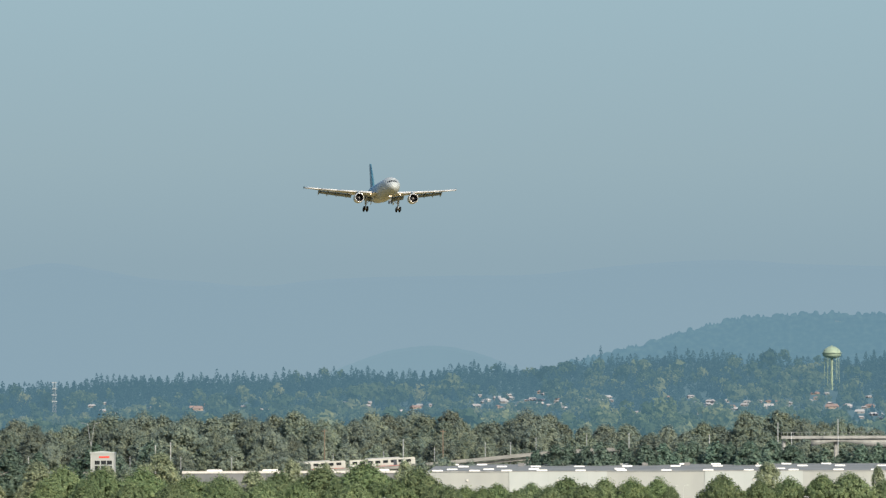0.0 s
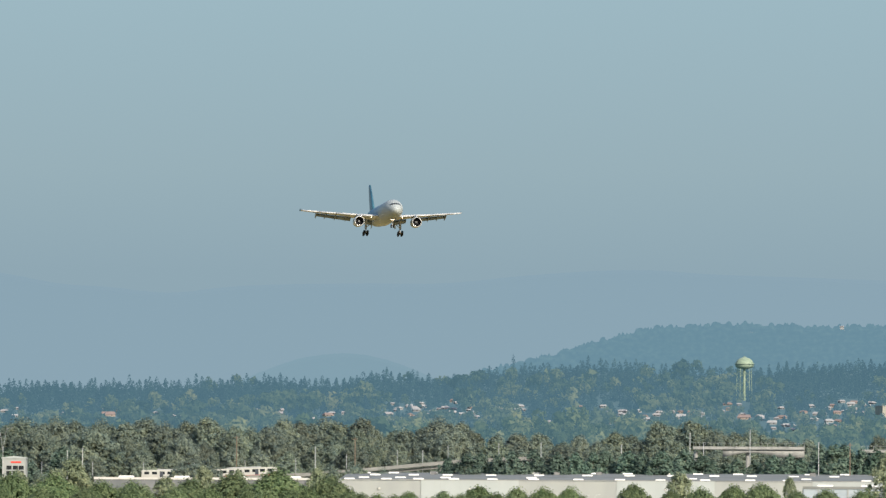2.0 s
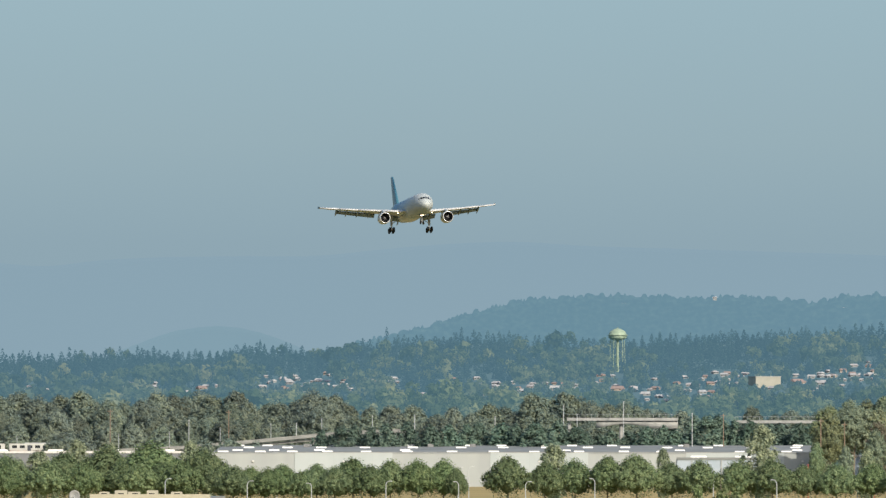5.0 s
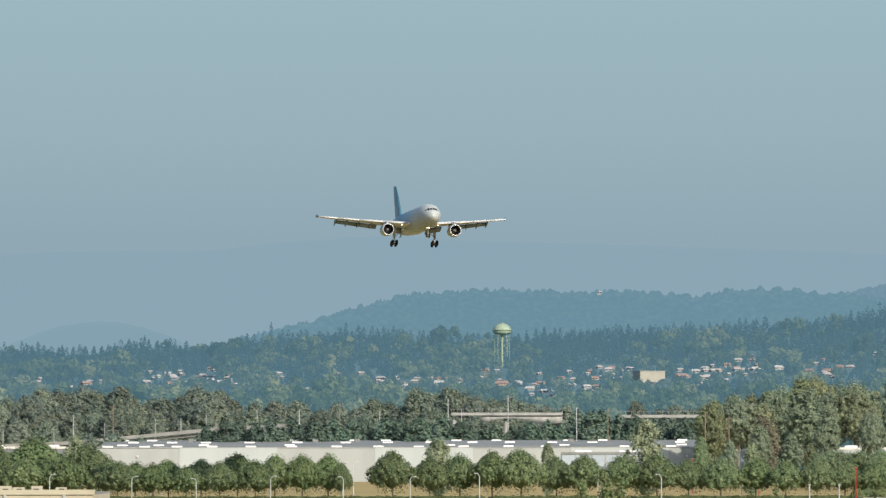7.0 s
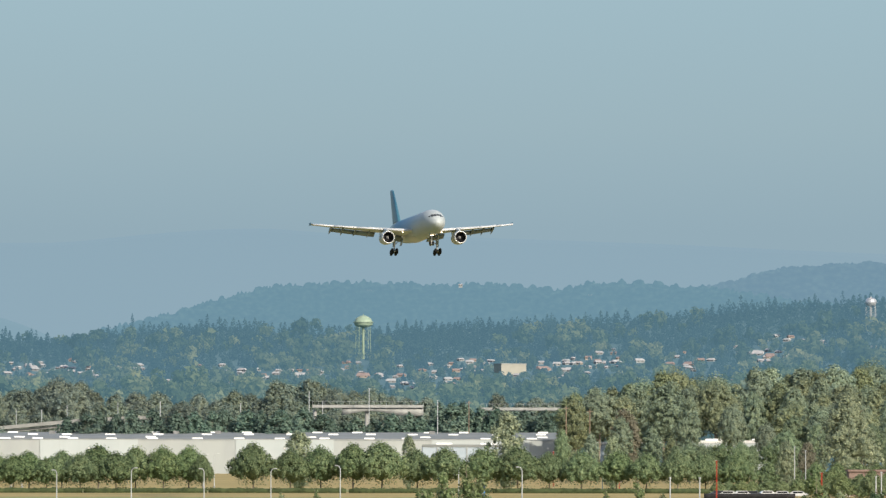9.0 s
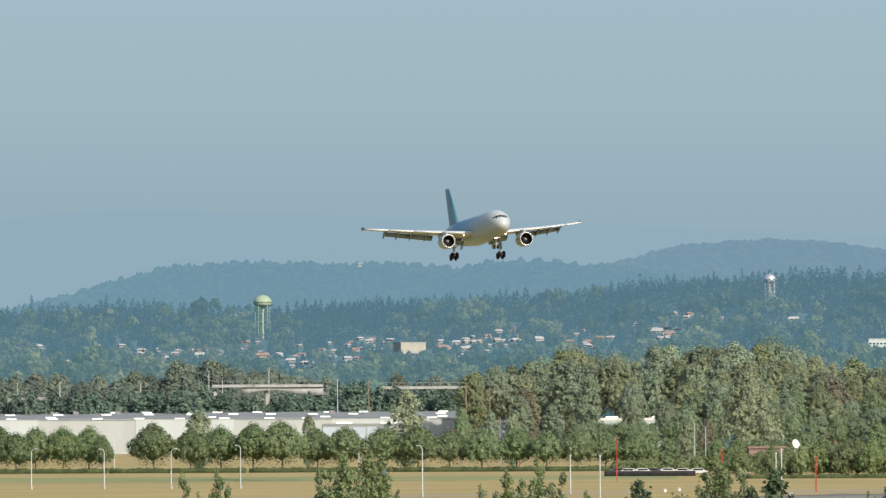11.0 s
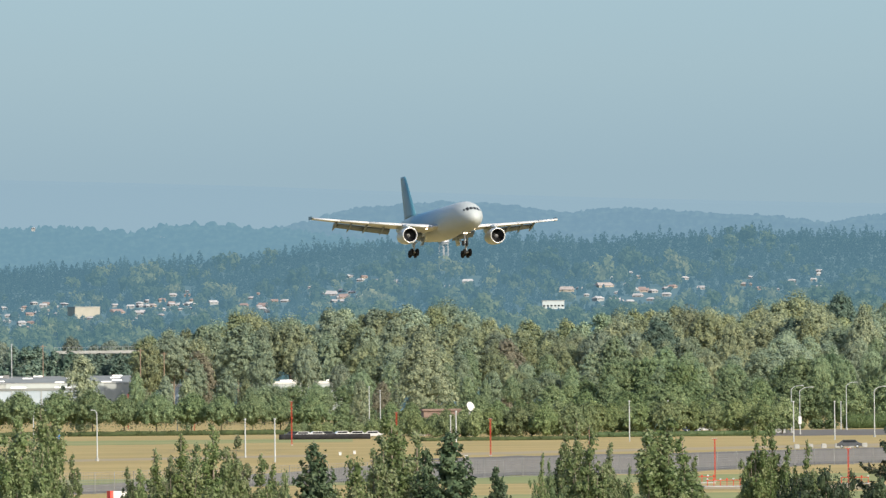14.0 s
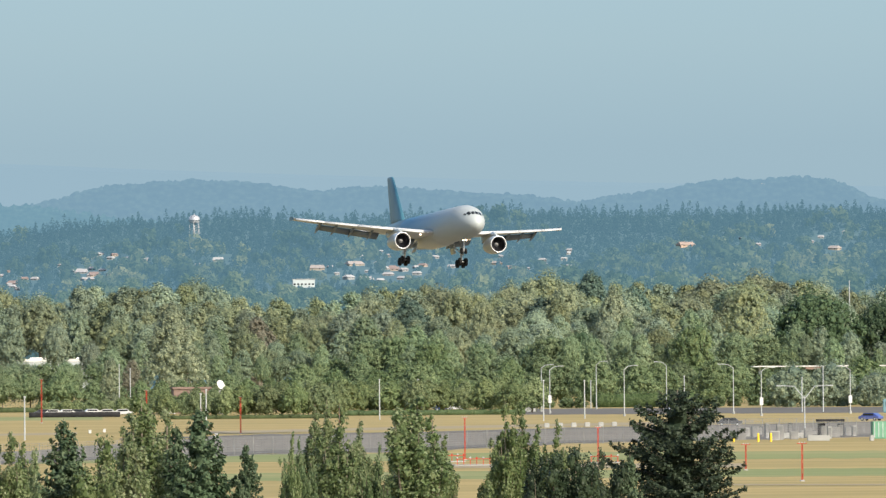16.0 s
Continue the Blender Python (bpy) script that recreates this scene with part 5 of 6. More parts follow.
for args in ((109.7, 1735, 10.4, 1.9, 1), (125.9, 1710, 9.8, 2.0, 1), (136.4, 1765, 9.9, 2.0, -1), (122.6, 1775, 10.5, 2.4, -1), (100.9, 1840, 10.3, 2.2, 1), (99.9, 1900, 10.6, 2.0, 1), (106.4, 1990, 11.2, 1.8, 1), (114.7, 1960, 11.0, 2.0, -1)):
    make_lamp(*args, box_at=args[0] in (100.9, 136.4, 125.9))
make_lamp(131.0, 1330, 7.4, 3.6, 1, "twin-armed steel lamp in the fenced yard", double=True)
for args in ((-11.9, 1548, 7.3, 0.6, 1), (-3.7, 1540, 7.9, 0.5, -1), (10.3, 1540, 7.6, 0.6, 1), (17.8, 1355, 8.2, 0.5, -1), (-19.8, 1548, 7.3, 0.5, -1), (-28.4, 1550, 7.4, 0.6, 1), (-44.8, 1555, 7.4, 0.6, 1), (-37.2, 1550, 7.0, 0.5, -1), (-54.5, 1560, 7.8, 0.6, 1)):
    make_lamp(*args, label="slim road lamp with a short arm")
for turn, tall in ((-18.6, 9.2), (-19.9, 9.0), (-41.3, 9.3), (-42.6, 9.0), (4.4, 9.8)):
    make_lamp(turn, 2260 if tall < 9.5 else 2230, tall, 0.8, 1, "slim lamp of the loading yard")


def make_pole(name, turn, d, tall, r, mat, label, cross=False):
    t = thing(name, Matrix.Translation(spot(turn, d)), label, "pole", "poles along the field")
    part("pole", rods(((0, 0, -0.3), (0, 0, tall), r, r * 0.75)), mat, t)
    if cross:
        part("crossarm", boxed(-1.1, 1.1, -0.08, 0.08, tall - 0.9, tall - 0.7), mat, t)
    else:
        part("cap", rods(((0, 0, tall), (0, 0, tall + 0.25), r * 1.5)), mat, t)


for turn, base, top in ((27.3, -5.65, -1.58), (50.0, -5.8, -0.45), (51.3, -5.8, -0.9), (80.75, -7.15, -2.45), (85.3, -6.5, -2.45), (59.6, -8.1, -3.97), (60.25, -8.2, -3.5), (35.3, -8.6, -4.16), (38.8, -9.2, -4.19), (105.0, -7.2, -2.75), (100.15, -7.4, -2.7), (105.75, -5.96, -2.76), (133.2, -6.6, -1.3), (130.7, -6.6, -2.6), (116.8, -6.2, -2.3)):
    d = -EYE / base * 1000
    make_pole("steel_pole", turn, d, height_at(top, d), 0.13, POLE, "slim pale steel pole standing in the grass")
for turn, d, top, wood in ((-51.7, 3395, 4.2, 0), (-81.0, 3300, 3.6, 0), (-79.2, 3300, 3.9, 0), (-61.0, 3420, 5.5, 1), (-47.0, 3420, 5.4, 1), (-39.0, 3420, 3.8, 0), (-7.4, 3415, 6.0, 0), (-0.3, 3415, 6.4, 0), (-5.8, 3410, 4.9, 0), (23.0, 3100, 4.4, 1), (25.8, 3100, 4.0, 1), (11.5, 3380, 5.0, 1), (-15.5, 3420, 4.6, 0), (-25.0, 3420, 4.8, 0), (7.8, 3380, 5.0, 0), (136.4, 3050, 8.8, 0)):
    make_pole("utility_pole", turn, d, height_at(top, d), 0.22, WOOD_POLE if wood else POLE, "weathered wooden utility pole with a crossarm" if wood else "pale steel pole among the trees", bool(wood))
make_lamp(-88.6, 3320, 33.0, 3.0, 1, "tall twin-armed steel mast lamp above the trees", double=True)


def make_mast(turn, d, top, label="orange approach-light mast on the dry grass"):
    tall = height_at(top, d)
    t = thing("approach_light_mast", Matrix.Translation(spot(turn, d)), label, "light mast", "approach-light masts")
    w = 0.10 if d > 1300 else 0.07
    for x, y in ((-w, -w), (w, -w), (0, w)):
        part("upright", rods(((x, y, 0), (x, y, tall), 0.024 if d < 1300 else 0.035), sides=6), ORANGE, t)
    bm = bmesh.new()
    n = max(int(tall / 0.8), 3)
    for i in range(n):
        z0, z1 = tall * i / n, tall * (i + 1) / n
        rod(bm, (-w, -w, z0), (w, -w, z1), 0.018, sides=5)
        rod(bm, (w, -w, z0), (0, w, z1), 0.018, sides=5)
    part("lattice", bm, ORANGE, t)
    part("crossbar", boxed(-0.5 if d < 900 else -0.3, 0.5 if d < 900 else 0.3, -0.03, 0.03, tall - 0.03, tall + 0.03), ORANGE, t)
    for x in (-0.5, 0.0, 0.5):
        part("lamp", boxed(x * 0.5 - 0.05, x * 0.5 + 0.05, -0.08, 0.06, tall + 0.03, tall + 0.15, bevel=0.02), POLE, t)
    part("footing", boxed(-0.22, 0.22, -0.22, 0.22, -0.1, 0.14, bevel=0.03), CONCRETE, t)


for turn, base, top in ((29.3, -5.46, -1.12), (40.8, -7.2, -2.06), (53.2, -7.9, -3.47), (64.3, -8.68, -4.34), (76.0, -9.6, -5.5), (90.8, -11.99, -6.98), (106.55, -12.58, -8.24), (124.0, -13.45, -10.38), (130.65, -14.77, -10.29), (21.5, -5.2, -1.0)):
    make_mast(turn, -EYE / base * 1000, top)


def make_light_bar(turn, d, half, posts):
    t = thing("approach_light_bar", Matrix.Translation(spot(turn, d)), "low orange row of approach lights on a pale slab", "light bar", "approach-light bars")
    part("slab", boxed(-half, half, -0.8, 0.8, -0.05, 0.12, bevel=0.03), CONCRETE, t)
    part("crossbar", boxed(-half * 0.9, half * 0.9, -0.03, 0.03, 0.72, 0.8), ORANGE, t)
    for i in range(posts):
        x = half * 0.85 * (2 * i / (posts - 1) - 1)
        post = part("post", rods(((x, 0, 0.12), (x, 0, 0.76), 0.045), sides=6), ORANGE, t)
        part("lamp", boxed(x - 0.1, x + 0.1, -0.12, 0.08, 0.8, 0.98, bevel=0.03), ORANGE if i % 2 else POLE, post)


make_light_bar(92.2, 950, 2.6, 7)
make_light_bar(89.6, 985, 1.2, 4)
make_light_bar(107.3, 965, 1.8, 5)


# ---- hedge, fences, yard ----
def wall_strip(name, turn0, turn1, d, tall, thick, mat, label, category, rough=0.0, step=0.6):
    rings, a = [], turn0
    while a <= turn1 + 1e-6:
        h = tall + rough * noise.noise((a * 1.7, d, 0))
        rings.append([spot(a, d, -0.1), spot(a, d, h * 0.9), spot(a, d + thick * 0.2, h), spot(a, d + thick * 0.8, h), spot(a, d + thick, h * 0.9), spot(a, d + thick, -0.1)])
        a += step
    bm = loft(bmesh.new(), rings)
    me = bpy.data.meshes.new(name)
    bm.to_mesh(me)
    bm.free()
    me.materials.append(mat)
    return tagged(new(name, me), label, category)


wall_strip("screen_fence", 39.3, 50.6, 1835, 1.15, 0.3, BLACK, "black screened fence along the field", "fence", 0.1)


def make_fence(line, tall, gap, label):
    """A wire fence along knots of bearing and distance."""
    f = thing("wire_fence", Matrix(), label, "fence")
    turn0, turn1 = line[0][0], line[-1][0]
    turns = [turn0 + gap * i for i in range(int((turn1 - turn0) / gap) + 1)]
    place = [spot(a, float(np.interp(a, [k for k, _ in line], [v for _, v in line]))) for a in turns]
    bm = bmesh.new()
    for p in place:
        part("post", rods((p + Vector((0, 0, -0.1)), p + Vector((0, 0, tall)), 0.05), sides=6), YARD_STEEL, f)
    for p, q in zip(place, place[1:]):
        for i in range(9):
            z = Vector((0, 0, 0.05 + (tall - 0.05) * i / 8))
            rod(bm, p + z, q + z, 0.016, sides=3, caps=False)
        for i in range(1, 12):
            w = p.lerp(q, i / 12)
            rod(bm, w, w + Vector((0, 0, tall)), 0.012, sides=3, caps=False)
    tagged(part("wire_mesh", bm, YARD_STEEL, f), kind="stuff")


make_fence([(-40, 845), (19, 945), (65, 1070), (86, 1102), (103, 1178), (133, 1238), (150, 1270)], 2.4, 2.3, "galvanised wire fence along the airfield road")
make_fence([(118, 1300), (150, 1340)], 2.4, 2.0, "galvanised wire fence round the yard")


def yard():
    for turn in (122.6, 125.5, 127.0):
        t = thing("bollard", Matrix.Translation(spot(turn, 1190)), "yellow steel bollard in the yard", "bollard", "yellow bollards")
        part("post", rods(((0, 0, -0.1), (0, 0, 1.15), 0.16)), YELLOW, t)
        part("cap", rods(((0, 0, 1.15), (0, 0, 1.24), 0.16, 0.08)), YELLOW, t)
    t = thing("shelter", Matrix.Translation(spot(134.0, 1250)) @ Matrix.Diagonal((0.62, 0.8, 0.85, 1)), "black canopy shelter over yard equipment", "shelter")
    part("canopy", boxed(-3.2, 3.2, -1.5, 1.5, 2.7, 3.15, bevel=0.05), BLACK, t)
    for x in (-2.9, -0.5, 2.9):
        for y in (-1.3, 1.3):
            part("post", rods(((x, y, 0), (x, y, 2.7), 0.09), sides=6), CAR_DARK, t)
    part("back_panel", boxed(-2.8, -1.0, 1.2, 1.3, 0.2, 2.5), BLACK, t)
    rnd = random.Random(12)
    for i in range(18):
        turn = 123.5 + 13.5 * i / 17 + rnd.uniform(-0.2, 0.2)
        tall = rnd.uniform(0.7, 2.3)
        w = rnd.uniform(0.25, 0.8)
        t = thing("utility_cabinet", Matrix.Translation(spot(turn, rnd.uniform(1210, 1290))), "grey steel utility cabinet in the yard", "cabinet", "utility cabinets in the yard")
        part("body", boxed(-w, w, -0.4, 0.4, 0, tall, bevel=0.04), (YARD_STEEL, CONCRETE, YARD_STEEL, CAR_DARK)[i % 4], t)
        part("door", boxed(-w * 0.8, w * 0.8, -0.44, -0.38, tall * 0.12, tall * 0.9), YARD_STEEL, t)
    t = thing("container", Matrix.Translation(spot(140.2, 1225)), "green site container beside the yard", "container")
    part("body", boxed(-1.6, 3.6, -1.2, 1.2, 0, 2.5, bevel=0.05), material("green_container_paint", [(0.10, 0.24, 0.16), (0.14, 0.30, 0.20)], 0.5, scale=1.0), t)
    for i in range(9):
        part("rib", boxed(-1.4 + 0.6 * i, -1.3 + 0.6 * i, -1.26, -1.18, 0.2, 2.4), POLE, t)
    for turn, d, w in ((128.6, 1240, 2.8), (132.6, 1200, 1.6), (138.9, 1195, 0.3), *((100.5 + 1.6 * i, 1465 + 3 * i, 0.45) for i in range(6))):
        t = thing("barrier", Matrix.Translation(spot(turn, d)), "pale concrete barrier block beside the road", "barrier", "barrier blocks")
        part("block", boxed(-w, w, -0.35, 0.35, -0.05, 0.8, bevel=0.08), CONCRETE, t)


yard()


def make_car(name, turn, d, paint, label, heading=90, van=False, category="car"):
    t = thing(name, Matrix.Translation(spot(turn, d, 0.02)) @ pose(0, 0, 0, 0, 0, heading), label, category, "parked cars" if category == "car" else "")
    L, H = (2.2, 1.45) if not van else (2.7, 2.1)
    side = [(-L, 0.35), (-L, 0.8), (-L * 0.82, 0.95), (-L * 0.5, H), (L * 0.45, H), (L * 0.72, 0.95 if not van else 1.3), (L, 0.8), (L, 0.35)]
    body = part("body", loft(bmesh.new(), [[(x * (0.98 if abs(w) > 0.7 else 1), w, z) for x, z in side] for w in (-0.86, -0.7, 0.7, 0.86)]), paint, t)
    part("windows", boxed(-L * 0.5, L * 0.5, -0.875, 0.875, 0.97, H - 0.12), GLASS_DARK, body)
    for x in (-L * 0.62, L * 0.62):
        for w in (-0.8, 0.8):
            wheel = part("wheel", rods(((x, w - 0.1, 0.32), (x, w + 0.1, 0.32), 0.32), sides=14), RUBBER, t)
            part("rim", rods(((x, w + math.copysign(0.09, w), 0.32), (x, w + math.copysign(0.115, w), 0.32), 0.19), sides=10), POLE, wheel)
    for w in (-0.6, 0.6):
        part("headlight", boxed(L - 0.02, L + 0.03, w - 0.16, w + 0.16, 0.6, 0.76), WHITE, body)
    return t


for i, (turn, d, paint, lab, van) in enumerate(((42.2, 1880, CAR_WHITE, "white car parked behind the screen fence", 0), (43.8, 1882, CAR_WHITE, "white car parked behind the screen fence", 0), (45.0, 1885, CAR_DARK, "dark car parked under the trees", 0), (48.6, 1880, CAR_WHITE, "pale blue-white car parked under the trees", 0), (50.4, 1878, CAR_WHITE, "pale blue-white car parked under the trees", 0),
                                                (88.2, 1965, CAR_BLUE, "blue car parked behind the hedge", 0), (89.8, 1965, CAR_WHITE, "pale car parked behind the hedge", 0), (41.0, 1890, CAR_DARK, "dark car parked under the trees", 0), (46.7, 1890, CAR_WHITE, "white car parked under the trees", 0),
                                                (115.9, 1830, CAR_WHITE, "pale car waiting at the street", 0))):
    make_car("car", turn, d, paint, lab, lot.choice((0, 180)) + lot.uniform(-12, 12), bool(van))
t = thing("shed", Matrix.Translation(spot(56.2, 1930)), "small white shed under the trees", "shed")
part("wall", boxed(-0.7, 0.7, -1, 1, -0.1, 1.5), WHITE, t)
part("roof", boxed(-0.85, 0.85, -1.2, 1.2, 1.5, 1.65), CONCRETE, t)
t = thing("shed", Matrix.Translation(spot(98.4, 1900)), "pale pink block shed by the street", "shed")
part("wall", boxed(-1.5, 1.5, -1, 1, -0.1, 2.0), CONCRETE, t)
part("roof", boxed(-1.7, 1.7, -1.2, 1.2, 2.0, 2.2), WALL_GREY, t)

t = thing("low_building", Matrix.Translation(spot(58.6, 1935)), "low brick-red roofed building behind the trees", "building")
part("wall", boxed(-4.2, 4.2, 0, 10, -0.3, 5.6), BRICK_ROOF, t)
part("roof", boxed(-4.5, 4.5, -0.4, 10.4, 5.6, 6.05), BRICK_ROOF, t)
dish(Matrix.Translation(spot(62.0, 1900, 5.35)), 1.15, "big white satellite dish above the tree tops", WHITE, (22, 0, 222))
t = thing("dish_plinth", Matrix.Translation(spot(62.0, 1900)), "concrete tower under the satellite dish", "plinth")
part("column", boxed(-0.6, 0.6, -0.6, 0.6, -0.2, 5.35), CONCRETE, t)
t = thing("terminal_canopy", Matrix.Translation(spot(131.0, 2260)), "long white flat canopy roof behind the trees", "canopy")
part("roof", boxed(-14, 24, -3, 3, 9.2, 9.5, bevel=0.05), WHITE, t)
part("roof", boxed(0, 8, -2.8, 2, 8.5, 9.18), BRICK_ROOF, t, "red-brown fascia")
for x in (-12, -2, 8, 18):
    part("post", rods(((x, 0, -0.2), (x, 0, 9.2), 0.25)), POLE, t)

# signs
t = thing("road_sign", Matrix.Translation(spot(13.0, 1290)), "tall stack of blue road sign panels on posts", "sign")
for x in (-0.35, 0.35):
    part("post", rods(((x, 0.06, -0.2), (x, 0.06, 5.6), 0.06)), POLE, t)
for i in range(4):
    p = part("panel", boxed(-0.55, 0.55, -0.04, 0.04, 2.3 + 0.86 * i, 3.1 + 0.86 * i), material("blue_sign_paint", [(0.03, 0.13, 0.42), (0.05, 0.17, 0.5)], 0.4, scale=2.0), t)
    for k in range(2):
        part("lettering", boxed(-0.35, 0.3, -0.055, -0.041, 2.5 + 0.86 * i + 0.3 * k, 2.6 + 0.86 * i + 0.3 * k), WHITE, p)
t = thing("sign_box", Matrix.Translation(spot(20.3, 560)) @ pose(0, 0, 0, 0, 0, 20), "white sign box with a red edge and a dark emblem", "sign")
box_body = part("box", boxed(-0.65, 0.65, -0.3, 0.3, 3.4, 5.05, bevel=0.03), WHITE, t)
part("edge", boxed(-0.72, -0.5, -0.32, 0.32, 3.38, 5.07), RED, t, "red edge panel")
part("emblem", rods(((0.15, -0.31, 4.5), (0.15, -0.33, 4.5), 0.22), sides=16), BLACK, box_body)
part("post", rods(((0, 0, -0.2), (0, 0, 3.4), 0.14)), POLE, t)
for turn, d in ((46.5, 1420), (48.2, 1440), (61.4, 1330), (43.4, 1480)):
    t = thing("marker_box", Matrix.Translation(spot(turn, d)), "small white marker box on the grass", "marker", "white marker boxes")
    part("box", boxed(-0.22, 0.22, -0.2, 0.2, 0.0, 0.5, bevel=0.05), WHITE, t)
    part("lid", boxed(-0.26, 0.26, -0.24, 0.24, 0.5, 0.58), WHITE, t)

make_car("car", 138.8, 1560, CAR_BLUE, "blue car with red lamps on the yard road", 140)
t = thing("bus", Matrix.Translation(spot(143.4, 1715, 0.02)) @ pose(0, 0, 0, 0, 0, 175), "dark teal shuttle bus on the street", "bus")
bus_body = part("body", boxed(-5.5, 5.5, -1.25, 1.25, 0.4, 3.2, bevel=0.15), BUS_GREEN, t)
for k in range(6):
    part("window", boxed(-5.0 + 1.7 * k, -3.6 + 1.7 * k, -1.28, 1.28, 1.6, 2.7), GLASS_DARK, bus_body)
for x in (-3.5, 3.4):
    for y in (-1.1, 1.1):
        part("wheel", rods(((x, y - 0.15, 0.5), (x, y + 0.15, 0.5), 0.5), sides=16), RUBBER, t)


def make_hedge(turn0, turn1, d, tall, mat=HEDGE, label="long low clipped dark hedge along the field"):
    """A clipped hedge in a long run: shaded heart, and shoots over it, with an uneven top."""
    rng = np.random.default_rng(int(turn0 * 10) + 900)
    n = int((turn1 - turn0) * 1.1)
    clumps = [(*spot(turn0 + (turn1 - turn0) * (i + rng.uniform(0, 1)) / n, d + rng.uniform(-0.5, 0.5), tall * 0.5), tall * rng.uniform(0.9, 1.2), 0.55) for i in range(n)]
    v, f = tufted(rng, clumps, int(n * 90 * tall), 0.16, core=0.0, jitter=0.5, lift=0.5, slim=0)
    rings = []
    for i in range(n + 1):
        a = turn0 + (turn1 - turn0) * i / n
        h = tall * rng.uniform(0.85, 1.05)
        rings.append([spot(a, d - 0.9, -0.1), spot(a, d - 0.75, h), spot(a, d + 0.75, h), spot(a, d + 0.9, -0.1)])
    h = thing("hedge", Matrix(), label, "hedge", "clipped hedges")
    part("heart", loft(bmesh.new(), rings), mat, h)
    tagged(part("foliage", mesh_of("foliage", v, f, mat), mat, h), kind="stuff")


for run in ((-48.0, -34.2), (-34.0, -19.5), (-19.2, -3.0), (-2.7, 14.0), (14.3, 32.0), (32.3, 52.0)):
    make_hedge(*run, 2030, 1.15)
make_hedge(56, 76, 1745, 0.8, HEDGE, "low dark hedge at the edge of the car park")
make_hedge(76.5, 98, 1815, 1.1, LEAFY, "low green hedge in front of the car park")
make_hedge(106, 118, 2050, 3.3, LEAFY, "square-cut green hedge beside the street")

# ---- trees close to the eye ----
def make_poplar(seed, tall, wide, leaves, label, name="poplar_tree", mat=None, leaders=12, spread=1.0):
    """An upright tree: several leaders with leaves in ragged, rising sprays."""
    mat = mat or POPLAR
    rng = np.random.default_rng(seed)
    tree = thing(name, Matrix(), label, "tree", "trees before the airfield")
    bm = bmesh.new()
    rod(bm, (0, 0, -0.3), (0, 0, tall * 0.9), 0.16, 0.03, 8)
    clumps = []
    for i in range(leaders):
        a = 2.399 * i + rng.uniform(-0.3, 0.3)
        start = tall * rng.uniform(0.08, 0.5)
        top = tall * (rng.uniform(0.62, 0.93) if i else 1.0)
        out = wide / 2 * rng.uniform(0.35, 0.95) * spread if i else 0.0
        p0, p1 = np.array((0, 0, start)), np.array((out * math.cos(a), out * math.sin(a), top))
        mid = (p0 + p1) / 2 + np.array((out * 0.3 * math.cos(a), out * 0.3 * math.sin(a), -0.2))
        rod(bm, tuple(p0), tuple(mid), 0.06, 0.04, 6)
        rod(bm, tuple(mid), tuple(p1), 0.04, 0.01, 5)
        n = max(int((top - start) / 0.42), 4)
        for k in range(n):
            s = (k + 0.5) / n
            q = (1 - s) ** 2 * p0 + 2 * s * (1 - s) * mid + s * s * p1
            r = (0.42 if s < 0.75 else 0.42 - 0.85 * (s - 0.75)) * rng.uniform(0.55, 1.15) * wide / 2.6
            clumps.append((*(q + rng.normal(size=3) * 0.13 * wide / 2.6), max(r, 0.12), rng.uniform(1.1, 1.9)))
    part("trunk", bm, BARK, tree)
    v, f = tufted(rng, clumps, leaves, 0.085, core=0.6, jitter=0.6, lift=0.3, slim=0, span=(0.62, 1.15))
    part("crown", mesh_of("crown", v, f, mat), mat, tree)
    return tree


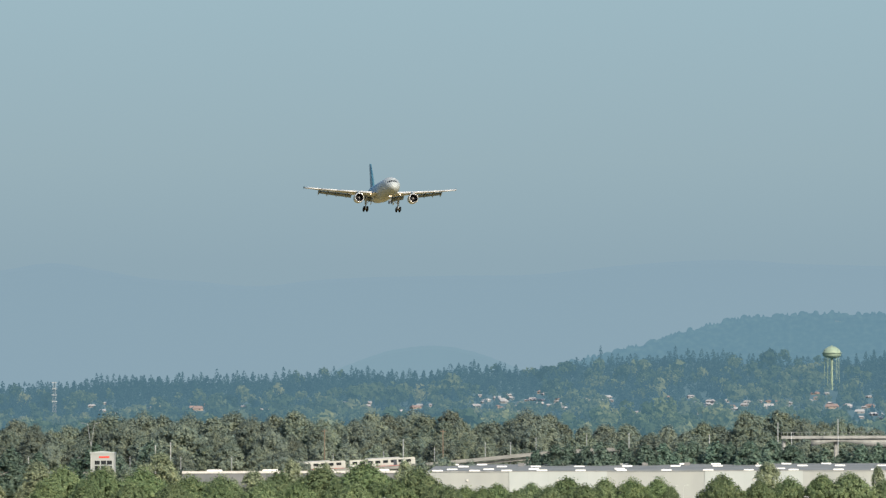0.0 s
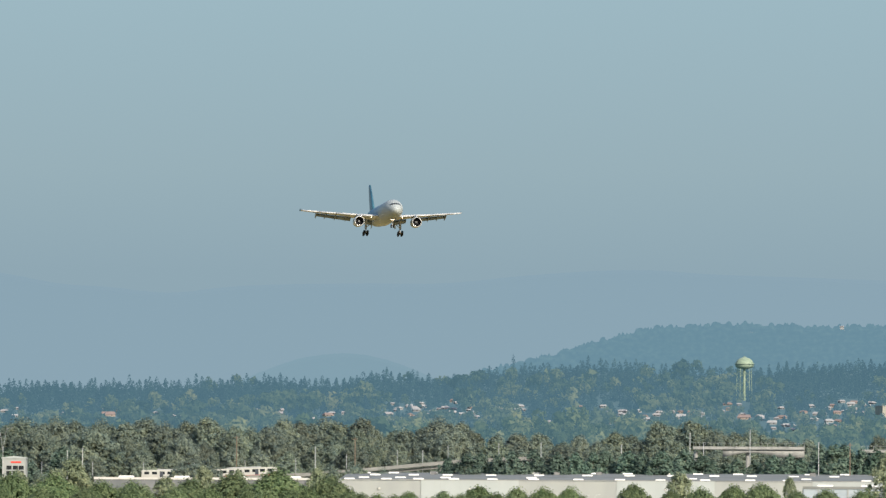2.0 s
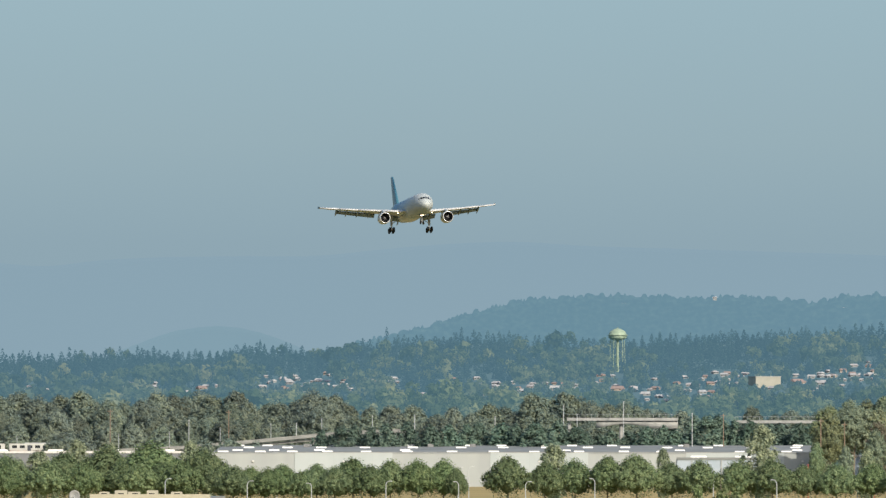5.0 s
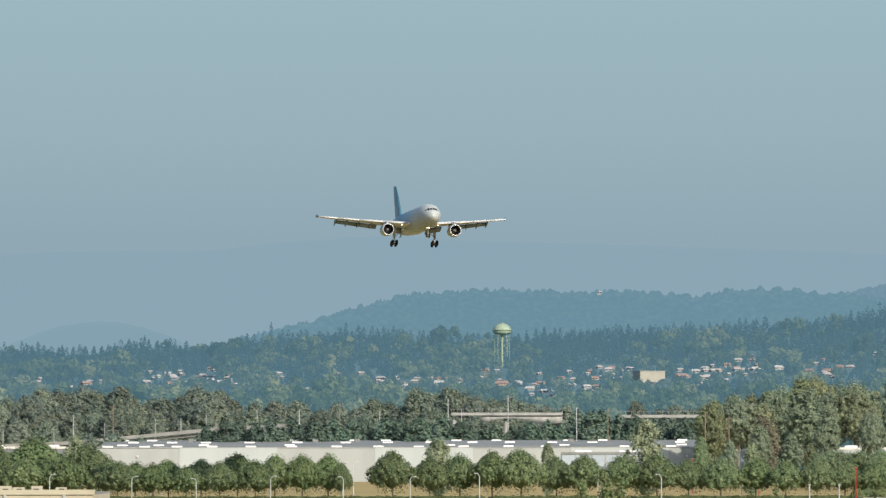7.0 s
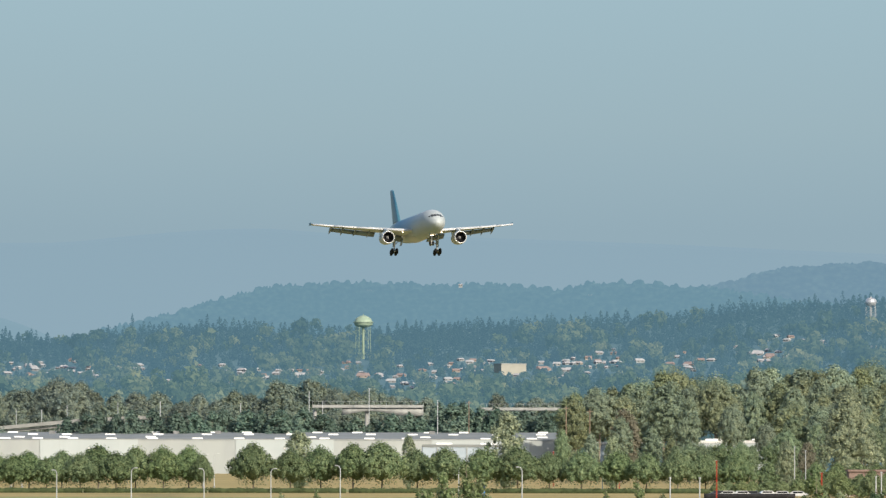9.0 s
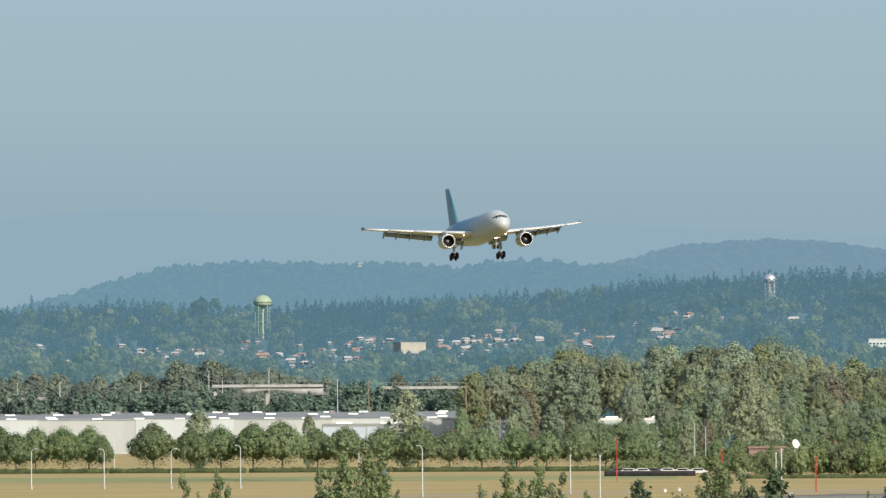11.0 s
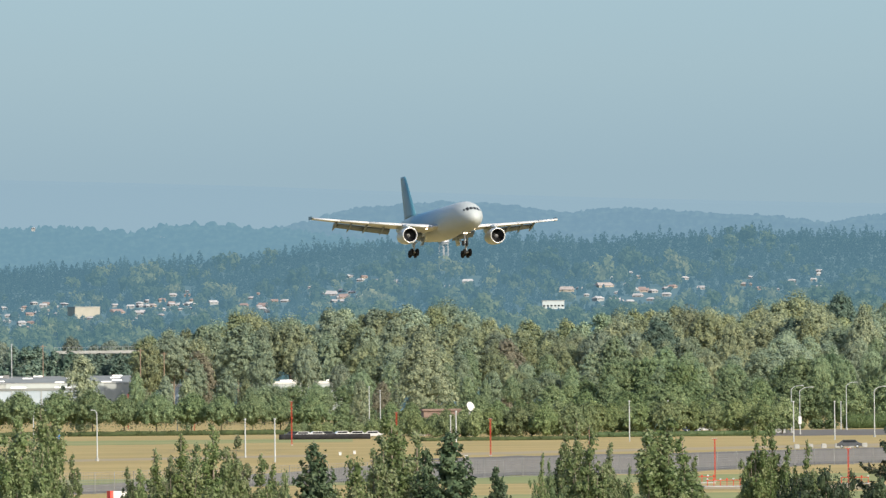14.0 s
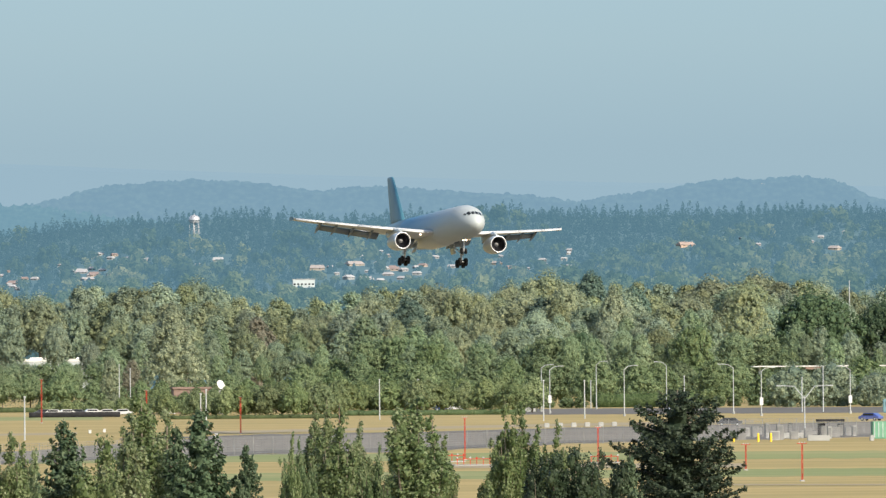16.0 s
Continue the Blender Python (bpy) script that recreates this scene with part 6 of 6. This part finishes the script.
def make_fir(seed, tall, wide, sprays, label, needles, cone=0.27):
    """A fir: whorls of branches that droop and lift at their ends, thick with needle sprays."""
    rng = np.random.default_rng(seed)
    tree = thing("fir_tree", Matrix(), label, "tree", "trees before the airfield")
    bm = bmesh.new()
    rod(bm, (0, 0, -0.3), (0, 0, tall), 0.2, 0.02, 8)
    z, at, facing, size = 0.8, [], [], []
    while z < tall * 0.985:
        s = z / tall
        reach = wide / 2 * (1 - math.exp(-(tall - z) / (wide * cone))) + 0.05
        for k in range(7):
            a = rng.uniform(0, 2 * math.pi)
            L = reach * rng.uniform(0.6, 1.12)
            droop = rng.uniform(-0.15, 0.2) * (1 - s) - 0.35 * s
            tip = np.array((L * math.cos(a), L * math.sin(a), z - droop * L + 0.12 * L))
            if k < 3:
                rod(bm, (0, 0, z), tuple(tip), 0.035, 0.008, 4, caps=False)
            n = int(sprays * L * L / (wide * wide)) + 14
            u = rng.uniform(0.12, 1.0, n) ** 0.7
            side = rng.normal(size=n) * 0.28 * L * (1.05 - u) + rng.normal(size=n) * 0.06
            p = np.stack([u * tip[0] - side * math.sin(a), u * tip[1] + side * math.cos(a), z + (tip[2] - z) * u ** 1.6 - np.abs(side) * 0.25 + rng.normal(size=n) * 0.07], 1)
            at.append(p)
            facing.append(unit(np.stack([np.full(n, 0.5 * math.cos(a)), np.full(n, 0.5 * math.sin(a)), np.ones(n)], 1) + rng.normal(size=(n, 3)) * 0.55))
            size.append(rng.uniform(0.07, 0.15, n))
        z += 0.30
    part("trunk", bm, BARK, tree)
    at, facing, size = np.concatenate(at), np.concatenate(facing), np.concatenate(size)
    v, f = leaf_quads(rng, at, facing, size, 0)
    # the shaded heart of the tree
    iv, fi = ico()
    base, vs, fs = len(v), [v], [tuple(q) for q in f]
    for i in range(14):
        zz = tall * (0.06 + 0.86 * i / 14)
        r = wide / 2 * (1 - math.exp(-(tall - zz) / (wide * cone))) * 0.3
        w = iv * np.array((r, r, tall * 0.06)) * (1 + rng.uniform(-0.2, 0.2, (len(iv), 1))) + np.array((0, 0, zz))
        vs.append(w)
        fs += [tuple(q + base for q in g) for g in fi]
        base += len(w)
    part("crown", mesh_of("crown", np.concatenate(vs), fs, needles), needles, tree)
    return tree


POPLARS = [(make_poplar(300 + i, 10, w, n, "leafy upright poplar with flickering leaves"), 10) for i, (w, n) in enumerate(((2.3, 15000), (2.8, 18000), (2.0, 13000), (2.5, 16000)))]
NEAR = []
for turn, top, fat in ((-10.4, -5.8, 0.9), (-8.8, -8.0, 0.8), (-6.7, -5.4, 0.8), (-5.4, -7.1, 0.8), (-2.4, -9.2, 0.7), (-0.1, -9.0, 0.8), (3.2, -9.0, 0.8), (5.6, -5.3, 1.0), (7.4, -5.6, 0.9), (8.8, -3.4, 0.9), (10.3, -5.2, 0.9), (11.2, -2.4, 1.05), (12.0, -5.2, 0.7), (14.9, -7.6, 0.8), (21.4, -9.2, 0.9), (22.9, -9.4, 0.8), (24.5, -7.2, 0.95), (26.3, -8.2, 0.8), (27.7, -5.4, 1.0), (29.5, -6.8, 0.85), (31.5, -4.2, 1.0), (33.0, -7.4, 0.8), (34.2, -5.8, 0.95), (37.0, -8.0, 1.0), (38.5, -9.0, 0.9),
                       (51.6, -6.0, 0.9), (52.6, -4.0, 1.1), (55.6, -5.4, 1.2), (53.6, -5.6, 0.9), (70.4, -8.0, 0.5), (73.1, -5.0, 0.95), (74.5, -4.6, 0.9), (76.0, -5.0, 0.9), (78.4, -6.9, 0.9), (83.4, -6.6, 0.9), (85.2, -4.2, 1.2), (87.0, -6.2, 1.1), (88.4, -8.6, 0.9), (95.6, -4.8, 0.75), (97.6, -4.6, 0.85), (94.2, -9.4, 0.8), (101.6, -7.0, 0.7)):
    d = 430 + 40 * math.sin(turn * 1.3)
    NEAR.append((turn, d, height_at(top, d), fat))
plant(POPLARS, NEAR)
plant([(make_poplar(320 + i, 8, 4.0, 18000, "rounded leafy tree with very dark leaves", "leafy_tree", NIGHT_LEAF, 13, 1.2), 8) for i in range(2)],
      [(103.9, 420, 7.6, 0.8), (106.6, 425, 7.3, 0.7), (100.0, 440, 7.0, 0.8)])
plant([(make_poplar(325, 8, 3.8, 18000, "broad plain green leafy tree", "leafy_tree", LEAFY, 13, 1.2), 8)],
      [(45.6, 405, 7.6, 0.5), (80.6, 450, 7.2, 0.5), (71.2, 440, 7.6, 0.5)])
plant([(make_poplar(330, 8, 4.2, 18000, "light yellow-green leafy tree", "leafy_tree", POPLAR, 13, 1.2), 8)], [(48.2, 400, 8.5, 0.9), (39.9, 410, 7.8, 0.5)])
plant([(make_fir(340, 11, 8.4, 1100, "big dark green fir with dense drooping branches", FIR), 11)], [(116.0, 430, 10.4, 1.0)])
plant([(make_fir(341 + i, 9, 5.2, 1000, "dark green young fir", YOUNG_FIR, 0.8), 9) for i in range(2)], [(43.4, 400, 9.4, 0.85), (59.7, 400, 9.9, 0.9), (65.0, 400, 8.2, 0.6), (56.6, 410, 9.0, 0.7), (110.3, 425, 7.2, 0.7)])


# ---- airliner ----
def section(r, zc, y, n=40, squash=1.0):
    return [(r * math.sin(2 * math.pi * i / n), y, zc + squash * r * math.cos(2 * math.pi * i / n)) for i in range(n)]


def foil(x, lead, chord, z, thick, twist=0.0, n=9):
    """A wing section at span x; lead and chord run aft of the nose."""
    pts = []
    for i in range(n + 1):
        s = (1 - math.cos(math.pi * i / n)) / 2
        pts.append((s, thick * (1.48 * math.sqrt(s) - 0.63 * s - 1.76 * s * s + 1.42 * s ** 3 - 0.51 * s ** 4) * 2.2))
    loop = pts + [(s, -0.55 * t) for s, t in pts[-2:0:-1]]
    return [(x, 25 - (lead + s * chord), z + t * chord - twist * s * chord) for s, t in loop]


def make_airliner():
    p = thing("airliner", Matrix(), "pale silver airliner, teal tail, wheels and flaps down", "airplane")
    prof = [(0, 0.058, -1.09), (0.15, 0.405, -1.07), (0.5, 0.82, -1.02), (1.1, 1.254, -0.93), (2, 1.718, -0.81), (3.2, 2.142, -0.67), (4.6, 2.461, -0.55), (6.2, 2.654, -0.49), (8, 2.721, -0.47), (20, 2.721, -0.47), (33.5, 2.721, -0.47), (37, 2.586, -0.33), (41, 2.239, 0.05), (45, 1.737, 0.47), (49, 1.11, 0.95), (52, 0.598, 1.31), (53.6, 0.289, 1.47)]
    body = part("fuselage", loft(bmesh.new(), [section(r, zc, 25 - s) for s, r, zc in prof]), FUSELAGE_SKIN, p)
    part("belly_fairing", loft(bmesh.new(), [section(r, -1.55, 25 - s, 28, 0.78) for s, r in ((16.0, 0.4), (17.5, 1.9), (20, 2.55), (27, 2.6), (31, 2.2), (34, 0.6))]), SKIN, body)

    def hull(s, ang, lift=0.02):
        i = next(k for k in range(len(prof) - 1) if prof[k + 1][0] >= s)
        (s0, r0, z0), (s1, r1, z1) = prof[i], prof[i + 1]
        u = (s - s0) / (s1 - s0)
        r, zc = r0 + (r1 - r0) * u + lift, z0 + (z1 - z0) * u
        return (r * math.sin(ang), 25 - s, zc + r * math.cos(ang))

    def patch(name, s0, s1, a0, a1, mat, lift=0.02, lean=0.0, n=5):
        bm = bmesh.new()
        grid = [[bm.verts.new(hull(s0 + (s1 - s0) * i / n + lean * j / n, a0 + (a1 - a0) * j / n, lift)) for j in range(n + 1)] for i in range(n + 1)]
        for i in range(n):
            for j in range(n):
                bm.faces.new((grid[i][j], grid[i + 1][j], grid[i + 1][j + 1], grid[i][j + 1]))
        return part(name, bm, mat, body)

    # windscreen: three panes to each side
    for side in (1, -1):
        for a0, a1, s0, s1 in ((0.03, 0.38, 1.28, 1.98), (0.43, 0.76, 1.48, 2.3), (0.82, 0.97, 2.0, 2.6)):
            patch("windscreen_pane", s0, s1, side * a0, side * a1, GLASS_DARK, 0.03)
        for s0, s1 in ((8.2, 9.3), (19.5, 20.2), (40.5, 41.5)):
            patch("door", s0, s1, side * 1.2, side * 1.85, FUSELAGE_SKIN, 0.012)
        patch("cheatline", 6.0, 40.0, side * 1.52, side * 1.57, FUSELAGE_SKIN, 0.010, n=20)

    def z_wing(x):
        return -1.75 + abs(x) * 0.095 + 0.0008 * abs(x) ** 2

    lead = lambda x: 16.4 + (abs(x) - 2.0) * 0.60
    chord = lambda x: 10.6 - (abs(x) - 2.0) * 0.66 if abs(x) < 8 else 6.64 - (abs(x) - 8) * 0.272
    for side in (1, -1):
        wing = part("wing", loft(bmesh.new(), [foil(side * x, lead(x), chord(x), z_wing(x), 0.045 if x < 10 else 0.036, 0.05) for x in (1.6, 4, 8, 13, 18, 21.6, 22.4)]), WING_SKIN, p)
        # slats, drooped before the leading edge
        for x0, x1 in ((3.4, 7.55), (8.35, 13.44), (13.46, 18.04), (18.06, 22.2)):
            rings = []
            for x in (x0, x1):
                y, z = 25 - lead(x) + 0.55, z_wing(x) - 0.18
                rings.append([(side * x, y + 0.05, z - 0.10), (side * x, y - 0.1, z + 0.08), (side * x, y - 0.75, z + 0.26), (side * x, y - 0.9, z + 0.20), (side * x, y - 0.3, z - 0.02), (side * x, y - 0.15, z - 0.13)])
            part("slat", loft(bmesh.new(), rings), WING_SKIN, wing)
        # flaps, far out and down
        for x0, x1, k in ((2.9, 6.6, 0.16), (8.8, 13.0, 0.17), (13.1, 18.2, 0.17)):
            rings = []
            for x in (x0, x1):
                y = 25 - lead(x) - chord(x) * 0.93
                z, c = z_wing(x) - chord(x) * 0.045 - 0.12, chord(x) * k + 0.55
                drop = 0.55
                rings.append([(side * x, y, z), (side * x, y - c * 0.3, z + 0.14 - c * 0.3 * drop), (side * x, y - c, z - c * drop), (side * x, y - c * 0.98, z - c * drop - 0.06), (side * x, y - c * 0.25, z - 0.2 - c * 0.25 * drop)])
            part("flap", loft(bmesh.new(), rings), FLAP_SKIN, wing)
        for x in (5.0, 10.2, 13.0, 15.6, 18.0):
            y = 25 - lead(x) - chord(x) * 0.7
            z = z_wing(x) - 0.35
            rings = [[(side * x + 0.22 * k * math.cos(b), y - s, z - s * 0.33 * (1 if s > 1.2 else 0.4) + 0.26 * k * math.sin(b)) for b in [2 * math.pi * i / 8 for i in range(8)]] for s, k in ((-1.0, 0.15), (0, 0.9), (1.4, 1.0), (2.6, 0.7), (3.5, 0.12))]
            part("flap_fairing", loft(bmesh.new(), rings), FLAP_SKIN, wing)
        part("wing_fence", boxed(side * 22.38 - 0.05, side * 22.38 + 0.05, 25 - lead(22.4) - 2.7, 25 - lead(22.4) - 0.3, z_wing(22.4) - 0.28, z_wing(22.4) + 0.3), TAIL_SKIN, wing, "small dark wingtip fence")
        part("landing_light", rods(((side * 4.3, 25 - lead(4.3) - 0.3, z_wing(4.3) - 0.55), (side * 4.3, 25 - lead(4.3) + 0.1, z_wing(4.3) - 0.55), 0.1), sides=10), LAMP, wing)
        # engine
        ex, ez = side * 7.95, -3.15
        bm = lathe(bmesh.new(), [(9.75, 1.17), (9.85, 1.26), (9.7, 1.36), (8.9, 1.44), (7.5, 1.46), (6.0, 1.38), (4.6, 1.16), (4.0, 1.02), (4.05, 0.95)], "Y", 32)
        bm.transform(Matrix.Translation((ex, 0, ez)))
        eng = part("engine", bm, SKIN, p)
        bm = lathe(bmesh.new(), [(9.62, 1.14), (9.78, 1.17), (9.88, 1.26), (9.80, 1.33), (9.55, 1.385), (9.5, 1.37)], "Y", 32)
        bm.transform(Matrix.Translation((ex, 0, ez)))
        part("inlet_lip", bm, LIP, eng)
        bm = lathe(bmesh.new(), [(9.70, 1.16), (9.0, 1.14), (8.4, 1.12), (8.35, 0.02)], "Y", 32)
        bm.transform(Matrix.Translation((ex, 0, ez)))
        part("inlet", bm, FAN, eng)
        for i in range(24):
            a = 2 * math.pi * i / 24
            bm = bmesh.new()
            bm.faces.new([bm.verts.new((ex + r * math.cos(a + o), yy, ez + r * math.sin(a + o))) for r, o, yy in ((0.3, 0, 8.55), (1.1, -0.06, 8.6), (1.1, 0.14, 8.45), (0.3, 0.16, 8.45))])
            part("fan_blade", bm, FAN, eng)
        bm = lathe(bmesh.new(), [(9.0, 0.02), (8.85, 0.14), (8.5, 0.33)], "Y", 16)
        bm.transform(Matrix.Translation((ex, 0, ez)))
        part("spinner", bm, STRUT, eng)
        bm = lathe(bmesh.new(), [(4.6, 0.85), (3.2, 0.62), (2.2, 0.36), (2.0, 0.05)], "Y", 20)
        bm.transform(Matrix.Translation((ex, 0, ez)))
        part("exhaust", bm, STRUT, eng)
        part("pylon", loft(bmesh.new(), [[(ex - 0.18, y, z0), (ex + 0.18, y, z0), (ex + 0.16, y, z1), (ex - 0.16, y, z1)] for y, z0, z1 in ((8.9, ez + 1.3, ez + 1.5), (6.5, ez + 1.2, z_wing(7.95) - 0.05), (2.0, ez + 0.7, z_wing(7.95) - 0.1), (0.2, ez + 1.3, z_wing(7.95) - 0.15))]), SKIN, eng)
        # tailplane
        part("tailplane", loft(bmesh.new(), [foil(side * x, 44.6 + (x - 0.6) * 0.72, 5.6 - (x - 0.6) * 0.42, 0.2 + x * 0.07, 0.045) for x in (0.6, 3, 6, 8.15)]), WING_SKIN, p)
        # main wheels
        gx, gy = side * 4.8, 25 - 25.6
        gear = part("main_gear", rods(((gx * 0.93, gy + 0.2, -1.9), (gx, gy, -5.55), 0.17), ((gx, gy, -3.2), (gx, gy, -5.6), 0.12), ((gx * 0.55, gy + 0.1, -2.4), (gx, gy, -4.2), 0.09), ((gx, gy + 1.3, -2.2), (gx, gy, -4.6), 0.08), ((gx, gy - 0.75, -5.72), (gx, gy + 0.75, -5.5), 0.13)), STRUT, p)
        for yy, zz in ((0.72, -5.52), (-0.72, -5.76)):
            part("axle", rods(((gx - 0.5, gy + yy, zz), (gx + 0.5, gy + yy, zz), 0.09)), STRUT, gear)
            for xx in (-0.48, 0.48):
                bm = lathe(bmesh.new(), [(-0.25, 0.26), (-0.25, 0.52), (-0.19, 0.63), (-0.08, 0.67), (0.08, 0.67), (0.19, 0.63), (0.25, 0.52), (0.25, 0.26)], "X", 22)
                bm.transform(Matrix.Translation((gx + xx, gy + yy, zz)))
                part("tyre", bm, RUBBER, gear)
                part("hub", rods(((gx + xx - 0.16, gy + yy, zz), (gx + xx + 0.16, gy + yy, zz), 0.27), sides=14), FAN, gear)
        part("gear_door", loft(bmesh.new(), [[(gx * 0.62, y, -2.75), (gx * 0.62 + side * 0.05, y, -2.75), (gx * 0.62 + side * 0.42, y, -4.3), (gx * 0.62 + side * 0.36, y, -4.3)] for y in (gy - 1.2, gy + 1.6)]), SKIN, p)
        part("leg_door", boxed(gx + side * 0.22 - 0.03, gx + side * 0.22 + 0.03, gy - 0.45, gy + 0.5, -4.5, -2.5), SKIN, gear)
    # fin
    rings = []
    for z, a, b in ((1.25, 42.0, 51.3), (2.65, 43.4, 51.6), (6.15, 46.8, 52.9), (9.55, 50.2, 54.0), (9.85, 50.8, 54.0)):
        c = b - a
        t = 0.05 * c
        rings.append([(0, 25 - a, z), (t, 25 - a - c * 0.12, z), (t * 1.25, 25 - a - c * 0.35, z), (t * 0.6, 25 - a - c * 0.72, z), (0, 25 - b, z), (-t * 0.6, 25 - a - c * 0.72, z), (-t * 1.25, 25 - a - c * 0.35, z), (-t, 25 - a - c * 0.12, z)])
    fin = part("fin", loft(bmesh.new(), rings), TAIL_SKIN, p, "dark teal tail fin")
    for side in (1, -1):
        patch("tail_band", 37.5, 50.5, side * 0.02, side * 1.25, TAIL_SKIN, 0.015, n=10)
    # nose wheel
    gy = 25 - 7.6
    ng = part("nose_gear", rods(((0, gy + 0.3, -2.4), (0, gy, -5.0), 0.13), ((0, gy - 1.6, -2.6), (0, gy, -4.0), 0.07), ((-0.42, gy, -5.05), (0.42, gy, -5.05), 0.07)), STRUT, p)
    for x in (-0.33, 0.33):
        bm = lathe(bmesh.new(), [(-0.16, 0.2), (-0.16, 0.38), (-0.1, 0.47), (0.1, 0.47), (0.16, 0.38), (0.16, 0.2)], "X", 18)
        bm.transform(Matrix.Translation((x, gy, -5.05)))
        part("tyre", bm, RUBBER, ng)
        part("nose_gear_door", boxed(x * 1.7 - 0.03, x * 1.7 + 0.03, gy - 0.2, gy + 2.2, -3.35, -2.6), SKIN, p)
        part("taxi_light", rods(((x * 0.75, gy + 0.28, -3.3), (x * 0.75, gy + 0.42, -3.3), 0.11), sides=12), LAMP, ng)
    return p


AIRLINER = make_airliner()

ROAD_CAR = make_car("car", 103.6, 1545, CAR_DARK, "dark car driving along the airfield road", 0)


def motions():
    # seconds, place of the airliner's middle, bank to its right
    flight = [
        (0.0, -133.24, 2460.80, 95.28, -0.8),
        (0.5, -125.31, 2426.14, 92.28, -0.4),
        (1.0, -117.20, 2391.50, 90.40, -0.2),
        (1.5, -109.80, 2356.82, 88.53, -0.9),
        (2.0, -101.76, 2322.17, 86.33, -0.5),
        (2.5, -93.99, 2287.51, 84.11, -0.6),
        (3.0, -86.05, 2252.86, 82.31, -1.0),
        (5.5, -46.15, 2079.60, 72.06, 1.7),
        (6.0, -38.28, 2044.94, 70.08, 1.0),
        (6.5, -30.28, 2010.29, 68.16, 0.3),
        (7.0, -22.34, 1975.63, 66.12, -0.7),
        (7.5, -14.44, 1940.97, 64.48, -0.4),
        (8.0, -6.34, 1906.32, 62.79, -0.7),
        (8.5, 1.50, 1871.66, 61.16, -0.2),
        (9.0, 9.54, 1837.00, 59.19, 0.4),
        (11.5, 49.09, 1663.69, 49.31, 1.8),
        (12.0, 56.78, 1629.04, 47.70, 2.0),
        (12.5, 64.79, 1594.37, 45.64, 2.7),
        (13.0, 72.17, 1559.74, 44.12, 2.0),
        (13.5, 79.84, 1525.09, 42.37, 0.9),
        (14.0, 87.49, 1490.44, 40.55, -0.5),
        (14.5, 95.16, 1455.80, 38.70, -1.7),
        (15.0, 102.96, 1421.15, 36.90, -2.0),
        (15.5, 110.84, 1386.50, 35.08, -2.2),
        (16.0, 118.47, 1351.87, 33.28, -2.3),
    ]
    walk(AIRLINER, [(t, pose(x, y, z, 2.76, bank, -169.28)) for t, x, y, z, bank in flight])
    # the train rolls down the viaduct; bearing of its tail by seconds
    for car, back in ((TRAIN[0], 42.0), (TRAIN[1], 13.8)):
        rows = []
        for i in range(33):
            t = i * 0.5
            tail = -50.1 - 2.98 * t
            mid = tail - back / (DECK_D + 7) * 1000
            z0, z1 = deck_z(mid - 3.0), deck_z(mid + 3.0)
            slope = math.degrees(math.atan2(z1 - z0, 6.0 * (DECK_D + 7) / 1000))
            spot_now = spot(mid, DECK_D + 7, deck_z(mid) + 0.02)
            rows.append((t, pose(spot_now.x, spot_now.y, spot_now.z, 0, -slope, -mid / 1000 * 57.2958)))
        walk(car, rows)
    # a dark car on the airfield road, past the fence
    rows = []
    for i in range(33):
        t = i * 0.5
        turn = 103.64 + 7.7 * (t - 13.6)
        p = spot(turn, 1462, 0.04)
        rows.append((t, pose(p.x, p.y, p.z, 0, 0, -turn / 1000 * 57.2958)))
    walk(ROAD_CAR, rows)


motions()
